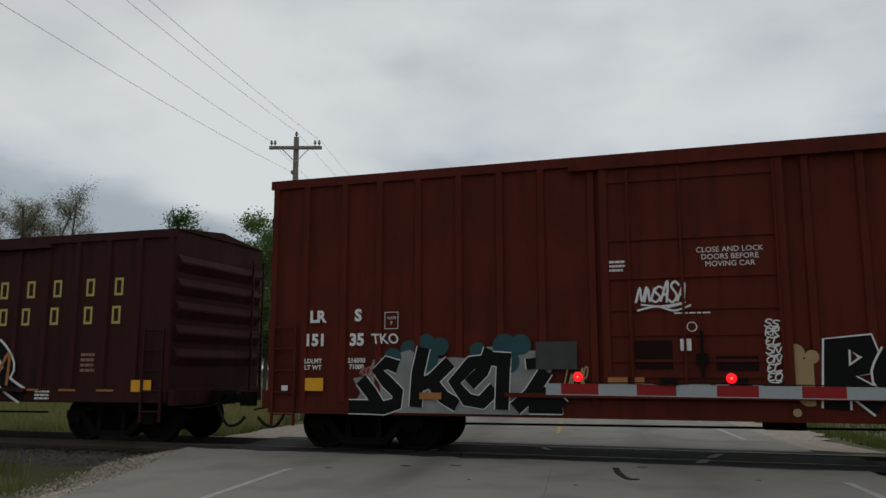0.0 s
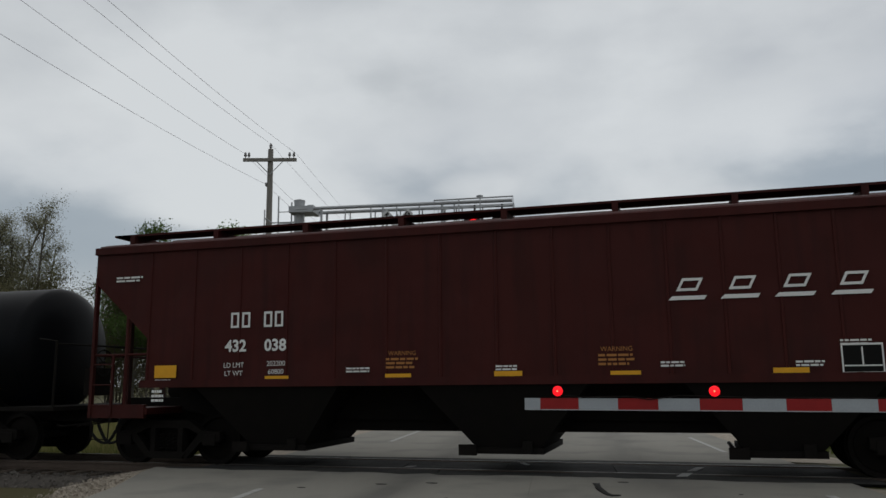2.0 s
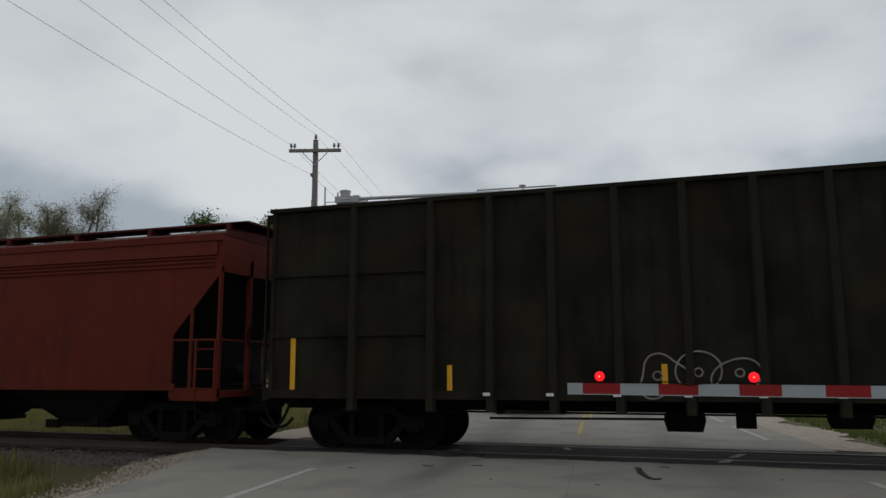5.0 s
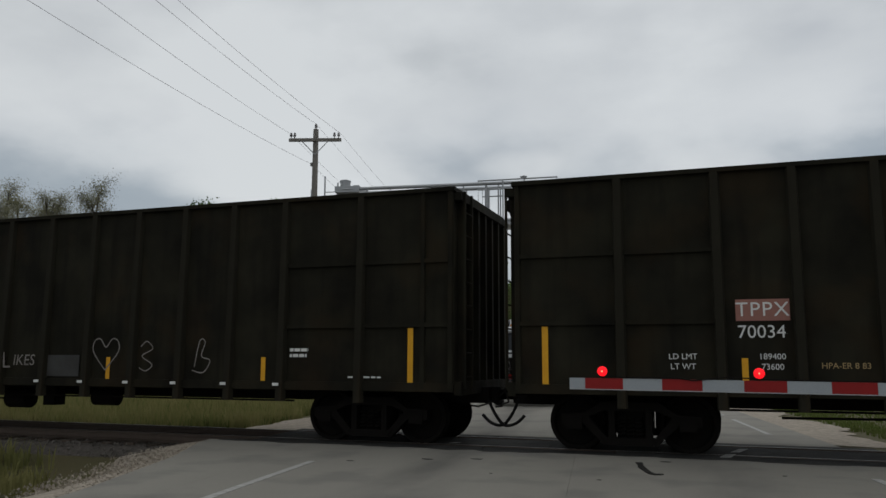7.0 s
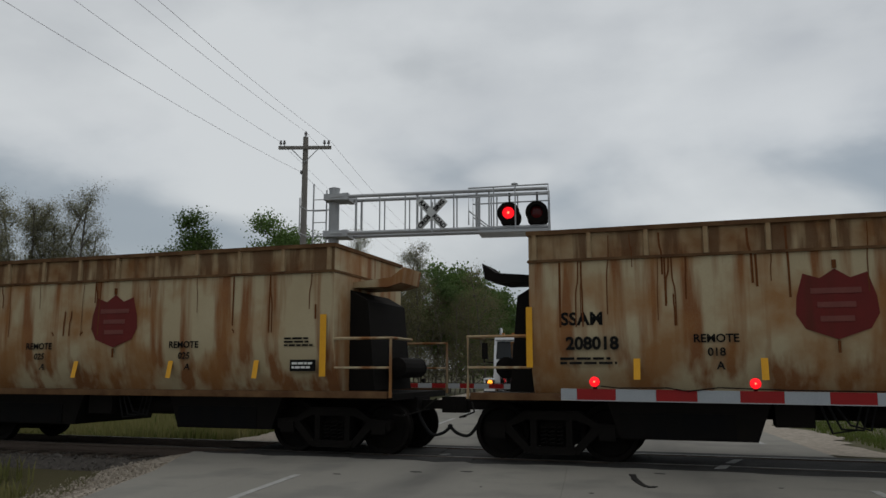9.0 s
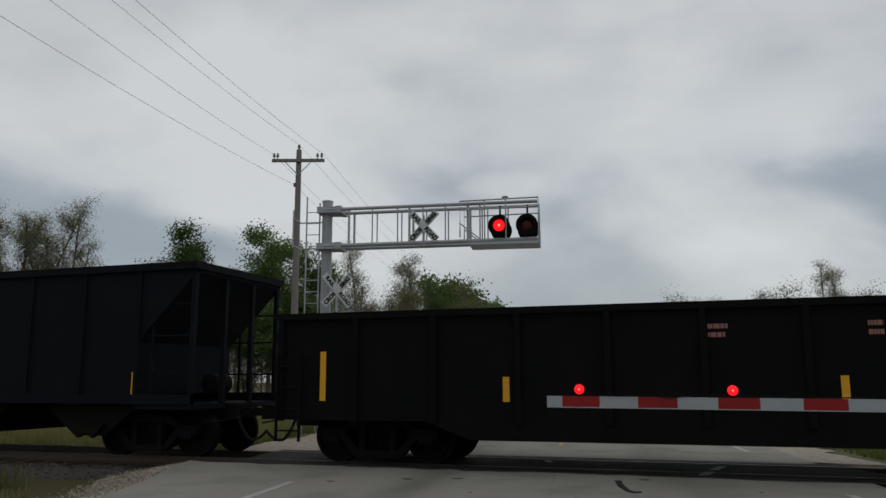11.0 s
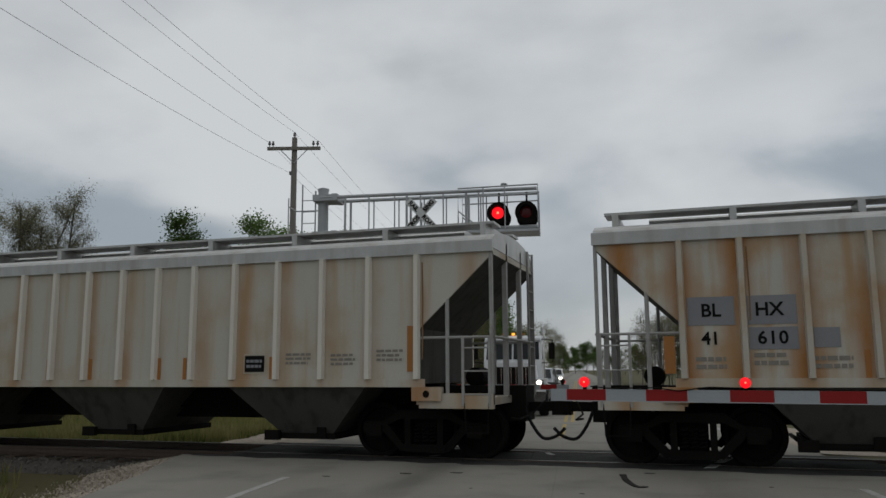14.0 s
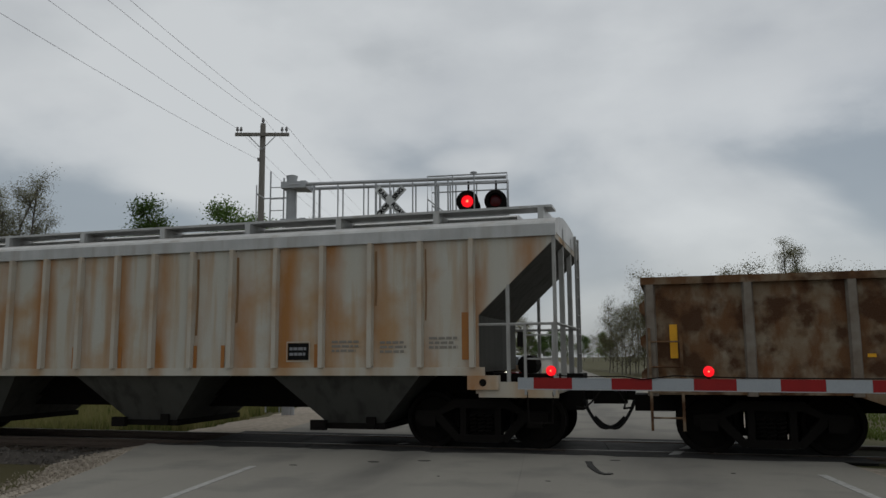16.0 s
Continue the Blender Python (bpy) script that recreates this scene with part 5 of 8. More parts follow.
def woodchip_car(left, L, label, number=None, reflectors=(3.5, 7.0, 10.25, 13.75)):
    car = new_car("woodchip_gondola", left, label, "gondola car", "woodchip cars")
    W, zt, zb, t = 1.56, 4.34, 0.98, 0.05
    p = "chip_brown"
    part("side_wall", Shape().box(0, L, -W, -W + t, zb, zt), p, car)
    part("side_wall", Shape().box(0, L, W - t, W, zb, zt), p, car)
    for x in (0.0, L - t):
        part("end_wall", Shape().box(x, x + t, -W + t, W - t, zb, zt), p, car)
    part("floor_plate", Shape().box(t, L - t, -W + t, W - t, zb, zb + 0.1), p, car)
    part("top_chord", Shape().box(-0.03, L + 0.03, -W - 0.07, -W + 0.06, zt, zt + 0.07).box(-0.03, L + 0.03, W - 0.06, W + 0.07, zt, zt + 0.07).box(-0.03, 0.1, -W + 0.06, W - 0.06, zt, zt + 0.07).box(L - 0.1, L + 0.03, -W + 0.06, W - 0.06, zt, zt + 0.07), p, car)
    part("side_sill", Shape().box(0, L, -W - 0.05, -W, zb - 0.05, zb + 0.1).box(0, L, W, W + 0.05, zb - 0.05, zb + 0.1), p, car)
    pm = post_mesh("side_post", 0.17, 0.07, zb - 0.25, zt, "chip_post", 0.06)
    thin = post_mesh("side_post", 0.10, 0.05, zb, zt, p)
    xs = [1.70, 3.17] + [3.17 + (L - 6.43) * i / 10 for i in range(1, 11)] + [L - 1.73]
    for x in xs:
        part("side_post", pm, None, car, m=pose(x, -W, 0))
        part("side_post", pm, None, car, m=pose(x, W, 0, 0, 0, 180))
    for x in (0.06, L - 0.56, L - 0.06):
        part("side_post", thin, None, car, m=pose(x, -W, 0))
    for a, b in ((0.1, 3.2), (L - 3.3, L - 0.1)):
        for z in (2.05, 3.15):
            part("side_rib", Shape().box(a, b, -W - 0.045, -W, z - 0.035, z + 0.035), p, car)
    for x, out in ((0.0, -1), (L, 1)):
        for y in (-1.3, -0.85, -0.4, 0.05, 0.5, 0.95, 1.4):
            part("end_post", Shape().box(min(x, x + out * 0.1), max(x, x + out * 0.1), y - 0.05, y + 0.05, zb, zt), p, car)
        part("end_rib", Shape().box(min(x, x + out * 0.13), max(x, x + out * 0.13), -W, W, zt - 0.16, zt - 0.02), p, car)
        part("end_rib", Shape().box(min(x, x + out * 0.13), max(x, x + out * 0.13), -W, W, zb - 0.1, zb + 0.12), p, car)
        ladder(car, x + out * 0.16, -W + 0.1, -W + 0.5, zb, zt, 0.4, p, "y")
    running_gear(car, L, 1.75, (0.7, 0.98))
    part("brake_gear", Shape().lathe([(6.9, 0.03), (6.95, 0.2), (7.5, 0.2), (7.55, 0.03)], (0, -0.75, 0.62), "x", 14).lathe([(9.3, 0.03), (9.35, 0.16), (9.9, 0.16), (9.95, 0.03)], (0, -0.85, 0.68), "x", 14).box(8.0, 8.3, -0.9, -0.6, 0.5, 0.9).tube([(3.2, -1.2, 0.72), (L - 3.2, -1.2, 0.72)], 0.018, 5).tube([(4, -0.9, 0.6), (6.9, -0.8, 0.62)], 0.02, 5), "black", car)
    y = -W - 0.012
    for x in (0.5, L - 0.78):
        plate(car, x - 0.05, x + 0.05, 1.05, 2.0, "yellow", y)
    for x in reflectors:
        plate(car, x - 0.045, x + 0.045, 1.05, 1.5, "yellow", y)
    for x in [k + 0.32 for k in xs[2:-1]]:
        plate(car, x - 0.42, x - 0.3, 1.0, 1.05, "white", -W - 0.16, "tie_down_mark")
    if number:
        plate(car, 3.4, 4.15, 2.05, 2.37, "pink_patch", y=-W - 0.008, name="patch", label="faded pink painted-out patch")
        lettering(car, "TPPX", 3.77, 2.21, 0.30, y=-W - 0.016, wide=1.1)
        lettering(car, number, 3.75, 1.88, 0.27, y=y, wide=1.0)
        for k, words in enumerate(("LD LMT", "LT WT")):
            lettering(car, words, 2.62, 1.52 - 0.15 * k, 0.125, y=y)
        for k, words in enumerate(("186100", "76900") if number == "74147" else ("189400", "73600")):
            lettering(car, words, 3.88, 1.52 - 0.15 * k, 0.125, y=y, mat="white")
        lettering(car, "HPA-CR 8 83" if number == "74147" else "HPA-ER 8 83", 4.85, 1.39, 0.12, y=y, mat="tan_spray")
    bars(car, L - 2.9, 1.58, 0.42, 0.2, 2, y=y)
    bars(car, L - 1.6, 1.16, 0.7, 0.05, 1, y=y)
    return car


def ore_car(left, L, number, remote, label, dx=0.0, reflectors=(3.68, 5.88, 7.71), flap=1):
    car = new_car("ore_hopper", left, label, "ore car", "rust-stained ore cars")
    p = "ore_cream"
    W, zt, zb = 1.56, 3.62, 1.10
    # rounded lower sides
    half = [(W, zt), (W, 2.2)] + [(W - 0.30 * (k / 8) ** 2.2, 2.2 - (2.2 - zb) * k / 8) for k in range(1, 9)]
    prof = half + [(-a, z) for a, z in reversed(half)]
    part("body", Shape().prism(prof, 0, L, "x"), p, car, smooth=True)
    part("top_band", Shape().box(-0.02, L + 0.02, -W - 0.035, W + 0.035, zt - 0.46, zt - 0.42).box(-0.03, L + 0.03, -W - 0.05, W + 0.05, zt - 0.02, zt + 0.05), "ore_rail", car)
    part("top_plate", Shape().box(0.002, L - 0.002, -W - 0.006, W + 0.006, zt - 0.42, zt - 0.02), "ore_top", car)
    pm = post_mesh("top_stake", 0.09, 0.05, zt - 0.42, zt - 0.02, "ore_top")
    for i in range(11):
        part("top_stake", pm, None, car, m=pose(0.1 + (L - 0.2) * i / 10, -W, 0))
    part("side_sill", Shape().box(-1.0, L + 1.0, -W + 0.02, -W + 0.16, 0.99, 1.10).box(-1.0, L + 1.0, W - 0.16, W - 0.02, 0.99, 1.10), "ore_rail", car)
    for c in (L * 0.26, L * 0.74):
        part("hopper_bay", Shape().prism([(c - 1.25, zb), (c + 1.25, zb), (c + 1.0, 0.4), (c - 1.0, 0.4)], -1.15, 1.15), "black", car)
        part("bay_door", Shape().box(c - 1.0, c + 0.7, -1.17, -1.15, 0.42, 0.8), "black_car", car)
    part("valve_box", Shape().box(L * 0.40, L * 0.46, -1.1, -0.4, 0.62, 0.98).lathe([(L * 0.53, 0.03), (L * 0.535, 0.16), (L * 0.6, 0.16), (L * 0.605, 0.03)], (0, -0.8, 0.78), "x", 12).box(L * 0.3, L * 0.7, -0.5, 0.5, 0.7, 0.98), "black", car, "black valve box and air cylinder under the floor")
    hoses = Shape()
    for k in range(3):
        hoses.tube([(L * 0.47 + 0.1 * k, -1.0, 0.95), (L * 0.485 + 0.12 * k, -1.05, 0.55 + 0.06 * k), (L * 0.52 + 0.1 * k, -1.0, 0.6), (L * 0.53 + 0.1 * k, -1.0, 0.95)], 0.018, 5)
    part("hose", hoses, "rubber", car)
    for x, out in ((0.0, -1), (L, 1)):
        e = x + out * 1.05
        part("end_platform", Shape().box(min(x, e), max(x, e), -W + 0.16, W - 0.16, 0.95, 1.06), "black", car)
        for y in (-W + 0.06, W - 0.06):
            part("handrail", Shape().tube([(x, y, 2.0), (e, y, 2.0), (e, y, 1.0)], 0.03, 6).tube([(x, y, 1.5), (e, y, 1.5)], 0.022, 6), p, car)
        part("handrail", Shape().tube([(e, -W + 0.06, 2.0), (e, -0.5, 2.0)], 0.025, 6), p, car)
        part("end_slope", Shape().prism([(x, 2.9), (x + out * 0.35, 2.7), (x + out * 0.5, 1.1), (x, 1.1)], -0.9, 0.9), "black", car, "dark end machinery housing")
        part("air_tank", Shape().lathe([(-0.6, 0.05), (-0.55, 0.19), (0.55, 0.19), (0.6, 0.05)], (x + out * 0.7, 0.2, 1.5), "y", 14), "black", car)
        if out == flap:
            part("roof_flap", Shape().prism([(x, 3.05), (x + out * 0.75, 3.12), (x + out * 1.0, 3.3), (x + out * 0.95, 3.02), (x + out * 0.7, 2.95), (x, 2.95)], -0.8, 0.1), "black" if out < 0 else p, car, "folded steel end flap")
    bogie(car, 0.22)
    bogie(car, L - 0.22)
    part("centre_sill", Shape().box(-1.1, L + 1.1, -0.35, 0.35, 0.72, 0.98), "black", car)
    coupler(car, -1.1, -1)
    coupler(car, L + 1.1, 1)
    y = -W - 0.006
    lettering(car, "SSAM", 0.61 + dx, 2.24, 0.27, "black_letter", y, 0.010, wide=1.05)
    lettering(car, number, 0.76 + dx, 1.86, 0.27, "black_letter", y - 0.004, 0.010, wide=1.0)
    bars(car, 0.7 + dx, 1.60, 0.9, 0.14, 2, "black_letter", y + 0.05, lean=-12)
    for x in (2.8, 6.2):
        lettering(car, "REMOTE", x, 1.92, 0.17, "black_letter", y, 0.004)
        lettering(car, remote, x, 1.72, 0.17, "black_letter", y + 0.025, 0.004, lean=-9)
        lettering(car, "A", x + 0.05, 1.52, 0.17, "black_letter", y + 0.065, 0.004, lean=-16)
    bars(car, L - 0.66, 1.95, 0.6, 0.18, 3, "black_letter", y)
    plate(car, L - 0.86, L - 0.36, 1.44, 1.64, "black_letter", y + 0.06, "notice", "small black notice with white lines")
    bars(car, L - 0.61, 1.54, 0.42, 0.14, 2, "white", y + 0.05)
    # shield emblem
    cx, cz, q = L * 0.497, 2.40, 0.52
    outline = [(-0.42, 0.46), (-0.2, 0.38), (0, 0.52), (0.2, 0.38), (0.42, 0.46), (0.52, 0.1), (0.54, -0.16), (0.42, -0.38), (0.0, -0.54), (-0.42, -0.38), (-0.54, -0.16), (-0.52, 0.1)]
    part("shield_emblem", Shape().sheet([(cx + a, y, cz + b * 0.95) for a, b in outline]), "shield_red", car, "dark red shield emblem")
    for k, w in enumerate((0.66, 0.5, 0.44)):
        plate(car, cx - w / 2, cx + w / 2, cz + 0.14 - 0.2 * k, cz + 0.22 - 0.2 * k, "shield_bar", y - 0.004, "emblem_bar")
    part("shield_stem", Shape().tube([(cx, y, cz + 0.5), (cx, y, cz + 0.62)], 0.03).tube([(cx, y, cz - 0.53), (cx, y, cz - 0.7)], 0.02), "rust", car)
    plate(car, -0.05, 0.05, 1.5, 2.45, "yellow", y - 0.03)
    plate(car, L - 0.24, L - 0.12, 1.35, 2.42, "yellow", y - 0.03)
    for x in reflectors:
        part("reflector", Shape().box(-0.05, 0.05, -0.003, 0.003, -0.23, 0.23), "yellow", car, m=pose(x, y + 0.058, 1.54, -13))
    # runs of rust down the side
    rng = random.Random(number)
    for k in range(26):
        x = rng.uniform(0.2, L - 0.3)
        z1 = rng.choice((3.15, 3.15, 3.15, 2.6, 2.2, 3.55))
        n = rng.uniform(0.25, 1.5)
        w = rng.uniform(0.010, 0.035)
        sway = rng.uniform(-0.05, 0.05)
        z0 = max(z1 - n, 2.12)
        s = Shape()
        ribbon(s, smooth_line([(x, z1), (x + sway * 0.2, z1 * 0.7 + z0 * 0.3), (x + sway * 0.9, (z0 + z1) / 2), (x + sway, z0)], 4), w)
        part("rust_run", s, "rust", car, m=pose(0, y + 0.001 - 0.0002 * k, 0))
    return car


def open_hopper(left, L, label):
    car = new_car("open_hopper", left, label, "hopper car")
    W, zt, zb = 1.56, 3.70, 1.2
    sx = 1.25
    p = "navy_black"
    part("body", Shape().prism([(0, zt - 0.1), (0, 3.5), (sx, 2.2), (sx, zb), (L - sx, zb), (L - sx, 2.2), (L, 3.5), (L, zt - 0.1)], -W, W), p, car)
    part("top_chord", Shape().box(-0.05, L + 0.05, -W - 0.07, -W + 0.06, zt - 0.14, zt).box(-0.05, L + 0.05, W - 0.06, W + 0.07, zt - 0.14, zt).box(-0.05, 0.1, -W + 0.06, W - 0.06, zt - 0.14, zt).box(L - 0.1, L + 0.05, -W + 0.06, W - 0.06, zt - 0.14, zt), p, car)
    part("side_sill", Shape().box(0, L, -W - 0.04, -W + 0.08, zb - 0.18, zb).box(0, L, W - 0.08, W + 0.04, zb - 0.18, zb), p, car)
    pm = post_mesh("side_post", 0.1, 0.05, zb, zt - 0.14, p)
    for i in range(10):
        part("side_post", pm, None, car, m=pose(sx + (L - 2 * sx) * i / 9, -W, 0))
    for i in range(4):
        c = sx + 1.2 + (L - 2 * sx - 2.4) * i / 3
        part("hopper_bay", Shape().prism([(c - 1.2, zb - 0.15), (c + 1.2, zb - 0.15), (c + 0.35, 0.4), (c - 0.35, 0.4)], -1.35, 1.35), "black", car)
        part("bay_latch", Shape().prism([(c - 0.45, 0.62), (c + 0.4, 0.62), (c + 0.15, 0.36), (c, 0.45), (c - 0.2, 0.36)], -1.45, -1.35), "black", car)
    running_gear(car, L, 1.3)
    for x, out in ((0.0, -1), (L, 1)):
        inn = -out
        for y in (-W + 0.04, -0.5, 0.5, W - 0.04):
            part("corner_post", Shape().box(min(x, x + inn * 0.09), max(x, x + inn * 0.09), y - 0.05, y + 0.05, 1.0, 3.55), p, car)
        for y in (-W + 0.05, W - 0.05):
            part("strut", Shape().tube([(x + inn * 0.95, y, 1.05), (x + inn * 0.95, y, 2.5)], 0.03, 6), p, car)
            part("rung", Shape().tube([(x + inn * 0.08, y, 2.9), (x + inn * 0.5, y, 2.9)], 0.02, 6), p, car)
            for zr in (2.3, 1.6):
                part("rung", Shape().tube([(x, y, zr), (x + inn * sx, y, zr)], 0.02, 6), p, car)
        part("end_platform", Shape().box(min(x, x + inn * sx), max(x, x + inn * sx), -W, W, 0.92, 1.02), p, car)
        part("cylinder", Shape().lathe([(-0.3, 0.05), (-0.28, 0.2), (0.28, 0.2), (0.3, 0.05)], (x + inn * 0.7, 0.3, 1.4), "y", 14), "black", car)
    brake_wheel(car, -0.12, -1.15, 3.05, -1)
    part("brake_step", Shape().box(-0.35, 0.0, -1.5, -0.75, 2.42, 2.47).prism([(-0.32, 2.42), (0.0, 2.42), (0.0, 2.2)], -1.16, -1.1), p, car)
    y = -W - 0.006
    lettering(car, "IC", 2.37, 2.41, 0.26, y=y)
    lettering(car, "365", 2.39, 1.97, 0.27, y=y, wide=1.1)
    lettering(car, "262", 3.22, 1.97, 0.27, y=y, wide=1.1)
    bars(car, 2.1, 1.42, 0.2, 0.14, 2, y=y)
    for x in (1.35, 4.15, 8.0, L - 1.3):
        plate(car, x - 0.05, x + 0.05, 1.2, 1.62, "yellow", y)
    s = Shape()
    ribbon(s, smooth_line([(4.9, 1.35), (5.5, 1.3), (5.6, 1.7), (5.0, 1.8), (5.1, 2.25), (5.6, 2.2), (5.7, 1.95)]), 0.06)
    ribbon(s, smooth_line([(5.2, 1.5), (5.35, 2.0), (5.8, 1.9), (5.6, 1.6), (5.3, 1.65)]), 0.05)
    part("graffiti", s, "blue_spray", car, "light blue spray-painted scrawl", m=pose(-0.3, y, 0))
    return car


def gondola(left, L, mat, label, zt=2.52, zb=0.80, posts=14, post_w=0.14, rusty=False, marks=(0.9, 4.2, 9.19, 11.48, 15.86, 17.81)):
    car = new_car("gondola", left, label, "gondola car")
    W, t = 1.55, 0.06
    for a, b in ((-W, -W + t), (W - t, W)):
        part("side_wall", Shape().box(0, L, a, b, zb, zt), mat, car)
    for x in (0.0, L - t):
        part("end_wall", Shape().box(x, x + t, -W + t, W - t, zb, zt), mat, car)
    part("floor_plate", Shape().box(t, L - t, -W + t, W - t, zb, zb + 0.1), mat, car)
    part("top_chord", Shape().box(-0.05, L + 0.05, -W - 0.08, -W + 0.08, zt, zt + 0.11).box(-0.05, L + 0.05, W - 0.08, W + 0.08, zt, zt + 0.11).box(-0.05, 0.1, -W + 0.08, W - 0.08, zt, zt + 0.11).box(L - 0.1, L + 0.05, -W + 0.08, W - 0.08, zt, zt + 0.11), mat, car)
    sill = [(0.0, zb), (0.0, zb - 0.03), (2.8, zb - 0.03), (3.6, zb - 0.32), (L - 3.6, zb - 0.32), (L - 2.8, zb - 0.03), (L, zb - 0.03), (L, zb)]
    for a, b in ((-W - 0.02, -W + 0.06), (W - 0.06, W + 0.02)):
        part("side_sill", Shape().prism(sill, a, b), mat, car)
    pm = post_mesh("side_post", post_w, 0.08, zb - 0.05, zt, "rust_post" if rusty else mat)
    for i in range(posts):
        x = 0.08 + (L - 0.16) * i / (posts - 1)
        part("side_post", pm, None, car, m=pose(x, -W, 0))
        part("side_post", pm, None, car, m=pose(x, W, 0, 0, 0, 180))
    for x, out in ((0.0, -1), (L, 1)):
        for z in (1.2, 1.7, 2.2):
            part("end_rib", Shape().prism([(x, z - 0.12), (x + out * 0.08, z - 0.05), (x + out * 0.08, z + 0.05), (x, z + 0.12)], -W, W), mat, car)
        ladder(car, min(x, x - out * 0.5) + (0.05 if out < 0 else 0), max(x, x - out * 0.5) - (0.05 if out > 0 else 0), -W - 0.1, 0.4, 1.9, 0.37, mat)
    running_gear(car, L, 1.75, (0.6, 0.86))
    for x in marks:
        tall = x < 1 or x > L - 1.5
        plate(car, x - 0.055, x + 0.055, 1.1 if not rusty else 1.45, 1.95 if tall else 1.5, "yellow", -W - 0.012)
    return car


def tank_car(left, L, label):
    car = new_car("tank_car", left, label, "tank car")
    r, zc = 1.30, 2.20
    prof = [(0.5 - 0.5 * math.cos(math.pi / 2 * k / 8), max(r * math.sin(math.pi / 2 * k / 8), 0.01)) for k in range(9)]
    full = prof + [(L - a, rr) for a, rr in reversed(prof)]
    part("tank", Shape().lathe(full, (0, 0, zc), "x", 56), "tank_black", car, "glossy black cylindrical tank with domed ends", True)
    for x in (2.7, 5.0, 7.4):
        part("weld_band", Shape().lathe([(x - 0.03, r + 0.004), (x + 0.03, r + 0.004)], (0, 0, zc), "x", 48), "tank_black", car, smooth=True)
    x0, x1 = 3.45, 6.55
    part("walkway", Shape().box(x0, x1, -1.15, -0.45, zc + r - 0.02, zc + r + 0.04).box(x0, x1, 0.45, 1.15, zc + r - 0.02, zc + r + 0.04), "black", car, "grated platform round the manway")
    mid = 5.2
    part("manway", Shape().lathe([(zc + r - 0.12, 0.52), (zc + r + 0.30, 0.52), (zc + r + 0.32, 0.57), (zc + r + 0.40, 0.57), (zc + r + 0.52, 0.4), (zc + r + 0.56, 0.05)], (mid, 0, 0), "z", 24), "black", car, "round manway housing", True)
    zt = zc + r
    for y in (-1.15, 1.15):
        part("guard_rail", Shape().tube([(x0, y, zt - 0.25), (x0, y, zt + 0.78), (mid - 0.75, y, zt + 0.86), (mid - 0.6, y, zt + 0.78), (mid - 0.6, y, zt + 0.02)], 0.035, 6), "black", car)
        part("guard_rail", Shape().tube([(mid + 0.45, y, zt + 0.02), (mid + 0.45, y, zt + 0.7), (mid + 0.75, y, zt + 0.82), (x1, y, zt + 0.84), (x1, y, zt - 0.25)], 0.035, 6), "black", car)
        part("guard_rail", Shape().tube([(x0, y, zt + 0.42), (mid - 0.6, y, zt + 0.42)], 0.025, 6), "black", car)
        part("guard_rail", Shape().tube([(mid + 0.45, y, zt + 0.45), (x1, y, zt + 0.45)], 0.025, 6), "black", car)
    for x in (x0, x1):
        part("guard_rail", Shape().tube([(x, -1.15, zt + 0.8), (x, 1.15, zt + 0.8)], 0.03, 6), "black", car)
        part("guard_rail", Shape().tube([(x, -1.15, zt + 0.4), (x, 1.15, zt + 0.4)], 0.025, 6), "black", car)
    ladder(car, mid - 0.05, mid + 0.45, -1.42, 0.35, 1.0, 0.3, "black")
    for x, out in ((0.0, -1), (L, 1)):
        part("stub_sill", Shape().box(min(x - out * 2.2, x + out * 0.9), max(x - out * 2.2, x + out * 0.9), -0.4, 0.4, 0.74, 1.04), "black", car)
        part("head_platform", Shape().box(min(x - out * 0.5, x + out * 0.75), max(x - out * 0.5, x + out * 0.75), -1.45, 1.45, 0.98, 1.06), "black", car)
        part("saddle", Shape().prism([(-1.1, 1.0), (1.1, 1.0), (0.85, 1.35), (-0.85, 1.35)], x - out * 1.9, x - out * 1.1, "x"), "black", car)
        part("end_rail", Shape().tube([(x + out * 0.7, -1.42, 1.05), (x + out * 0.7, -1.42, 2.3), (x + out * 0.3, -1.42, 2.35)], 0.025, 6).tube([(x + out * 0.7, -1.42, 2.25), (x + out * 0.7, 1.42, 2.25)], 0.022, 6), "black", car)
        coupler(car, x + out * 0.85, out)
    part("brake_housing", Shape().box(L + 0.6, L + 0.78, -0.5, 0.05, 1.25, 1.8), "black", car)
    brake_wheel(car, L + 0.8, -0.3, 1.9, 1)
    bogie(car, 0.62)
    bogie(car, L - 0.62 - 1.15 + 0.25)
    part("under_gear", Shape().box(4.6, 5.4, -0.5, 0.5, 0.6, 0.92).tube([(2.4, -1.0, 0.72), (L - 2.4, -1.0, 0.72)], 0.03, 6).tube([(2.4, -1.3, 0.95), (L - 2.4, -1.3, 0.95)], 0.04, 6).tube([(5.6, -1.2, 0.9), (5.7, -1.25, 0.55), (6.6, -1.25, 0.55), (6.7, -1.2, 0.9)], 0.025, 5).box(6.0, 6.5, -0.8, -0.2, 0.5, 0.9), "black", car)

    def on_tank(x, z, off=0.006):
        """Pose on the near side of the shell at height z."""
        s = (z - zc) / r
        a = math.asin(max(-1, min(1, s)))
        return -(r + off) * math.cos(a), -math.degrees(a)

    def tank_text(words, x, z, size, mat="white", bold=0.0, wide=1.0, slant=0.0):
        y, lean = on_tank(x, z)
        lettering(car, words, x, z, size, mat, y, bold, slant, wide, lean=lean)

    def tank_bars(x, z, w, h, rows, mat="white", off=0.012):
        y, lean = on_tank(x, z, off)
        bars(car, x, z, w, h, rows, mat, y, lean=lean)

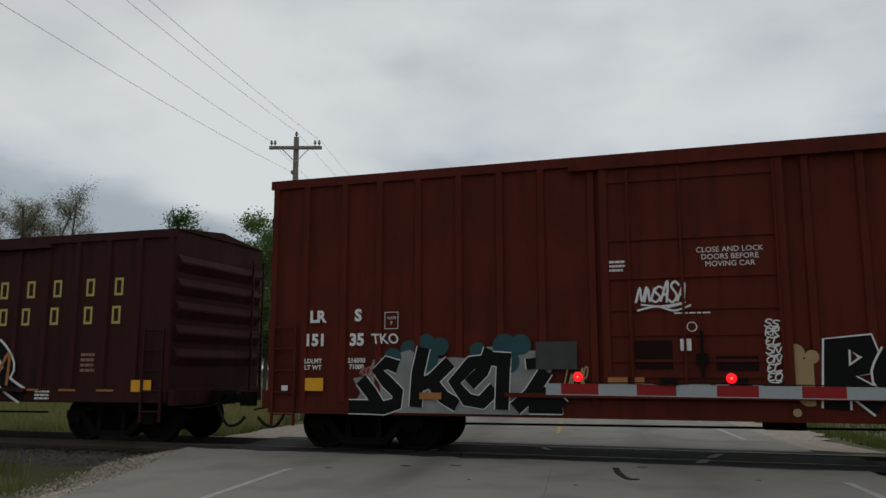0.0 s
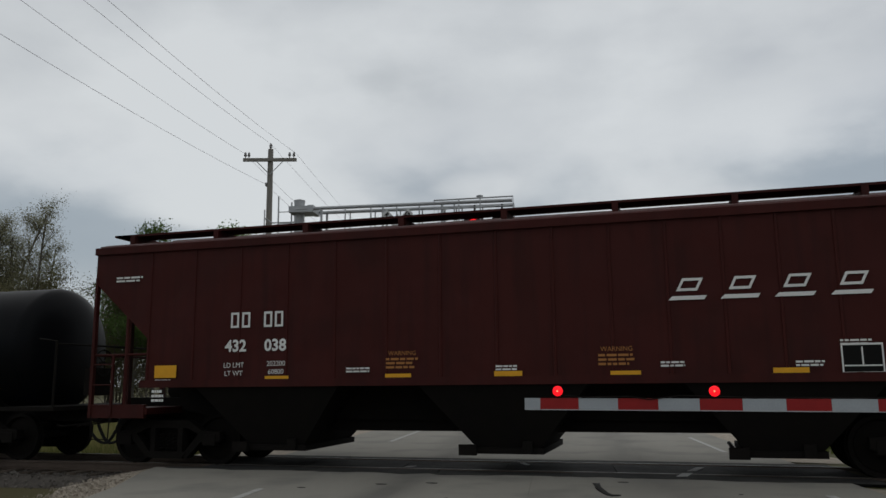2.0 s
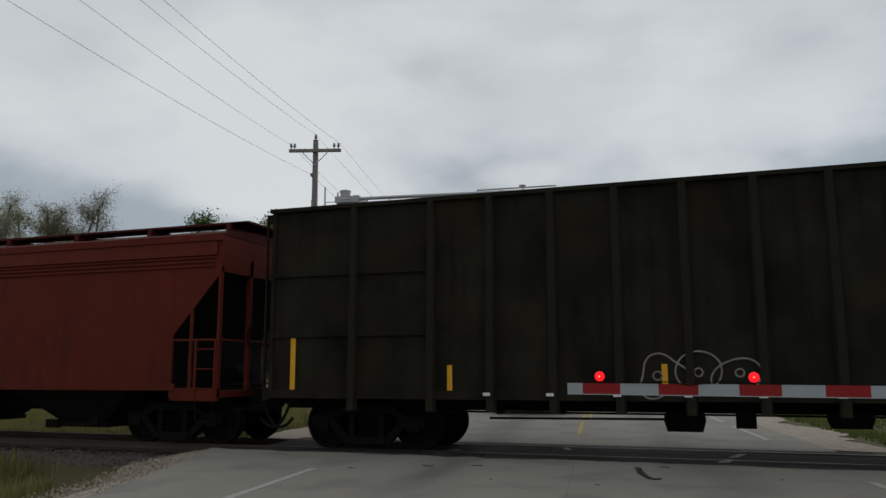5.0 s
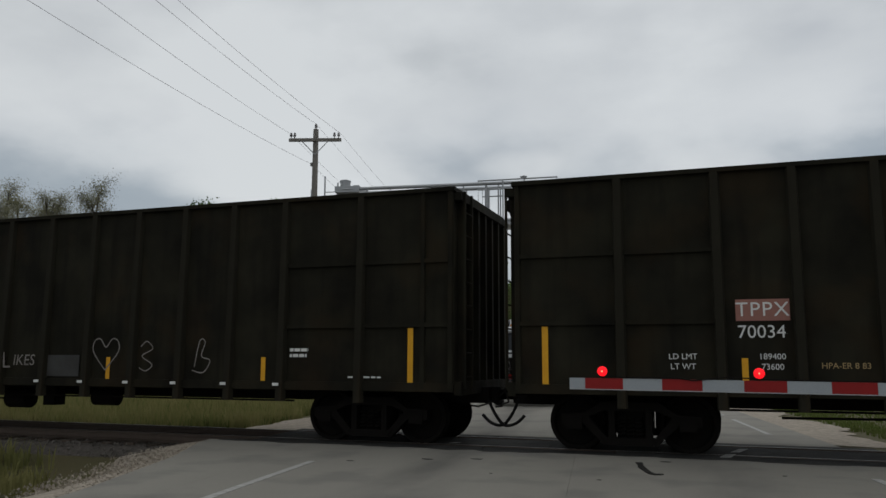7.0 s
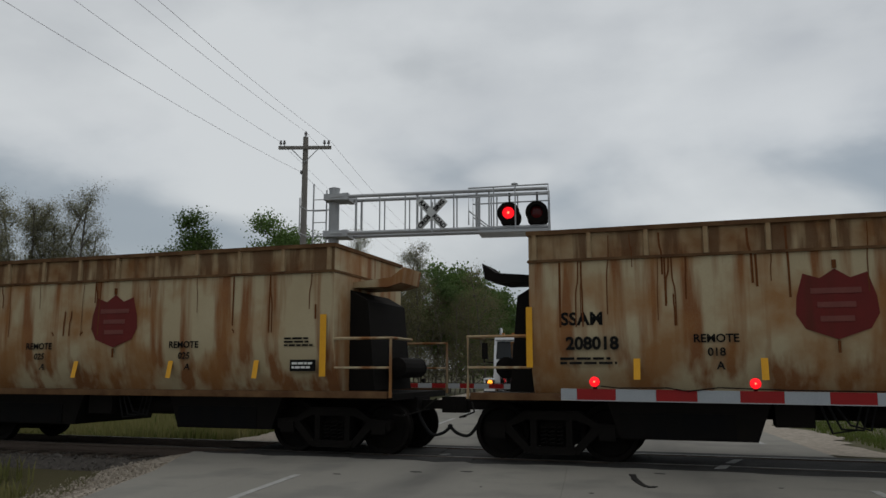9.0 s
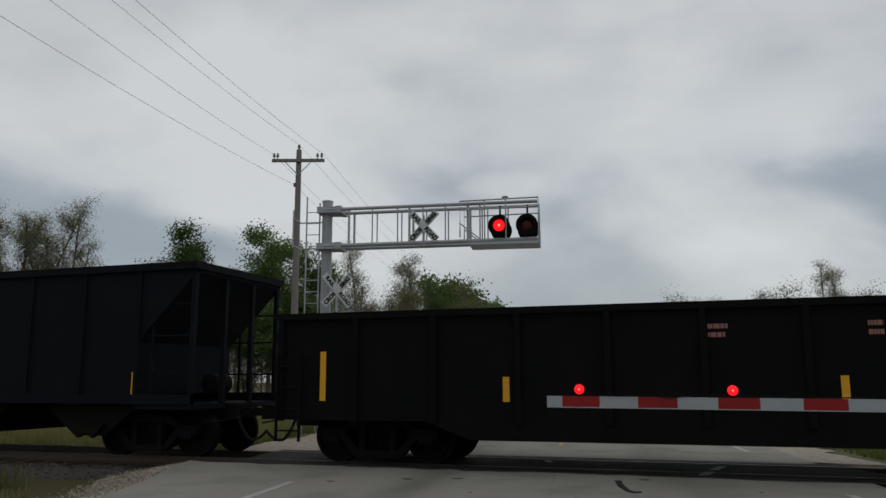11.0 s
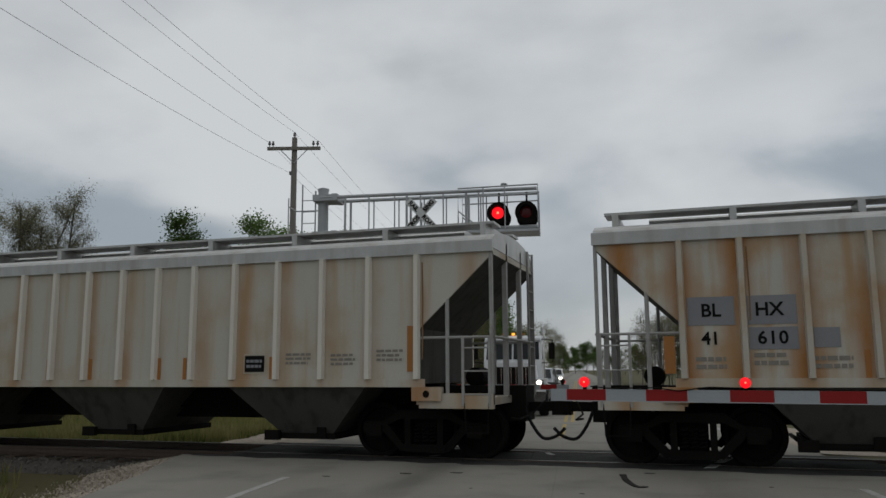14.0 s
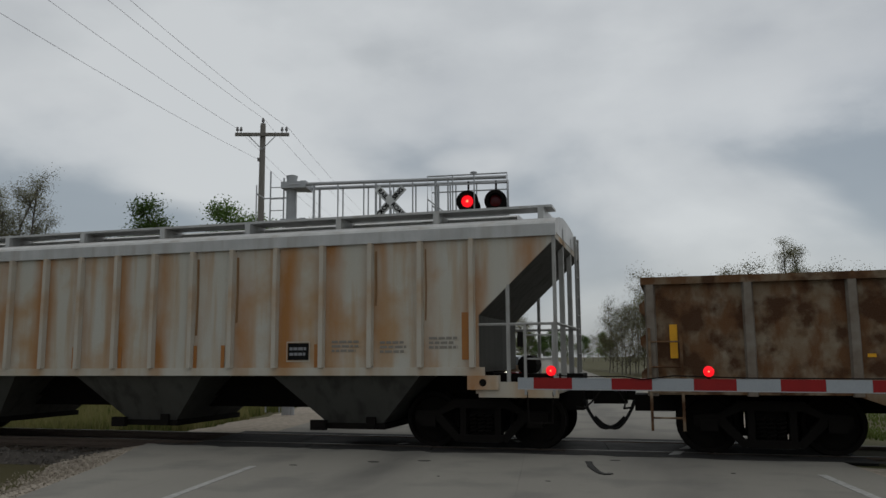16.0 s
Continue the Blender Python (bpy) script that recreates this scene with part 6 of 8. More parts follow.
    def tank_plate(x, z, w, h, mat, name="reflector", label="", off=0.008, shape=None):
        s = Shape()
        n = 6
        for k in range(n):
            z0, z1 = z - h / 2 + h * k / n, z - h / 2 + h * (k + 1) / n
            y0, y1 = on_tank(x, z0, off)[0], on_tank(x, z1, off)[0]
            s.sheet([(x - w / 2, y0, z0), (x + w / 2, y0, z0), (x + w / 2, y1, z1), (x - w / 2, y1, z1)])
        part(name, s, mat, car, label)

    # owner's name as a plain slanted block in pieces, and an emblem
    for k in range(7):
        cx = 1.55 + 0.345 * k
        y, lean = on_tank(cx, 2.55)
        s = Shape()
        wv = 0.29
        for a, b, c, d in ((-wv / 2, wv / 2, -0.14, 0.14),):
            s.sheet([(a + c * 0.3, 0, c), (b + c * 0.3, 0, c), (b + d * 0.3, 0, d), (a + d * 0.3, 0, d)])
        part("name_block", s, "white", car, m=pose(cx, y - 0.004, 2.55, lean))
    em = Shape()
    for sx in (-1, 1):
        em.sheet([(sx * 0.03, 0, -0.2), (sx * 0.13, 0, -0.2), (sx * 0.2, 0, 0.0), (sx * 0.14, 0, 0.08), (sx * 0.06, 0, -0.04)])
        blob(em, sx * 0.07, 0.14, 0.06)
    blob(em, 0, 0.21, 0.065)
    y, lean = on_tank(1.08, 2.56)
    part("emblem", em, "white", car, "white emblem of two cupped shapes round a ball", m=pose(1.06, y - 0.004, 2.56, lean))
    tank_text("PROX 17173", 2.1, 2.14, 0.24, bold=0.004)
    tank_bars(2.06, 1.85, 1.3, 0.08, 1)
    tank_bars(2.06, 1.72, 1.3, 0.08, 1)
    tank_bars(4.25, 2.86, 0.55, 0.26, 5)
    y, lean = on_tank(6.95, 2.85)
    tank_plate(6.84, 2.60, 0.66, 0.40, "placard", "notice", "bright yellow notice sheet")
    tank_bars(6.84, 2.60, 0.6, 0.3, 4, "black_letter", 0.018)
    tank_plate(7.62, 2.10, 0.44, 0.34, "white", "stencil_frame")
    tank_plate(7.62, 2.12, 0.38, 0.22, "tank_black", "stencil_panel", off=0.012)
    tank_bars(7.6, 1.84, 0.4, 0.1, 2)
    tank_plate(8.6, 2.2, 1.06, 0.52, "white", "stencil_frame", "white-lined specification table")
    for i in range(7):
        tank_plate(8.6, 2.2 + 0.22 - 0.072 * i, 1.03, 0.06, "tank_black", "stencil_panel", off=0.012)
        tank_bars(8.6, 2.2 + 0.22 - 0.072 * i, 0.95, 0.035, 1, off=0.02)
    tank_bars(8.4, 1.66, 0.6, 0.12, 2)
    y, lean = on_tank(9.0, 1.42)
    pl = part("placard", Shape().sheet([(-0.19, 0, 0), (0, 0, -0.19), (0.19, 0, 0), (0, 0, 0.19)]), "white", car, "white diamond hazard placard", m=pose(9.0, y - 0.02, 1.42, lean))
    part("placard_lettering", text_mesh("1830", 0.13, "black_letter", 0.004), None, pl, m=pose(0, -0.006, 0.0, 90))
    part("placard_corner", Shape().sheet([(-0.12, -0.005, -0.07), (0, -0.005, -0.19), (0.12, -0.005, -0.07)]), "black_letter", pl)
    for x, z in ((0.72, 1.84), (3.58, 2.02), (4.02, 2.02), (6.13, 2.02), (6.58, 2.02), (9.44, 1.82)):
        tank_plate(x, z, 0.09, 0.42 if 0.5 < x < 9 else 0.85, "yellow")
    return car


# ---------------------------------------------------------------- the train, front to back
wc = boxcar("boxcar", -9.54 - 14.9, 14.9, "maroon", "faded maroon boxcar with yellow lettering blocks", zt=4.10, zb=0.8, post_xs=[0.07] + [0.06 + 0.74 * i for i in range(1, 20)] + [14.83], door=(6.0, 9.0))
lrs = boxcar("boxcar", -7.43, 14.78, "boxcar_red", "dark red boxcar covered with black and white graffiti", zt=4.86, zb=0.66, door=(5.96, 8.66), post_xs=[0.07, 0.7, 1.45, 2.12, 2.84, 3.57, 4.28, 4.98, 5.8, 8.99, 9.74, 10.42, 11.16, 11.87, 12.54, 13.14, 13.95, 14.66])
tank = tank_car(9.35, 10.45, "black acid tank car with white markings and yellow stripes")
h1 = covered_hopper("covered_hopper", 21.45, 15.5, "hopper_brown", "hopper_brown", "brown covered grain hopper with white lettering", zt=3.98, zb=1.45, post_w=0.05, post_d=0.018, slope=(1.2, 3.35, 2.28), post_xs=[1.22, 2.15, 3.08, 4.0, 4.9, 5.84, 6.78, 7.72, 8.64, 9.53, 10.38, 11.19, 11.97, 12.75, 13.5, 14.2])
h2 = covered_hopper("covered_hopper", 38.23, 15.48, "hopper_red", "hopper_red", "dark red covered hopper with silver graffiti tags", zt=4.09, zb=1.03, posts=16, post_w=0.17, post_d=0.06, board=False, ridge=0.08, slope=(1.2, 3.38, 2.42))
h3 = covered_hopper("covered_hopper", 55.02, 16.0, "bright_red", "hopper_red", "red curved-side covered hopper with silver graffiti", zt=4.0, zb=1.1, posts=2, post_w=0.02, post_d=0.005, ridge=0.2, slope=(1.05, 3.3, 2.1))
ta = woodchip_car(72.1, 16.95, "tall dark brown woodchip gondola with a pink patch")
t74 = woodchip_car(90.27, 17.4, "tall dark brown woodchip gondola with white chalk graffiti", "74147")
t70 = woodchip_car(108.72, 17.46, "tall dark brown woodchip gondola with yellow reflectors", "70034")
s25 = ore_car(128.4, 9.26, "208025", "025", "rust-streaked cream ore car with a dark red shield")
s18 = ore_car(141.12, 8.94, "208018", "018", "rust-streaked cream ore car with a faded red shield", 0.22, (1.64, 3.45, 6.4, 7.6), -1)
ic = open_hopper(152.5, 14.4, "black open-top hopper with white lettering")
gon = gondola(168.7, 18.9, "black_car", "long low black gondola with yellow reflectors")
GRAIN_POSTS = [1.28 + 0.86 * i for i in range(5)] + [5.51 + 0.79 * i for i in range(6)] + [10.31 + 0.866 * i for i in range(5)]
B = []
for left, right, mat in ((188.85, 203.99, "grain_grey"), (205.63, 220.69, "grain_tan"), (222.32, 237.4, "grain_rusty"), (239.1, 254.22, "grain_rusty")):
    # end sheets take the dark bay colour to paint in their shade
    B.append(covered_hopper("grain_hopper", left, right - left, mat, "roof_grey", "light grey ribbed grain hopper" + (" with rusty stains" if mat == "grain_rusty" else " with a pale dirty finish"), zt=3.44, zb=1.25, ridge=0.38, post_w=0.105, post_d=0.10, slope=(1.25, 3.34, 2.15), gear="bay_and_end_shade", cage="cage_grey", sill_paint="grain_tan", post_mat="rusty_grain_post" if mat == "grain_rusty" else "grain_post", end_shade_mat="bay_and_end_shade", group="grey grain hoppers",
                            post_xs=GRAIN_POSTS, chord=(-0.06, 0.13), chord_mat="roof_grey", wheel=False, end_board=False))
rg = gondola(255.55, 15.4, "rust_gon", "low heavily rusted gondola with peeling paint", zt=2.55, zb=0.95, posts=12, post_w=0.16, rusty=True, marks=(0.4, 3.05, 7.2, 11.0, 14.95))


# ---------------------------------------------------------------- markings of the single cars
def glyph_block(car, x, z, w, h, k, mat, y, slant=0.0):
    """One plain hollow block in place of a letter of an owner's name."""
    s = Shape()
    b = min(w, h) * 0.2
    bits = [(-w * 0.42, w * 0.42, h * 0.48 - b, h * 0.48), (-w * 0.42, w * 0.42, -h * 0.48, -h * 0.48 + b), (-w * 0.42, -w * 0.42 + b, -h * 0.48 + b, h * 0.48 - b), (w * 0.42 - b, w * 0.42, -h * 0.48 + b, h * 0.48 - b)]
    for a, b, c, d in bits:
        s.sheet([(a + c * slant, 0, c), (b + c * slant, 0, c), (b + d * slant, 0, d), (a + d * slant, 0, d)])
    part("name_block", s, mat, car, m=pose(x, y, z))


STROKES = (
    ((0.9, 0.85), (0.4, 1.0), (0.1, 0.75), (0.8, 0.35), (0.5, 0.0), (0.0, 0.15)),
    ((0.1, 0.0), (0.35, 1.0), (0.55, 0.9), (0.75, 0.0), (0.6, 0.4), (0.2, 0.35)),
    ((0.15, 0.0), (0.1, 0.95), (0.7, 0.95), (0.65, 0.55), (0.2, 0.5), (0.85, -0.05)),
    ((0.85, 0.8), (0.3, 0.95), (0.1, 0.45), (0.5, 0.5), (0.15, 0.35), (0.3, 0.0), (0.9, 0.1)),
    ((0.1, 0.0), (0.15, 1.0), (0.7, 0.05), (0.85, 1.05)),
    ((0.5, 0.95), (0.1, 0.6), (0.25, 0.05), (0.75, 0.1), (0.85, 0.7), (0.45, 0.98)),
    ((0.2, 1.05), (0.1, 0.1), (0.4, 0.0), (1.0, 0.15)),
)


def tag(car, x, z, w, h, seed, mat="white", y=-1.65, loops=5, thick=0.022):
    """A quick scrawl of spray paint: loose slanted strokes with a flourish under them."""
    rng = random.Random(seed)
    n = max(2, min(6, loops))
    s = Shape()
    for i in range(n):
        g = rng.choice(STROKES)
        k = rng.uniform(0.75, 1.15)
        pts = [(-w / 2 + w / n * (i + a * 1.15) + (b - 0.5) * h * 0.22, (b * k - 0.5) * h + rng.uniform(-0.04, 0.04) * h) for a, b in g]
        ribbon(s, smooth_line(pts, 4), thick)
    ribbon(s, smooth_line([(-w * 0.42, -h * 0.62), (0, -h * 0.74), (w * 0.48, -h * 0.55), (w * 0.1, -h * 0.82)], 4), thick * 0.8)
    part("graffiti_tag", s, mat, car, m=pose(x, y, z))


def bubble_tag(car, x, z, w, h, n, seed, mat="chalk", y=-1.65, thick=0.016):
    """Puffy outlined shapes that overlap, each with a small closed loop in it."""
    rng = random.Random(seed)
    s = Shape()
    for i in range(n):
        cx, cz = -w / 2 + w * (i + 0.5) / n, h * 0.06 * (1 if i % 2 else -1)
        rx, rz = w / n * rng.uniform(0.58, 0.72), h * 0.5 * rng.uniform(0.82, 1.0)
        lumps, a0, amp = rng.choice((2, 3, 3)), rng.uniform(0, 6.28), rng.uniform(0.08, 0.18)
        pts = []
        for t in range(19):
            a = 6.2832 * t / 18
            q = 1 + amp * math.sin(lumps * a + a0)
            pts.append((cx + rx * q * math.cos(a) + 0.12 * rz * math.sin(a), cz + rz * q * math.sin(a)))
        ribbon(s, smooth_line(pts, 3), thick)
        ex, ez = cx + rng.uniform(-0.2, 0.2) * rx, cz + rng.uniform(-0.1, 0.3) * rz
        ribbon(s, smooth_line([(ex + 0.2 * rx * math.cos(0.9 * t), ez + 0.2 * rz * math.sin(0.9 * t)) for t in range(8)], 3), thick * 0.9)
    part("graffiti_tag", s, mat, car, m=pose(x, y, z))


def piece(car, letters, y, fill="black_letter", edge="white", thick=0.28, rim=0.07):
    """Large painted letters: a pale rim with a dark stroke over it, one letter laid over the last."""
    for k, strokes in enumerate(letters):
        under, over = Shape(), Shape()
        for st in strokes:
            ribbon(under, st, thick + 2 * rim)
            ribbon(over, st, thick)
        g = part("graffiti_letter", under, edge, car, "white-rimmed black graffiti letter", m=pose(0, y - 0.006 * k, 0))
        part("letter_fill", over, fill, g, m=pose(0, -0.003, 0))


def spots(car, items, mat, y, label):
    s = Shape()
    for x, z, r in items:
        blob(s, x, z, r, 0.0, 18)
    part("paint_spots", s, mat, car, label, m=pose(0, y, 0))


YB = -1.612
# red boxcar
lettering(lrs, "LR", 0.97, 2.33, 0.28, y=YB, bold=0.012)
lettering(lrs, "S", 1.75, 2.34, 0.28, y=YB, bold=0.012)
lettering(lrs, "151", 0.93, 1.92, 0.28, y=YB, bold=0.012)
lettering(lrs, "35", 1.73, 1.92, 0.28, y=YB, bold=0.012)
for k, (a, b) in enumerate((("LDLMT", "216000"), ("LT WT", "71000"))):
    lettering(lrs, a, 0.9, 1.56 - 0.11 * k, 0.11, y=YB, bold=0.003)
    lettering(lrs, b, 1.73, 1.57 - 0.11 * k, 0.11, y=YB, bold=0.003)
sq = Shape()
ribbon(sq, [(-0.12, -0.14), (0.12, -0.14), (0.12, 0.14), (-0.12, 0.14)], 0.014, close=True)
part("stencil_frame", sq, "white", lrs, m=pose(2.37, YB, 2.25))
lettering(lrs, "PLATE", 2.37, 2.29, 0.06, y=YB)
lettering(lrs, "F", 2.37, 2.2, 0.09, y=YB)
plate(lrs, 0.66, 1.1, 1.05, 1.27, "yellow", YB + 0.006)
plate(lrs, 0.29, 0.41, 1.05, 1.14, "white", YB + 0.006, "mark")
plate(lrs, 4.87, 5.53, 1.42, 1.86, "bare_steel", YB - 0.03, "patch_plate", "bare grey steel patch plate")
spots(lrs, [(2.7, 1.75, 0.16), (3.0, 1.84, 0.17), (3.25, 1.8, 0.15), (2.4, 1.62, 0.16), (4.35, 1.8, 0.2), (4.62, 1.82, 0.17), (3.9, 1.72, 0.14), (3.0, 1.6, 0.22), (4.4, 1.55, 0.2)], "teal", -1.608, "teal spray cloud behind the letters")
flank = Shape()
flank.sheet([(x, 0, z) for x, z in ((1.62, 0.70), (1.81, 1.02), (1.67, 1.27), (1.94, 1.31), (2.04, 1.58), (2.33, 1.64), (2.71, 1.75), (2.95, 1.6), (3.0, 1.1), (2.75, 0.70))])
flank.sheet([(x, -0.001, z) for x, z in ((2.7, 0.70), (2.8, 1.5), (3.07, 1.58), (3.47, 1.62), (3.92, 1.59), (4.06, 1.79), (4.23, 1.78), (4.5, 1.66), (4.63, 1.58), (4.55, 0.70))])
flank.sheet([(x, -0.002, z) for x, z in ((4.4, 0.70), (4.45, 1.58), (4.72, 1.72), (4.87, 1.72), (4.89, 1.58), (5.14, 1.44), (4.98, 1.2), (5.02, 1.07), (5.26, 1.05), (5.30, 0.72))])
part("graffiti_flank", flank, "dull_silver", lrs, "grey sprayed flank of the graffiti letters", m=pose(0, -1.6095, 0))
piece(lrs, [
    [[(2.50, 1.46), (2.29, 1.53), (2.13, 1.40), (2.29, 1.22), (2.50, 1.03), (2.48, 0.85), (2.25, 0.78), (1.94, 0.79), (1.60, 0.79)], [(1.82, 1.25), (2.02, 1.02), (2.15, 0.82)]],
    [[(2.96, 1.78), (2.86, 1.36), (2.82, 0.80)], [(3.43, 1.54), (3.12, 1.25), (2.92, 1.17)], [(3.07, 1.25), (3.31, 0.97), (3.55, 0.84)]],
    [[(4.02, 1.54), (3.80, 1.53), (3.50, 1.21), (3.72, 0.93), (3.96, 0.89), (4.19, 1.11)], [(4.12, 1.74), (3.98, 1.39), (3.76, 1.18)]],
    [[(4.15, 1.59), (4.46, 1.57)], [(4.34, 1.60), (4.30, 0.78)]],
    [[(4.81, 1.60), (4.83, 1.43)], [(5.03, 1.40), (4.78, 1.03), (4.52, 0.80)], [(4.74, 0.84), (5.28, 0.84)], [(4.84, 1.06), (5.12, 1.02), (5.28, 0.84)]]], -1.613, thick=0.225, rim=0.016)
plate(lrs, 2.9, 3.28, 0.93, 1.04, "orange_faded", -1.65)
lettering(lrs, "TKO", 2.27, 1.93, 0.24, y=YB, slant=-0.15, bold=0.004)
tag(lrs, 1.95, 1.4, 0.3, 0.12, 22, "pink_patch", y=YB)
tag(lrs, 5.5, 1.25, 0.35, 0.3, 23, "tan_spray", y=YB)
for k, words in enumerate(("CLOSE AND LOCK", "DOORS BEFORE", "MOVING CAR")):
    lettering(lrs, words, 7.87, 3.23 - 0.11 * k, 0.115, y=-1.626)
bars(lrs, 6.2, 3.03, 0.26, 0.2, 3, y=-1.626)
tag(lrs, 6.85, 2.58, 0.74, 0.27, 5, y=-1.655, loops=6, thick=0.034)
ribbon_s = Shape()
ribbon(ribbon_s, smooth_line([(-0.4, -0.02), (-0.1, 0.04), (0.15, -0.03), (0.4, 0.05)], 5), 0.03)
part("graffiti_tag", ribbon_s, "white", lrs, m=pose(6.88, -1.655, 2.34))
bars(lrs, 7.3, 2.27, 0.55, 0.04, 1, y=-1.655)
ring = Shape()
ribbon(ring, [(0.07 * math.cos(a), 0.07 * math.sin(a)) for a in [0.4189 * k for k in range(15)]], 0.014, close=True)
part("stencil_ring", ring, "white", lrs, m=pose(7.28, -1.655, 2.06))
plate(lrs, 7.1, 7.26, 1.7, 1.88, "white", -1.655, "notice")
for k in range(7):
    tag(lrs, 8.4, 1.32 + 0.13 * k, 0.2, 0.12, 40 + k, y=-1.7, loops=2, thick=0.02)
plate(lrs, 6.0, 6.3, 1.2, 1.3, "orange_faded", -1.655)
plate(lrs, 6.4, 6.55, 1.2, 1.3, "orange_faded", -1.655)
bars(lrs, 7.5, 1.18, 2.0, 0.07, 1, "patch_grey", y=-1.655)
plate(lrs, 6.42, 6.98, 1.42, 1.86, "smudge", -1.624, "paint_patch", "dark over-painted patch")
plate(lrs, 7.6, 8.2, 1.4, 1.62, "smudge", -1.624, "paint_patch")
spots(lrs, [(8.8, 1.35, 0.22), (8.7, 1.66, 0.13), (8.86, 1.05, 0.16), (8.6, 1.2, 0.1), (8.62, 1.62, 0.07), (8.68, 0.8, 0.06), (8.92, 1.6, 0.1)], "tan_spray", -1.606, "tan spray clouds")
spots(lrs, [(10.83, 2.2, 0.26), (10.62, 2.14, 0.15), (11.08, 2.14, 0.15), (10.54, 2.42, 0.09), (11.26, 2.5, 0.09), (11.3, 2.34, 0.06), (10.05, 2.4, 0.06), (10.75, 2.64, 0.05), (10.9, 2.62, 0.04), (10.8, 1.98, 0.3)], "tan_spray", -1.607, "tan spray bubbles above the letters")
spots(lrs, [(14.05, 1.3, 0.24), (14.15, 1.55, 0.14), (14.35, 1.8, 0.13), (14.0, 1.0, 0.13), (14.38, 1.42, 0.06), (14.4, 1.2, 0.06), (13.95, 1.72, 0.06)], "tan_spray", -1.607, "tan spray bubbles beside the letters")
piece(lrs, [
    [[(9.2, 0.86), (9.25, 1.78), (9.62, 1.76), (9.72, 1.5), (9.3, 1.3), (9.8, 0.92)]],
    [smooth_line([(10.0, 1.65), (9.86, 1.3), (10.2, 1.12), (10.45, 1.4), (10.25, 1.72), (10.0, 1.66)], 5)],
    [smooth_line([(11.0, 1.78), (10.66, 1.7), (10.72, 1.4), (11.05, 1.1), (10.7, 0.88), (10.35, 0.9)], 5)],
    [smooth_line([(11.2, 1.8), (11.45, 1.0), (11.75, 0.95)], 5)],
    [smooth_line([(11.7, 1.42), (12.15, 1.5), (12.05, 1.84), (11.72, 1.72), (11.7, 1.2), (12.3, 1.0)], 5)],
    [smooth_line([(12.45, 0.9), (12.5, 1.8), (12.9, 1.75), (12.85, 1.4), (12.5, 1.32), (13.0, 0.9)], 5)],
    [smooth_line([(13.75, 1.6), (13.45, 1.86), (13.15, 1.6), (13.5, 1.28), (13.75, 1.05), (13.2, 0.86)], 5)]], -1.613, thick=0.34, rim=0.03)
spots(lrs, [(10.42, 1.08, 0.3), (12.0, 1.15, 0.34)], "black_letter", -1.66, "round black belly of a graffiti letter")
for cx, cz, rr in ((10.42, 1.08, 0.31), (12.0, 1.15, 0.35)):
    rg_s = Shape()
    ribbon(rg_s, [(rr * math.cos(a), rr * math.sin(a)) for a in [0.2513 * k for k in range(25)]], 0.04, close=True)
    part("graffiti_ring", rg_s, "white", lrs, m=pose(cx, -1.664, cz))
plate(lrs, 12.95, 13.2, 1.4, 1.7, "tan_spray", -1.67, "paint_patch")
lettering(lrs, "15", 10.42, 1.14, 0.2, y=-1.668, slant=0.1)
lettering(lrs, "EM", 13.42, 1.66, 0.24, y=-1.672, slant=0.15)
lettering(lrs, "REWL", 14.32, 3.2, 0.27, y=YB - 0.06, slant=0.2, bold=0.006, wide=0.9)
part("end_lettering", text_mesh("LRS 15135", 0.2, "black_letter", 0.004), None, lrs, m=pose(14.806, 0.75, 4.56, 90, 0, 90))
halo = Shape()
ribbon(halo, [(0.14 * math.cos(a), 0.06 * math.sin(a)) for a in [0.4189 * k for k in range(15)]], 0.035, close=True)
part("graffiti_tag", halo, "white", lrs, m=pose(14.42, YB, 3.5))
tag(lrs, 13.55, 2.6, 0.5, 0.4, 33, y=-1.655, loops=4, thick=0.018)
bars(lrs, 13.6, 2.15, 0.5, 0.2, 3, "pink_patch", y=YB)
plate_end = Shape().box(14.795, 14.80, -1.4, 1.4, 4.35, 4.78)
part("end_panel", plate_end, "white", lrs, "dirty white top end panel")

# maroon boxcar: two rows of the owner's name as blocks
for i, x in enumerate((13.65, 13.2, 12.97, 12.16, 11.49, 10.8, 10.1)):
    if x != 13.2:
        glyph_block(wc, x, 3.02, 0.24, 0.36, i, "cream_letter", -1.572)
for i, x in enumerate((13.62, 12.95, 12.12, 11.4, 10.82, 10.2)):
    glyph_block(wc, x, 2.47, 0.24, 0.36, i + 1, "cream_letter", -1.572)
plate(wc, 14.1, 14.55, 1.0, 1.22, "yellow", -1.614)
for k in range(4):
    plate(wc, 10.6 + 0.9 * k, 11.0 + 0.9 * k, 1.0, 1.04, "orange_faded", -1.614)
bars(wc, 13.02, 1.55, 0.35, 0.4, 4, "pink_patch", -1.572)
bars(wc, 12.0, 0.92, 0.4, 0.2, 3, "white", -1.6)
piece(wc, [[smooth_line([(9.6, 0.9), (10.2, 1.6), (10.7, 1.9), (11.1, 1.5), (11.0, 1.2), (11.5, 0.9)], 5)]], -1.612, thick=0.25, rim=0.05)
part("graffiti_stroke", ribbon(Shape(), smooth_line([(10.7, 1.0), (11.1, 1.75), (11.1, 1.1)], 5), 0.07), "orange_faded", wc, m=pose(0, -1.63, 0))

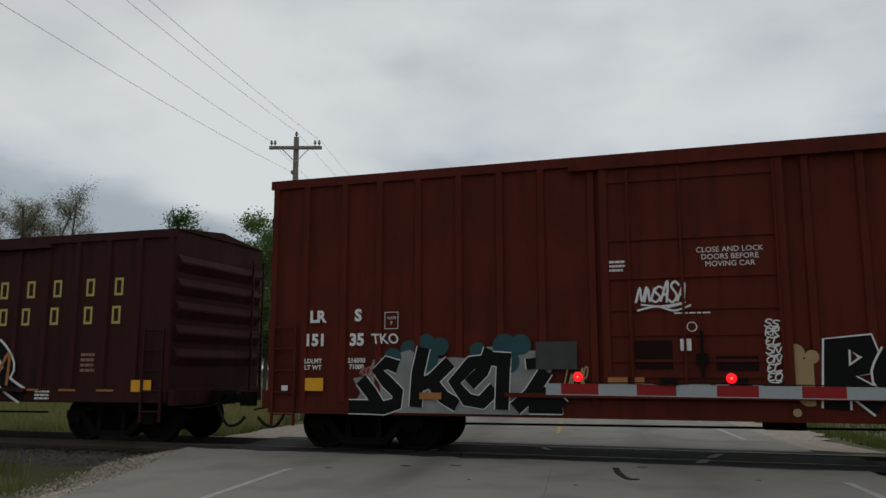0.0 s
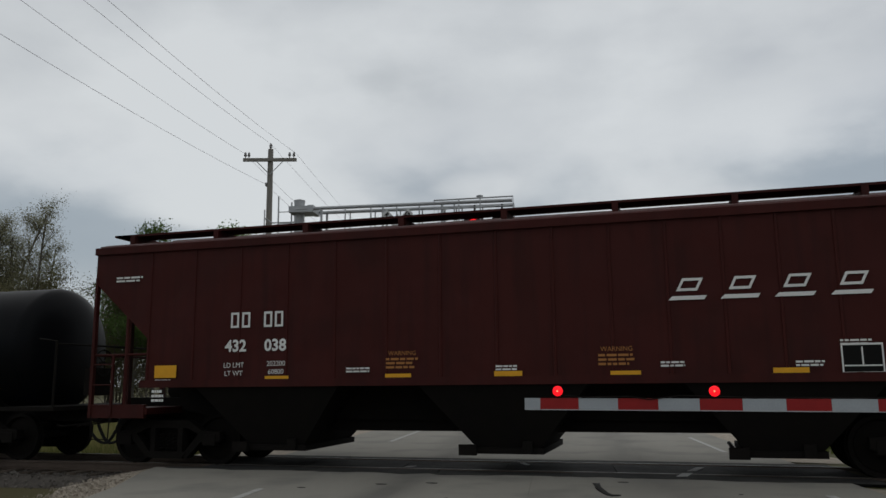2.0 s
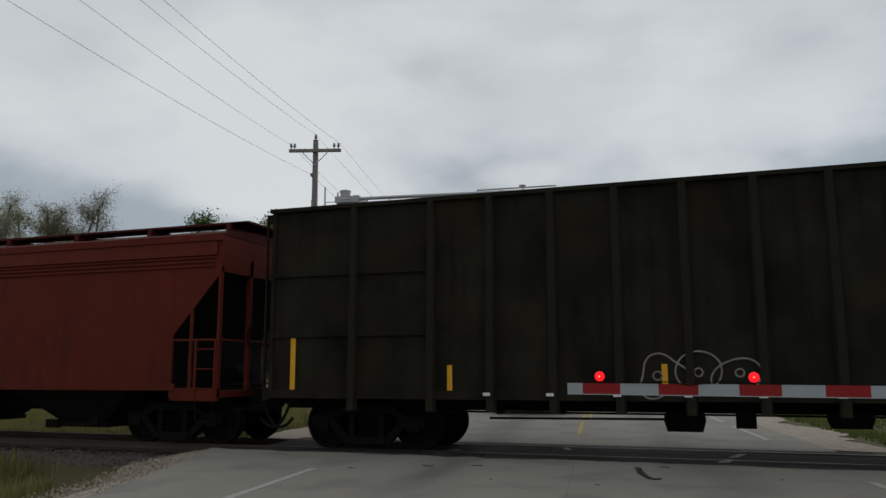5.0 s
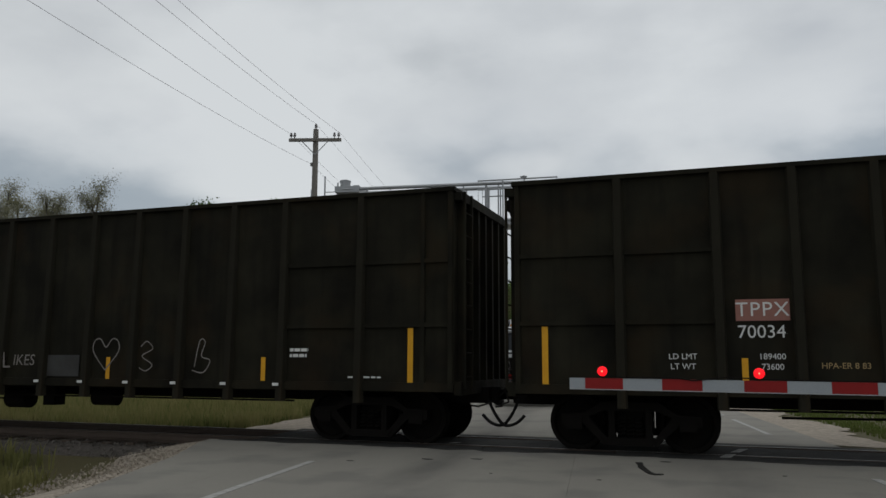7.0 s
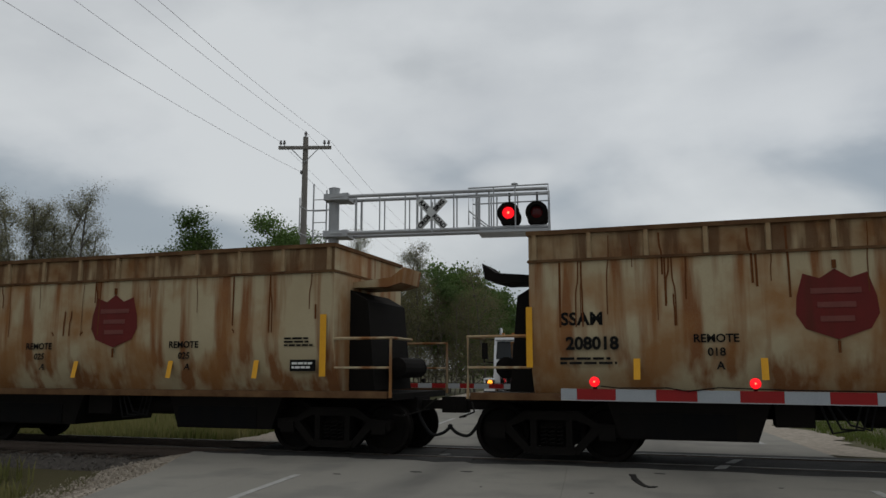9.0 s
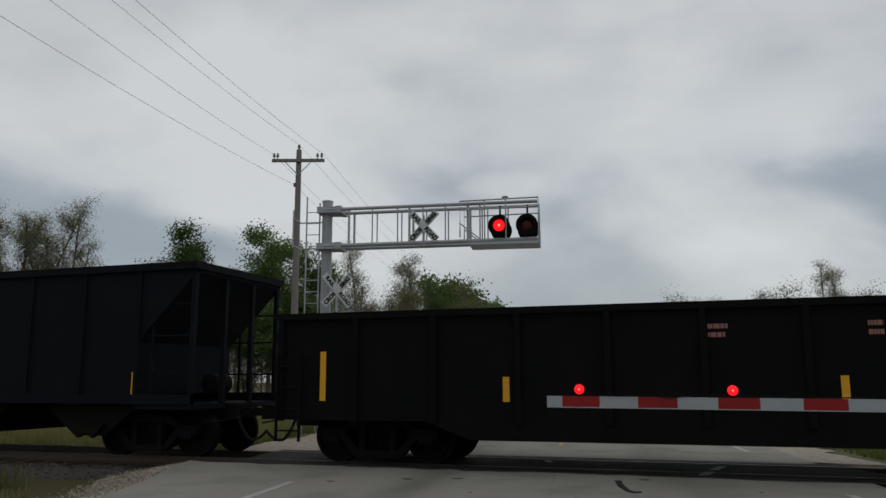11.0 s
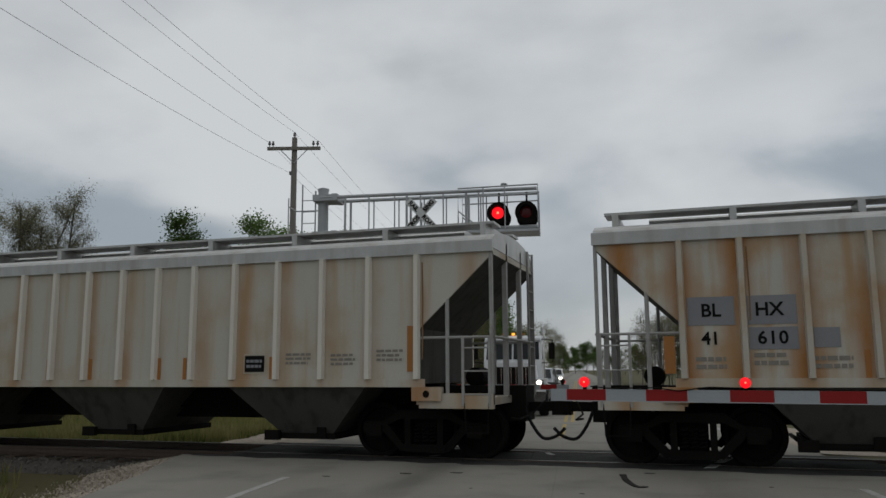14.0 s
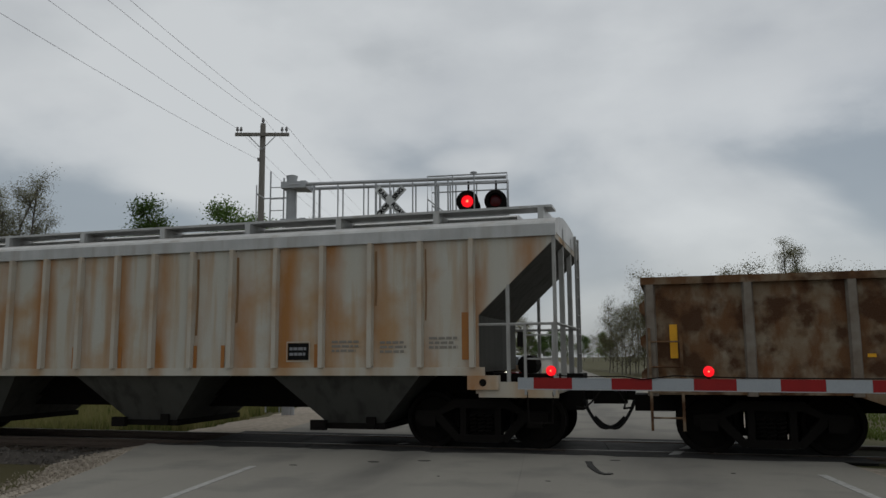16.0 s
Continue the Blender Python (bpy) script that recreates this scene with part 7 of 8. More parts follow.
# brown hopper
Y1 = -1.602
for i, (x, z) in enumerate(((3.0, 2.56), (3.22, 2.56), (3.65, 2.56), (3.86, 2.56))):
    glyph_block(h1, x, z, 0.19, 0.28, i, "white", Y1)
lettering(h1, "432", 3.03, 2.10, 0.28, y=Y1, bold=0.008)
lettering(h1, "038", 3.8, 2.10, 0.28, y=Y1, bold=0.008)
for k, (a, b) in enumerate((("LD LMT", "202200"), ("LT WT", "60800"))):
    lettering(h1, a, 3.0, 1.77 - 0.14 * k, 0.12, y=Y1)
    lettering(h1, b, 3.82, 1.79 - 0.14 * k, 0.12, y=Y1)
bars(h1, 0.78, 3.39, 0.62, 0.12, 2, y=Y1)
for x, z, w, h in ((1.62, 1.68, 0.45, 0.22), (3.84, 1.52, 0.45, 0.12), (6.05, 1.53, 0.45, 0.12), (7.89, 1.55, 0.45, 0.12), (9.7, 1.53, 0.45, 0.12), (12.02, 1.54, 0.48, 0.13), (13.65, 1.68, 0.48, 0.24)):
    plate(h1, x - w / 2, x + w / 2, z - h / 2, z + h / 2, "yellow", Y1)
for x in (6.12, 9.58):
    lettering(h1, "WARNING", x, 1.92, 0.10, "orange_faded", Y1)
    bars(h1, x, 1.76, 0.56, 0.2, 3, "orange_faded", Y1)
for x, z in ((5.34, 1.66), (7.9, 1.66), (10.43, 1.68), (12.9, 1.95), (1.62, 1.5), (12.3, 1.66)):
    bars(h1, x, z, 0.42, 0.1, 2, y=Y1)
bars(h1, 1.5, 1.25, 0.25, 0.24, 3, y=-1.63)
for i, x in enumerate((10.7, 11.45, 12.2, 12.95)):
    glyph_block(h1, x, 2.86, 0.36, 0.2, i, "white", Y1, 0.5)
    part("underline", Shape().sheet([(-0.3, 0, -0.03), (0.22, 0, -0.03), (0.26, 0, 0.03), (-0.24, 0, 0.03)]), "white", h1, m=pose(x - 0.02, Y1, 2.66))
fr = Shape()
ribbon(fr, [(-0.26, -0.2), (0.26, -0.2), (0.26, 0.2), (-0.26, 0.2)], 0.035, close=True)
ribbon(fr, [(0, -0.1), (0, 0.16)], 0.02)
ribbon(fr, [(-0.24, -0.1), (0.24, -0.1)], 0.02)
for car, x, z in ((h1, 12.96, 1.72), (h2, 12.82, 1.67)):
    plate(car, x - 0.25, x + 0.25, z - 0.19, z + 0.19, "black_letter", Y1 + 0.003, "stencil_panel", "black stencil panel in a white frame")
    part("stencil_frame", fr, "white", car, m=pose(x, Y1 - 0.006, z))
bars(h1, 13.63, 1.92, 0.4, 0.22, 3, y=Y1)

# dark red hopper
Y1 = -1.588
for i, (x, z) in enumerate(((2.33, 1.96), (2.6, 1.96), (3.22, 1.96), (3.45, 1.96))):
    glyph_block(h2, x, z, 0.21, 0.24, i, "white", Y1)
lettering(h2, "435", 2.44, 1.61, 0.27, y=Y1, bold=0.01, wide=1.15)
lettering(h2, "313", 3.32, 1.61, 0.27, y=Y1, bold=0.01, wide=1.15)
for k, (a, b) in enumerate((("LD LMT", "200400"), ("LT WT", "62600"))):
    lettering(h2, a, 2.42, 1.42 - 0.16 * k, 0.11, y=Y1)
    lettering(h2, b, 3.3, 1.42 - 0.16 * k, 0.11, y=Y1)
for x, z, w, h in ((1.42, 1.16, 0.45, 0.2), (4.15, 1.13, 0.45, 0.11), (6.65, 1.13, 0.45, 0.11), (8.9, 1.13, 0.4, 0.1), (11.04, 1.14, 0.45, 0.11), (13.75, 1.2, 0.48, 0.22)):
    plate(h2, x - w / 2, x + w / 2, z - h / 2, z + h / 2, "yellow", Y1 - 0.05)


def arc_tag(car, x, z, sx, sz, arcs, dashes, mat="chalk", y=-1.65, thick=0.022):
    """Round letters in thin spray lines: arcs of (x, z, width, height, from, to) and short dashes, drawn on a unit board."""
    s = Shape()
    for cx, cz, rx, rz, a0, a1 in arcs:
        n = max(6, int(abs(a1 - a0) / 14))
        turn = [radians(a0 + (a1 - a0) * k / n) for k in range(n + 1)]
        ribbon(s, [(sx * (cx + rx * math.cos(a)), sz * (cz + rz * math.sin(a))) for a in turn], thick)
    for x0, z0, x1, z1 in dashes:
        ribbon(s, [(sx * x0, sz * z0), (sx * x1, sz * z1)], thick * 1.3)
    part("graffiti_tag", s, mat, car, "thin grey outline graffiti in round letters", m=pose(x, y, z))


arc_tag(h2, 3.7, 1.08, 1.98, 0.85, [
    (0.10, 0.34, 0.093, 0.21, 200, 10), (0.245, 0.69, 0.071, 0.21, 210, -10), (0.38, 0.74, 0.085, 0.20, 205, -40), (0.56, 0.74, 0.081, 0.21, 215, -25),
    (0.70, 0.80, 0.060, 0.16, 195, -10), (0.84, 0.83, 0.060, 0.18, 230, -40), (0.295, 0.27, 0.093, 0.20, 85, -85), (0.51, 0.30, 0.11, 0.23, 95, -200),
    (0.66, 0.50, 0.093, 0.18, 135, -165), (0.755, 0.27, 0.093, 0.26, 90, -185), (0.89, 0.52, 0.093, 0.18, 65, -110), (0.59, 0.13, 0.076, 0.12, 0, -165)],
    [(0.10, 0.40, 0.10, 0.50), (0.40, 0.72, 0.40, 0.82), (0.37, 0.52, 0.46, 0.55), (0.98, 0.74, 0.985, 0.80), (0.55, 0.56, 0.58, 0.70), (0.80, 0.55, 0.92, 0.66)])
tag(h2, 7.04, 1.66, 1.2, 0.26, 52, "chalk", y=-1.65, loops=6, thick=0.024)
arc_tag(h2, 8.95, 1.18, 1.97, 0.76, [
    (0.163, 0.65, 0.075, 0.22, 195, -15), (0.313, 0.75, 0.075, 0.21, 0, 360), (0.463, 0.79, 0.075, 0.19, 215, -25), (0.608, 0.82, 0.057, 0.18, 200, -15),
    (0.748, 0.82, 0.071, 0.19, 235, -20), (0.184, 0.30, 0.10, 0.21, 80, 235), (0.34, 0.26, 0.054, 0.19, 125, -45), (0.442, 0.26, 0.109, 0.30, 90, -50),
    (0.578, 0.49, 0.10, 0.25, 110, -225), (0.707, 0.30, 0.088, 0.30, 90, -50), (0.81, 0.37, 0.061, 0.16, 120, -60), (0.91, 0.30, 0.084, 0.32, 90, -50)],
    [(0.29, 0.66, 0.29, 0.86), (0.34, 0.66, 0.34, 0.86), (0.03, 0.46, 0.07, 0.52), (0.11, 0.50, 0.21, 0.53), (0.31, 0.20, 0.31, 0.46), (0.84, 0.64, 0.89, 0.66)])
tag(h2, 11.7, 1.55, 0.35, 0.25, 54, "pink_patch", y=-1.65, loops=3)
bubble_tag(h2, 14.75, 3.4, 0.85, 0.34, 3, 55, y=-1.61)
for x, z in ((1.55, 1.62), (7.6, 1.35), (8.8, 1.28), (6.6, 1.28), (13.75, 1.58), (12.8, 1.38), (12.8, 1.25)):
    bars(h2, x, z, 0.4, 0.14, 2, y=Y1, mat="pink_patch")
emb = Shape()
blob(emb, 0, 0, 0.33, 0.0, 28)
e = part("round_emblem", emb, "tan_pale", h2, "round cream railway emblem with a cross", m=pose(12.93, Y1, 3.31))
inner = Shape()
blob(inner, 0, 0, 0.20, -0.004, 24)
part("emblem_field", inner, "hopper_red", e)
cross = Shape()
for a, b, c, d in ((-0.2, 0.2, -0.06, 0.06), (-0.06, 0.06, -0.2, 0.2)):
    cross.sheet([(a, 0, c), (b, 0, c), (b, 0, d), (a, 0, d)])
part("emblem_cross", cross, "tan_pale", e, m=pose(0, -0.008, 0))
mark = Shape()
for k in range(22):
    a = 2 * math.pi * k / 22
    if abs(math.sin(a)) > 0.25:
        mark.sheet([(0.265 * math.cos(a) + 0.03 * math.cos(b2), -0.006, 0.265 * math.sin(a) + 0.03 * math.sin(b2)) for b2 in (a, a + 2.1, a + 4.2)])
part("emblem_marks", mark, "black_letter", e)

# bright red hopper with silver letters
for z in (3.42, 3.50, 3.58):
    part("side_band", Shape().box(0.15, 15.85, -1.61, -1.58, z - 0.018, z + 0.018), "bright_red", h3)
part("eave_slope", Shape().prism([(-1.63, 3.62), (-1.58, 3.62), (-1.58, 3.95), (-1.60, 3.95)], 0.1, 15.9, "x"), "bright_red", h3)
lettering(h3, "314", 1.72, 2.33, 0.29, y=Y1, bold=0.006)
lettering(h3, "LD LMT", 1.68, 1.71, 0.12, y=Y1)
lettering(h3, "LT WT", 1.66, 1.57, 0.12, y=Y1)
bars(h3, 1.7, 2.72, 0.5, 0.08, 1, "pink_patch", Y1)


def flat_shape(car, name, mat, pts, y, label=""):
    part(name, Shape().sheet([(a, 0, b) for a, b in pts]), mat, car, label, m=pose(0, y, 0))


flat_shape(h3, "graffiti_edge", "green_spray", [(1.88, 2.62), (2.08, 2.62), (2.4, 1.26), (2.24, 1.26)], -1.586)
flat_shape(h3, "graffiti_shadow", "black_letter", [(1.98, 2.72), (2.25, 2.66), (2.52, 1.26), (2.3, 1.26)], -1.588)
flat_shape(h3, "graffiti_block", "silver_spray", [(2.25, 2.5), (3.18, 2.5), (3.3, 1.6), (3.6, 1.3), (2.48, 1.26)], -1.592, "silver spray-painted block letter")
for pts in ([(3.2, 2.3), (3.6, 2.38), (4.6, 2.24), (5.2, 2.12), (5.4, 2.36), (6.2, 2.2), (6.3, 2.05), (6.8, 2.0), (6.95, 1.8), (7.3, 1.8), (8.0, 1.5)],):
    part("graffiti_edge", ribbon(Shape(), pts, 0.09), "green_spray", h3, m=pose(0, -1.588, 0))
    part("graffiti_shadow", ribbon(Shape(), [(a, b - 0.09) for a, b in pts], 0.11), "black_letter", h3, m=pose(0, -1.59, 0))
for k, pts in enumerate(([(3.35, 1.95), (3.5, 2.2), (3.75, 2.15), (3.85, 1.26), (3.3, 1.26)], [(3.95, 2.24), (4.9, 2.05), (5.0, 1.85), (4.8, 1.6), (5.1, 1.26), (4.0, 1.26)], [(5.2, 1.95), (5.45, 2.1), (5.8, 2.0), (5.85, 1.6), (5.6, 1.28), (5.1, 1.3)], [(5.5, 2.24), (6.2, 2.1), (6.3, 1.85), (6.7, 1.85), (6.4, 1.6), (6.9, 1.28), (5.95, 1.28)], [(6.75, 1.75), (7.3, 1.68), (7.8, 1.3), (7.0, 1.28)])):
    flat_shape(h3, "graffiti_shadow", "black_letter", [(a + 0.05, b + 0.02) for a, b in pts], -1.594 - 0.004 * k)
    flat_shape(h3, "graffiti_block", "silver_spray", [(a, b) for a, b in pts], -1.596 - 0.004 * k, "silver spray-painted block letter")
for cx, cz in ((3.55, 1.75), (4.5, 1.75), (5.5, 1.7)):
    flat_shape(h3, "graffiti_hole", "black_letter", [(cx + 0.12 * math.cos(a), cz + 0.09 * math.sin(a)) for a in [0.628 * k for k in range(10)]], -1.625)
plate(h3, -0.05, 0.36, 1.02, 1.2, "yellow", -1.61)
plate(h3, 0.42, 0.58, 1.06, 1.14, "tan_spray", -1.61, "mark")
bars(h3, 1.05, 1.08, 0.3, 0.05, 1, y=-1.64)

# woodchip cars
yw = -1.575
plate(ta, 14.02, 14.52, 1.32, 1.6, "pink_patch", yw, "patch", "faded pink painted-out patch")
bars(ta, 14.27, 1.46, 0.4, 0.2, 2, "white", yw - 0.006)
plate(ta, 15.95, 16.2, 1.44, 1.56, "white", yw, "mark")
plate(ta, 14.6, 15.2, 0.98, 1.08, "pink_patch", -1.625, "patch")
bubble_tag(ta, 7.5, 1.35, 1.6, 0.7, 3, 61, "chalk", -1.66, 0.026)
lettering(t74, "L", 7.72, 1.42, 0.46, "chalk", -1.65, slant=-0.1)
lettering(t74, "IKES", 8.18, 1.43, 0.31, "chalk", -1.65, slant=0.1)
plate(t74, 8.73, 9.54, 1.12, 1.54, "bare_steel", yw - 0.002, "patch", "smeared blue-grey paint patch")
plate(t74, 6.6, 7.1, 1.05, 1.45, "bare_steel", yw - 0.002, "patch", "smeared blue-grey paint patch")
heart = [(0, -0.3), (-0.3, 0.05), (-0.28, 0.26), (-0.14, 0.3), (0, 0.14), (0.14, 0.3), (0.28, 0.26), (0.3, 0.05), (0, -0.3)]
part("graffiti_heart", ribbon(Shape(), smooth_line(heart, 5), 0.024), "chalk", t74, "white chalk heart", m=pose(10.25, -1.65, 1.55))
part("graffiti_tag", ribbon(Shape(), smooth_line([(-0.14, 0.2), (0, 0.3), (0.14, 0.16), (-0.1, 0.02), (0.14, -0.14), (0, -0.26), (-0.16, -0.2)], 5), 0.022), "chalk", t74, m=pose(11.22, -1.65, 1.5))
part("graffiti_tag", ribbon(Shape(), smooth_line([(-0.1, -0.2), (0.0, 0.28), (0.12, 0.26), (0.05, 0.0), (0.24, -0.08), (0.1, -0.3), (-0.15, -0.26)], 5), 0.022), "chalk", t74, m=pose(12.42, -1.65, 1.52))
fr2 = Shape()
ribbon(fr2, [(-0.2, -0.24), (0.2, -0.24), (0.2, 0.24), (-0.2, 0.24)], 0.025, close=True)
ribbon(fr2, [(-0.2, 0.1), (0.2, 0.1)], 0.08)
part("stencil_frame", fr2, "white", t70, "white stencil frame", m=pose(13.58, yw, 1.65))
bars(t70, 13.58, 1.58, 0.3, 0.2, 3, "patch_grey", yw - 0.004)
plate(t70, 14.6, 14.95, 1.42, 1.58, "pink_patch", yw, "patch")
tag(t70, 16.3, 1.55, 0.4, 0.4, 71, y=-1.66, loops=3)
bars(t70, 7.96, 1.12, 0.5, 0.06, 1, y=yw)

# black gondola: faded marks along the top
for x, w in ((9.65, 0.2), (10.6, 0.5), (11.42, 0.3), (11.8, 0.3), (12.4, 0.15), (16.47, 0.3), (7.5, 0.3)):
    bars(gon, x, 2.18, w, 0.26, 2, "pink_patch", -1.556)
part("stencil_frame", fr2, "pink_patch", gon, m=pose(15.6, -1.556, 1.6))

# grey grain hoppers
for car, num in zip(B, ("620", "630", "610", "624")):
    y = -1.588
    for a, b in ((1.36, 2.02), (2.2, 2.86)):
        plate(car, a, b, 2.10, 2.52, "patch_grey", y + 0.003, "patch", "blue-grey painted number patch")
    plate(car, 2.2, 2.86, 1.74, 2.06, "patch_grey", y + 0.003, "patch")
    plate(car, 3.06, 3.4, 1.76, 2.04, "patch_grey", y + 0.003, "patch")
    lettering(car, "BL", 1.69, 2.31, 0.27, "black_letter", y - 0.004, 0.006)
    lettering(car, "HX", 2.49, 2.31, 0.27, "black_letter", y - 0.004, 0.006)
    lettering(car, "41", 1.67, 1.90, 0.26, "faint_letter" if num in ("620", "630") else "black_letter", y - 0.004, 0.006)
    lettering(car, num, 2.52, 1.90, 0.26, "faint_number" if num == "620" else "black_letter", y - 0.004, 0.006, wide=1.1)
    for x, z in ((1.7, 1.55), (2.5, 1.6), (3.3, 1.55), (11.6, 1.68), (12.46, 1.66), (13.3, 1.72)):
        bars(car, x, z, 0.5, 0.22, 2 if x < 4 else 3, "faint_letter", y)
    plate(car, 10.55, 10.93, 1.46, 1.74, "black_letter", y, "stencil_panel", "small black stencil panel")
    bars(car, 10.74, 1.6, 0.32, 0.18, 2, "patch_grey", y - 0.006)
    plate(car, 1.0, 1.16, 1.4, 1.95, "orange_faded", y)
    plate(car, 13.6, 13.72, 1.45, 2.2, "orange_faded", y)
    for x in (3.72, 6.2, 7.2, 8.75, 9.3, 11.07):
        plate(car, x - 0.036, x + 0.036, 1.33, 1.72, "orange_faded", y)
    for x in (0.95, 13.7):
        part("jacking_bracket", Shape().box(x, x + 0.5, -1.66, -1.5, 0.98, 1.2), "grain_rusty", car)
    part("rope_ring", Shape().lathe([(-1.67, 0.04), (-1.66, 0.06)], (1.2, 0, 1.09), "y", 12), "black", car)
    part("rope_ring", Shape().lathe([(-1.67, 0.04), (-1.66, 0.06)], (13.95, 0, 1.09), "y", 12), "black", car)
    rng = random.Random(num)
    for k in range(2 if car in B[:2] else 6):
        x = rng.choice(GRAIN_POSTS)
        part("rust_run", ribbon(Shape(), [(x + 0.09, 3.25), (x + 0.1, 2.6), (x + 0.09, 3.25 - rng.uniform(0.5, 1.8))], rng.uniform(0.015, 0.05)), "orange_rust", car, m=pose(0, y + 0.001, 0))
for car in B:
    part("stencil_frame", ribbon(Shape(), [(-0.21, -0.16), (0.21, -0.16), (0.21, 0.16), (-0.21, 0.16)], 0.02, close=True), "tan_pale", car, m=pose(10.74, -1.592, 1.6))
flat_shape(B[0], "stain", "rust", [(9.97 + 0.30 * math.cos(a) * (1 + 0.15 * math.sin(3 * a)), 3.18 + 0.06 * math.sin(a) - 0.03 * math.cos(a)) for a in [0.3142 * k for k in range(20)]], -1.59, "brown rusty smear")
tag(B[0], 1.75, 1.6, 0.4, 0.15, 91, "orange_faded", -1.592, 3, 0.015)

# brake step at the rear of the dark red hopper
part("roof_step", Shape().box(15.3, 15.95, -0.9, -0.2, 4.06, 4.1).tube([(15.48, -0.85, 3.75), (15.9, -0.85, 4.05)], 0.02, 5).tube([(15.48, -0.25, 3.75), (15.9, -0.25, 4.05)], 0.02, 5), "black", h2)


# ---------------------------------------------------------------- trees
def tree_parts(seed, h, spread, levels, leaf_count, leaf_size, trunk_r, first=0.25, upward=0.55, scatter=0.45):
    """Trunk and limbs as tapered tubes, and a crown of small leaf blades round the twigs."""
    rng = random.Random(seed)
    wood, tips = Shape(), []

    def grow(p, d, length, r, lev):
        pts, n = [p], 4
        q, dd = p.copy(), d.copy()
        for i in range(n):
            dd = (dd + Vector((rng.uniform(-1, 1), rng.uniform(-1, 1), rng.uniform(-0.3, 0.7))) * 0.13).normalized()
            q = q + dd * length / n
            pts.append(q.copy())
        wood.tube(pts, r, 5 if lev < 2 else 3, r * 0.45)
        if lev >= levels:
            tips.append((pts[2], pts[-1]))
            return
        kids = (15, 6, 4)[lev] if levels > 2 else (17, 7)[lev]
        for k in range(kids):
            t = first + (1 - first) * (k + rng.random() * 0.6) / kids if lev == 0 else 0.3 + 0.7 * (k + rng.random()) / kids
            j = min(int(t * n), n - 1)
            base = pts[j].lerp(pts[j + 1], t * n - j)
            a = rng.uniform(0, 6.283)
            side = Vector((math.cos(a), math.sin(a), rng.uniform(0.2, 1.0) * upward * 1.4)).normalized()
            nd = (dd * 0.35 + side).normalized()
            nl = (h * spread * (1.15 - 0.75 * t) if lev == 0 else length * 0.55) * rng.uniform(0.7, 1.2)
            grow(base, nd, nl, max(r * 0.42 * (1.1 - 0.5 * t), 0.012), lev + 1)

    grow(Vector((0, 0, -0.3)), Vector((0, 0, 1)), h * 0.94, trunk_r, 0)
    crown = Shape()
    for _ in range(leaf_count):
        a, b = rng.choice(tips)
        c = a.lerp(b, rng.uniform(0.1, 1.15)) + Vector((rng.gauss(0, 1), rng.gauss(0, 1), rng.gauss(0, 0.8))) * scatter
        u = Vector((rng.uniform(-1, 1), rng.uniform(-1, 1), rng.uniform(-1, 1))).normalized()
        v = u.orthogonal().normalized()
        s = leaf_size * rng.uniform(0.5, 1.2)
        crown.sheet([c - u * s * 0.5, c + v * s * 0.32, c + u * s * 0.5, c - v * s * 0.32])
    return wood, crown


KINDS = {
    "bare": (M["bark"], M["leaf_pale"], "tall nearly bare tree with sparse pale spring leaves"),
    "green": (M["bark"], M["leaf_green"], "tree in fresh green leaf with an open crown"),
    "thicket": (M["bark"], M["leaf_olive"], "slender woodland tree with fine olive buds"),
    "bush": (M["bark"], M["leaf_green"], "rounded leafy green shrub tree"),
}
TREES = []
for kind, seed, h, spread, levels, leaves, size, r in (
        ("bare", 1, 15, 0.165, 3, 9000, 0.11, 0.13), ("bare", 2, 14, 0.15, 3, 8000, 0.11, 0.11), ("green", 3, 13, 0.27, 3, 19000, 0.19, 0.15), ("green", 4, 12, 0.30, 3, 19000, 0.18, 0.15),
        ("thicket", 5, 9, 0.20, 2, 4200, 0.105, 0.06), ("thicket", 6, 10, 0.19, 2, 4000, 0.105, 0.07), ("thicket", 7, 8, 0.28, 2, 5500, 0.12, 0.06), ("bush", 8, 8, 0.34, 3, 8000, 0.24, 0.10)):
    wood, crown = tree_parts(seed, h, spread, levels, leaves, size, r, 0.1 if kind in ("thicket", "bush") else 0.22, upward=0.85 if kind == "bare" else 0.55, scatter=0.34 if kind == "bare" else 0.4)
    mw, ml, label = KINDS[kind]
    TREES.append((kind, h, wood.mesh("trunk", mw, True), crown.mesh("crown", ml), label))


def plant(variant, az, dist, height, turn=0.0):
    """A tree at a bearing (degrees left of the road's far end) and distance, grown to that height."""
    kind, h, wood, crown, label = TREES[variant]
    x, y = -dist * math.sin(radians(az)), dist * math.cos(radians(az))
    k = height / h
    t = new("tree")
    t.matrix_basis = pose(x, y, ground_z(x, y), 0, 0, turn) @ Matrix.Diagonal((k, k, k, 1))
    tagged(t, label, "tree", kind + " trees")
    part("trunk", wood, None, t)
    part("crown", crown, None, t)


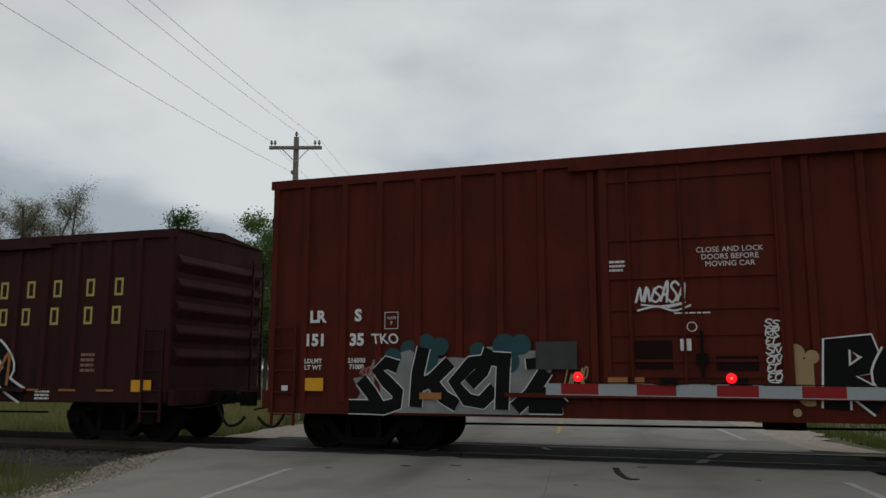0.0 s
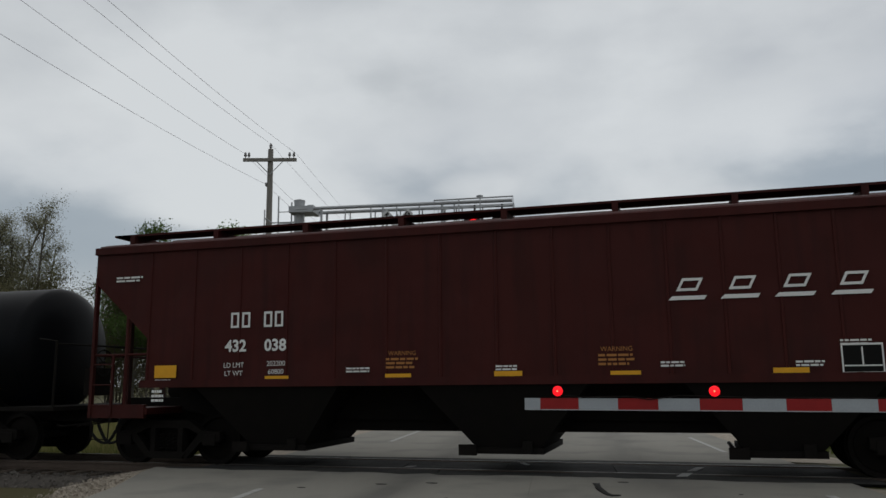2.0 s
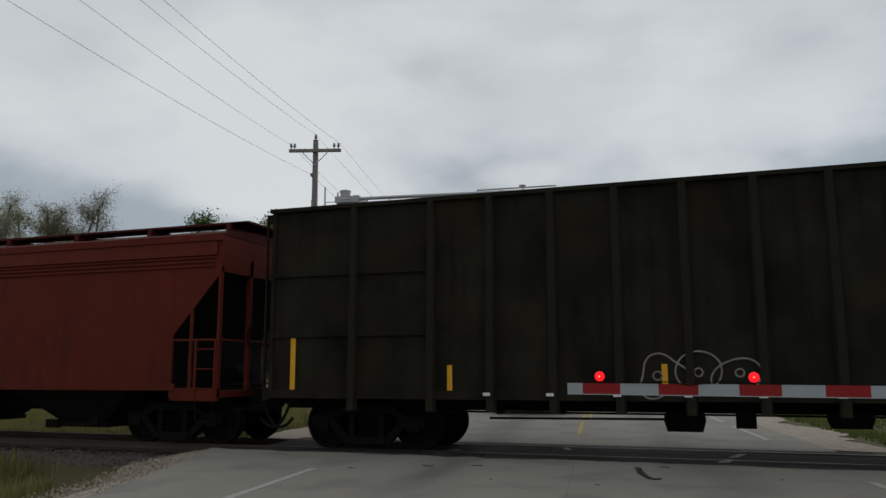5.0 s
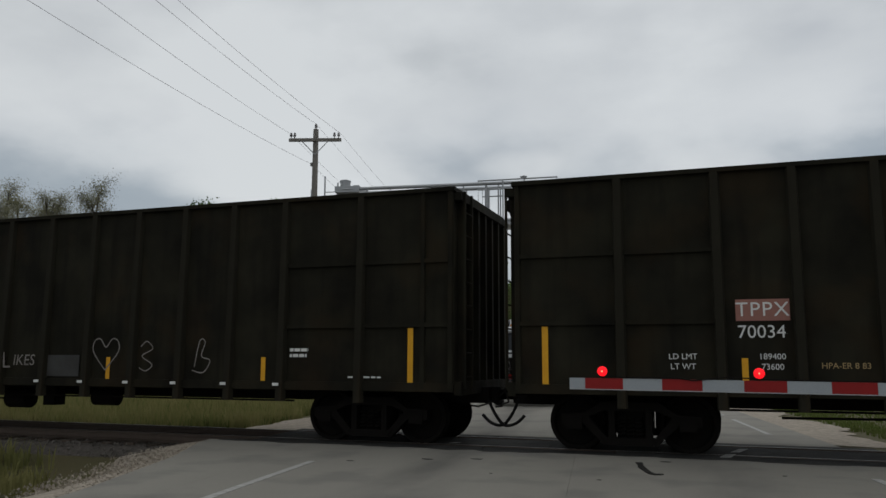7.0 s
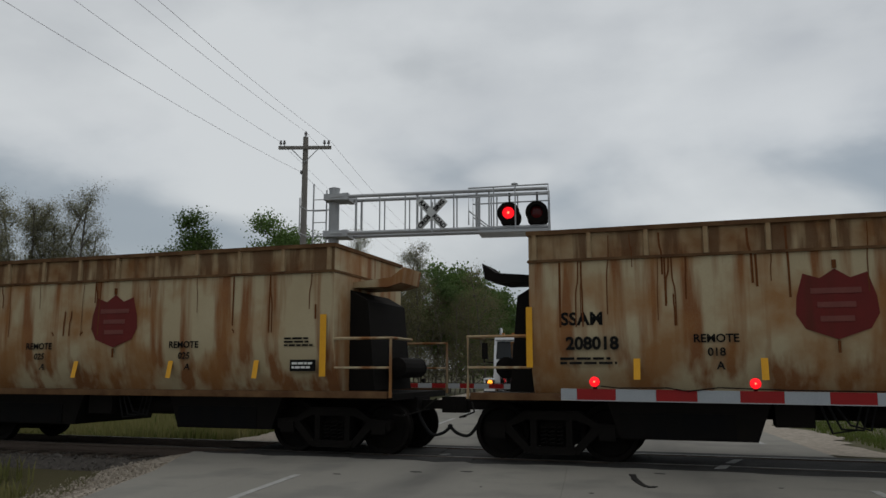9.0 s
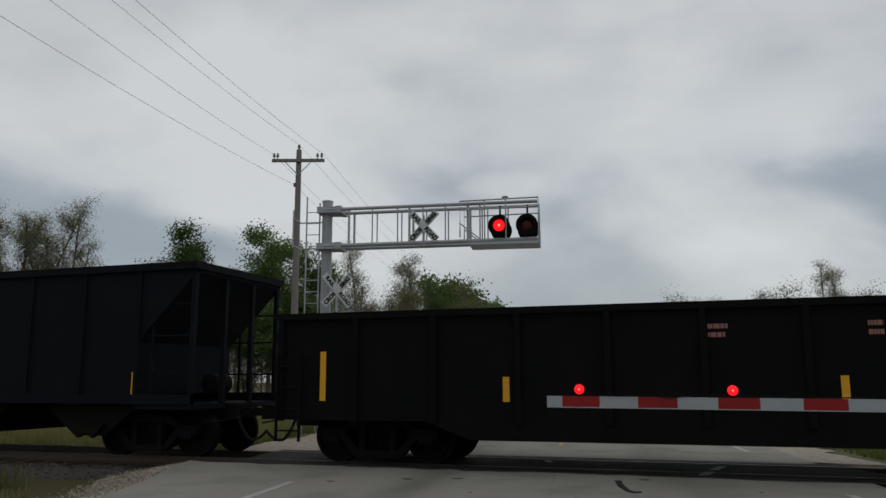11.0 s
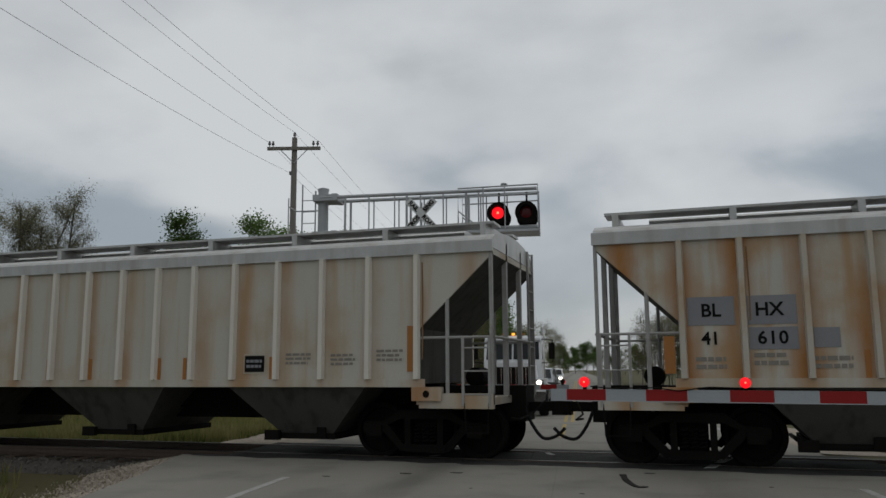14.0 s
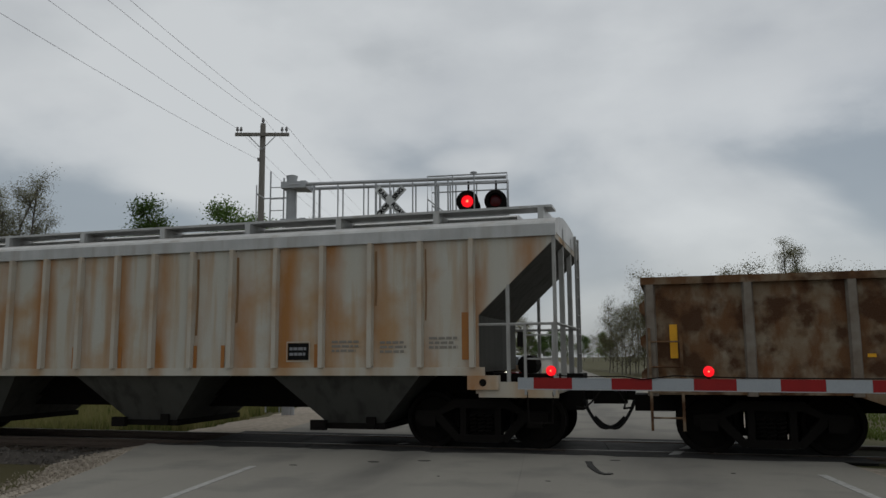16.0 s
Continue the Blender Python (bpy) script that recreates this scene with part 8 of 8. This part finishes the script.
rng = random.Random(31)
for v, az, d, h in ((0, 51.0, 66, 13.0), (1, 49.0, 64, 12.5), (0, 46.6, 63, 13.0), (1, 45.2, 66, 13.8), (0, 43.6, 65, 14.4), (1, 42.4, 68, 13.4), (0, 47.8, 70, 14.0), (1, 40.8, 70, 9.0), (0, 38.8, 72, 8.6), (1, 37.2, 68, 8.8),
                    (2, 36.6, 61, 12.4), (3, 35.2, 63, 10.4), (3, 38.0, 66, 9.6), (2, 29.6, 60, 12.2), (3, 28.2, 62, 11.0), (3, 31.0, 64, 9.6), (1, 26.0, 74, 13.5), (0, 23.0, 76, 15.4), (1, 21.4, 74, 13.8), (0, 19.4, 78, 13.2), (1, 24.6, 80, 13.0),
                    (7, 17.4, 72, 10.6), (7, 15.6, 74, 10.4), (7, 14.2, 78, 9.0), (3, 18.4, 70, 9.5), (7, 26.8, 58, 7.5), (7, 12.8, 86, 8.0),
                    (1, -7.4, 88, 13.5), (0, -9.0, 86, 13.0), (3, -2.0, 96, 9.5)):
    plant(v, az + (0.9 if az > 10 else 0), d, h * 1.06, rng.uniform(0, 360))
for i in range(105):
    az = 15.5 + 38.0 * (i + rng.random()) / 105
    plant(rng.choice((4, 5, 6)), az, rng.uniform(60, 76), rng.uniform(7.0, 11.0), rng.uniform(0, 360))
for i in range(9):
    plant(rng.choice((0, 1)), 43.2 + 8.5 * (i + rng.random()) / 9, rng.uniform(60, 70), rng.uniform(13.2, 17.6), rng.uniform(0, 360))
for i in range(26):
    plant(rng.choice((4, 5)), 43.2 + 11.0 * (i + rng.random()) / 26, rng.uniform(58, 72), rng.uniform(8.5, 11.5), rng.uniform(0, 360))
for i in range(12):
    plant(rng.choice((5, 6)), 10.3 + 5.0 * rng.random(), rng.uniform(84, 130), rng.uniform(7, 9.5), rng.uniform(0, 360))
for i in range(75):
    az = 4.3 - 20.0 * (i + rng.random()) / 75
    plant(rng.choice((4, 5, 6, 6)), az, rng.uniform(86, 108), rng.uniform(8.5, 12.0) * (0.75 if az > 2.5 else 1), rng.uniform(0, 360))
for i in range(16):
    plant(rng.choice((6, 7)), 4.0 + 6.6 * (i + rng.random()) / 16, rng.uniform(330, 420), rng.uniform(9, 14), rng.uniform(0, 360))


# ---------------------------------------------------------------- vehicles waiting beyond the crossing
def wheel_part(parent, x, y, r, w, name="wheel"):
    t = part(name, Shape().lathe([(-w / 2, r * 0.6), (-w / 2, r * 0.93), (-w * 0.35, r), (w * 0.35, r), (w / 2, r * 0.93), (w / 2, r * 0.6)], axis="x", n=24), "rubber", parent, "black rubber tyre", True, pose(x, y, r))
    part("rim", Shape().lathe([(-w * 0.42, 0.02), (-w * 0.42, r * 0.6), (w * 0.42, r * 0.6), (w * 0.42, 0.02)], axis="x", n=18), "chrome", t)


def build_truck():
    """A conventional tractor unit facing the crossing; its front is at y = 0, towards -y."""
    t = thing("semi_truck", pose(-6.12, 25.6, -0.01, 0, 0, 8.5), "white semi truck waiting at the crossing with lit headlamps", "truck")
    part("chassis", Shape().box(-0.45, 0.45, 0.3, 8.5, 0.6, 0.95), "black", t)
    part("hood", Shape().prism([(-0.72, 0.95), (-0.86, 1.25), (-0.8, 1.62), (-0.55, 1.72), (0.55, 1.72), (0.8, 1.62), (0.86, 1.25), (0.72, 0.95)], 0.22, 1.7, "y"), "truck_white", t)
    part("grille", Shape().box(-0.62, 0.62, 0.12, 0.24, 0.85, 1.58), "black", t, "dark radiator grille")
    for k in range(8):
        part("grille_bar", Shape().box(-0.6 + 0.16 * k, -0.57 + 0.16 * k, 0.10, 0.12, 0.87, 1.56), "chrome", t)
    part("cab", Shape().add([(x, y, z) for x in (-0.98, 0.98) for y, z in ((1.5, 1.0), (1.5, 1.78), (1.75, 2.45), (1.95, 2.66), (3.3, 2.70), (3.3, 1.0))],
                     [(0, 1, 2, 3, 4, 5), (11, 10, 9, 8, 7, 6)] + [(i, (i + 1) % 6, 6 + (i + 1) % 6, 6 + i) for i in range(6)]), "truck_white", t)
    for sx in (-1, 1):
        part("windscreen", Shape().add([(sx * 0.03, 1.485, 1.84), (sx * 0.9, 1.485, 1.84), (sx * 0.88, 1.72, 2.44), (sx * 0.03, 1.72, 2.44)], [(0, 1, 2, 3)]), "glass_dark", t, "dark windscreen pane")
        part("side_window", Shape().box(sx * 0.985 - 0.004, sx * 0.985 + 0.004, 1.95, 2.8, 1.85, 2.4), "glass_dark", t)
        part("fender", Shape().box(min(sx * 0.7, sx * 1.18), max(sx * 0.7, sx * 1.18), 0.25, 1.5, 1.08, 1.2).box(min(sx * 0.8, sx * 1.15), max(sx * 0.8, sx * 1.15), 0.15, 0.3, 0.72, 1.2), "truck_white", t)
        lamp = part("headlamp", Shape().box(sx * 0.95 - 0.15, sx * 0.95 + 0.15, 0.10, 0.2, 0.98, 1.16), "chrome", t)
        part("lens", Shape().lathe([(0.06, 0.01), (0.07, 0.075), (0.1, 0.085)], (sx * 0.95, 0, 1.07), "y", 16), "lamp_white" if sx > 0 else "lamp_amber", lamp, "lit headlamp lens" if sx > 0 else "lit amber lens")
        part("mirror", Shape().box(sx * 1.32 - 0.1, sx * 1.32 + 0.1, 1.72, 1.8, 1.85, 2.4).tube([(sx * 0.98, 1.8, 2.52), (sx * 1.35, 1.76, 2.5), (sx * 1.35, 1.76, 1.75), (sx * 0.98, 1.8, 1.72)], 0.02, 5), "black", t)
        part("fuel_tank", Shape().lathe([(2.4, 0.05), (2.42, 0.32), (3.9, 0.32), (3.92, 0.05)], (sx * 0.95, 0, 0.72), "y", 16), "chrome", t)
        wheel_part(t, sx * 1.05, 0.92, 0.5, 0.3)
        for y in (5.6, 6.9):
            wheel_part(t, sx * 1.0, y, 0.5, 0.55)
        part("exhaust_stack", Shape().tube([(sx * 0.95, 3.5, 1.0), (sx * 0.95, 3.5, 3.0)], 0.07, 8), "chrome", t)
    for x in (-0.7, -0.35, 0.0, 0.35, 0.7):
        part("marker_lamp", Shape().box(x - 0.05, x + 0.05, 1.93, 2.05, 2.68, 2.75), "lamp_amber" if x == 0 else "orange_faded", t)
    part("bumper", Shape().box(-1.15, 1.15, 0.0, 0.14, 0.42, 0.8), "chrome", t, "chrome bumper")
    part("number_plate", Shape().box(-0.2, 0.2, -0.012, -0.002, 0.52, 0.64), "sign_white", t)
    part("windscreen_visor", Shape().box(-0.95, 0.95, 1.6, 1.95, 2.5, 2.56), "truck_white", t)
    return t


build_truck()


def build_suv(x, y, mat, label):
    c = thing("car", pose(x, y, -0.01, 0, 0, 8.5), label, "car", "cars waiting behind the truck")
    part("body", Shape().add([(sx * w, yy, z) for sx in (-1, 1) for w, yy, z in ((0.88, 0.0, 0.35), (0.9, 0.0, 0.85), (0.9, 1.1, 1.0), (0.78, 1.8, 1.55), (0.78, 4.0, 1.6), (0.88, 4.5, 1.0), (0.88, 4.5, 0.35))],
                             [(0, 1, 2, 3, 4, 5, 6), (13, 12, 11, 10, 9, 8, 7)] + [(i, (i + 1) % 7, 7 + (i + 1) % 7, 7 + i) for i in range(7)]), mat, c)
    part("windscreen", Shape().add([(-0.78, 1.13, 1.03), (0.78, 1.13, 1.03), (0.7, 1.72, 1.5), (-0.7, 1.72, 1.5)], [(0, 1, 2, 3)]), "glass_dark", c, m=pose(0, -0.03, 0.02))
    for sx in (-1, 1):
        part("headlamp", Shape().box(sx * 0.66 - 0.14, sx * 0.66 + 0.14, -0.03, 0.02, 0.66, 0.8), "lamp_white", c, "lit headlamp")
        part("side_window", Shape().box(sx * 0.84 - 0.01, sx * 0.84 + 0.01, 1.9, 3.9, 1.05, 1.45), "glass_dark", c)
        for yy in (0.85, 3.6):
            wheel_part(c, sx * 0.8, yy, 0.34, 0.22)
    part("grille", Shape().box(-0.45, 0.45, -0.03, 0.01, 0.5, 0.75), "black", c)
    return c


build_suv(road_x(-2.3, 42.0), 42.0, "car_silver", "silver car waiting on the concrete road behind the truck")
build_suv(road_x(-2.4, 52.0), 52.0, "car_dark", "dark car waiting on the concrete road in the queue")
build_suv(road_x(-2.4, 75.0), 75.0, "truck_white", "white car waiting far down the concrete road")


set_texts()


def motions():
    """The train rolls past at an even speed, its wheels turning."""
    for car, left in CARS:
        walk(car, [(t * 0.5, pose(left - V * t * 0.5, YC, 0)) for t in range(33)])
    turn = math.degrees(V / R_WHEEL)
    for k, (w, x) in enumerate(WHEELSETS):
        walk(w, [(i / 30, pose(x, 0, R_WHEEL) @ pose(0, 0, 0, 0, -(turn * i / 30) % 360, 0)) for i in range(481)])


motions()
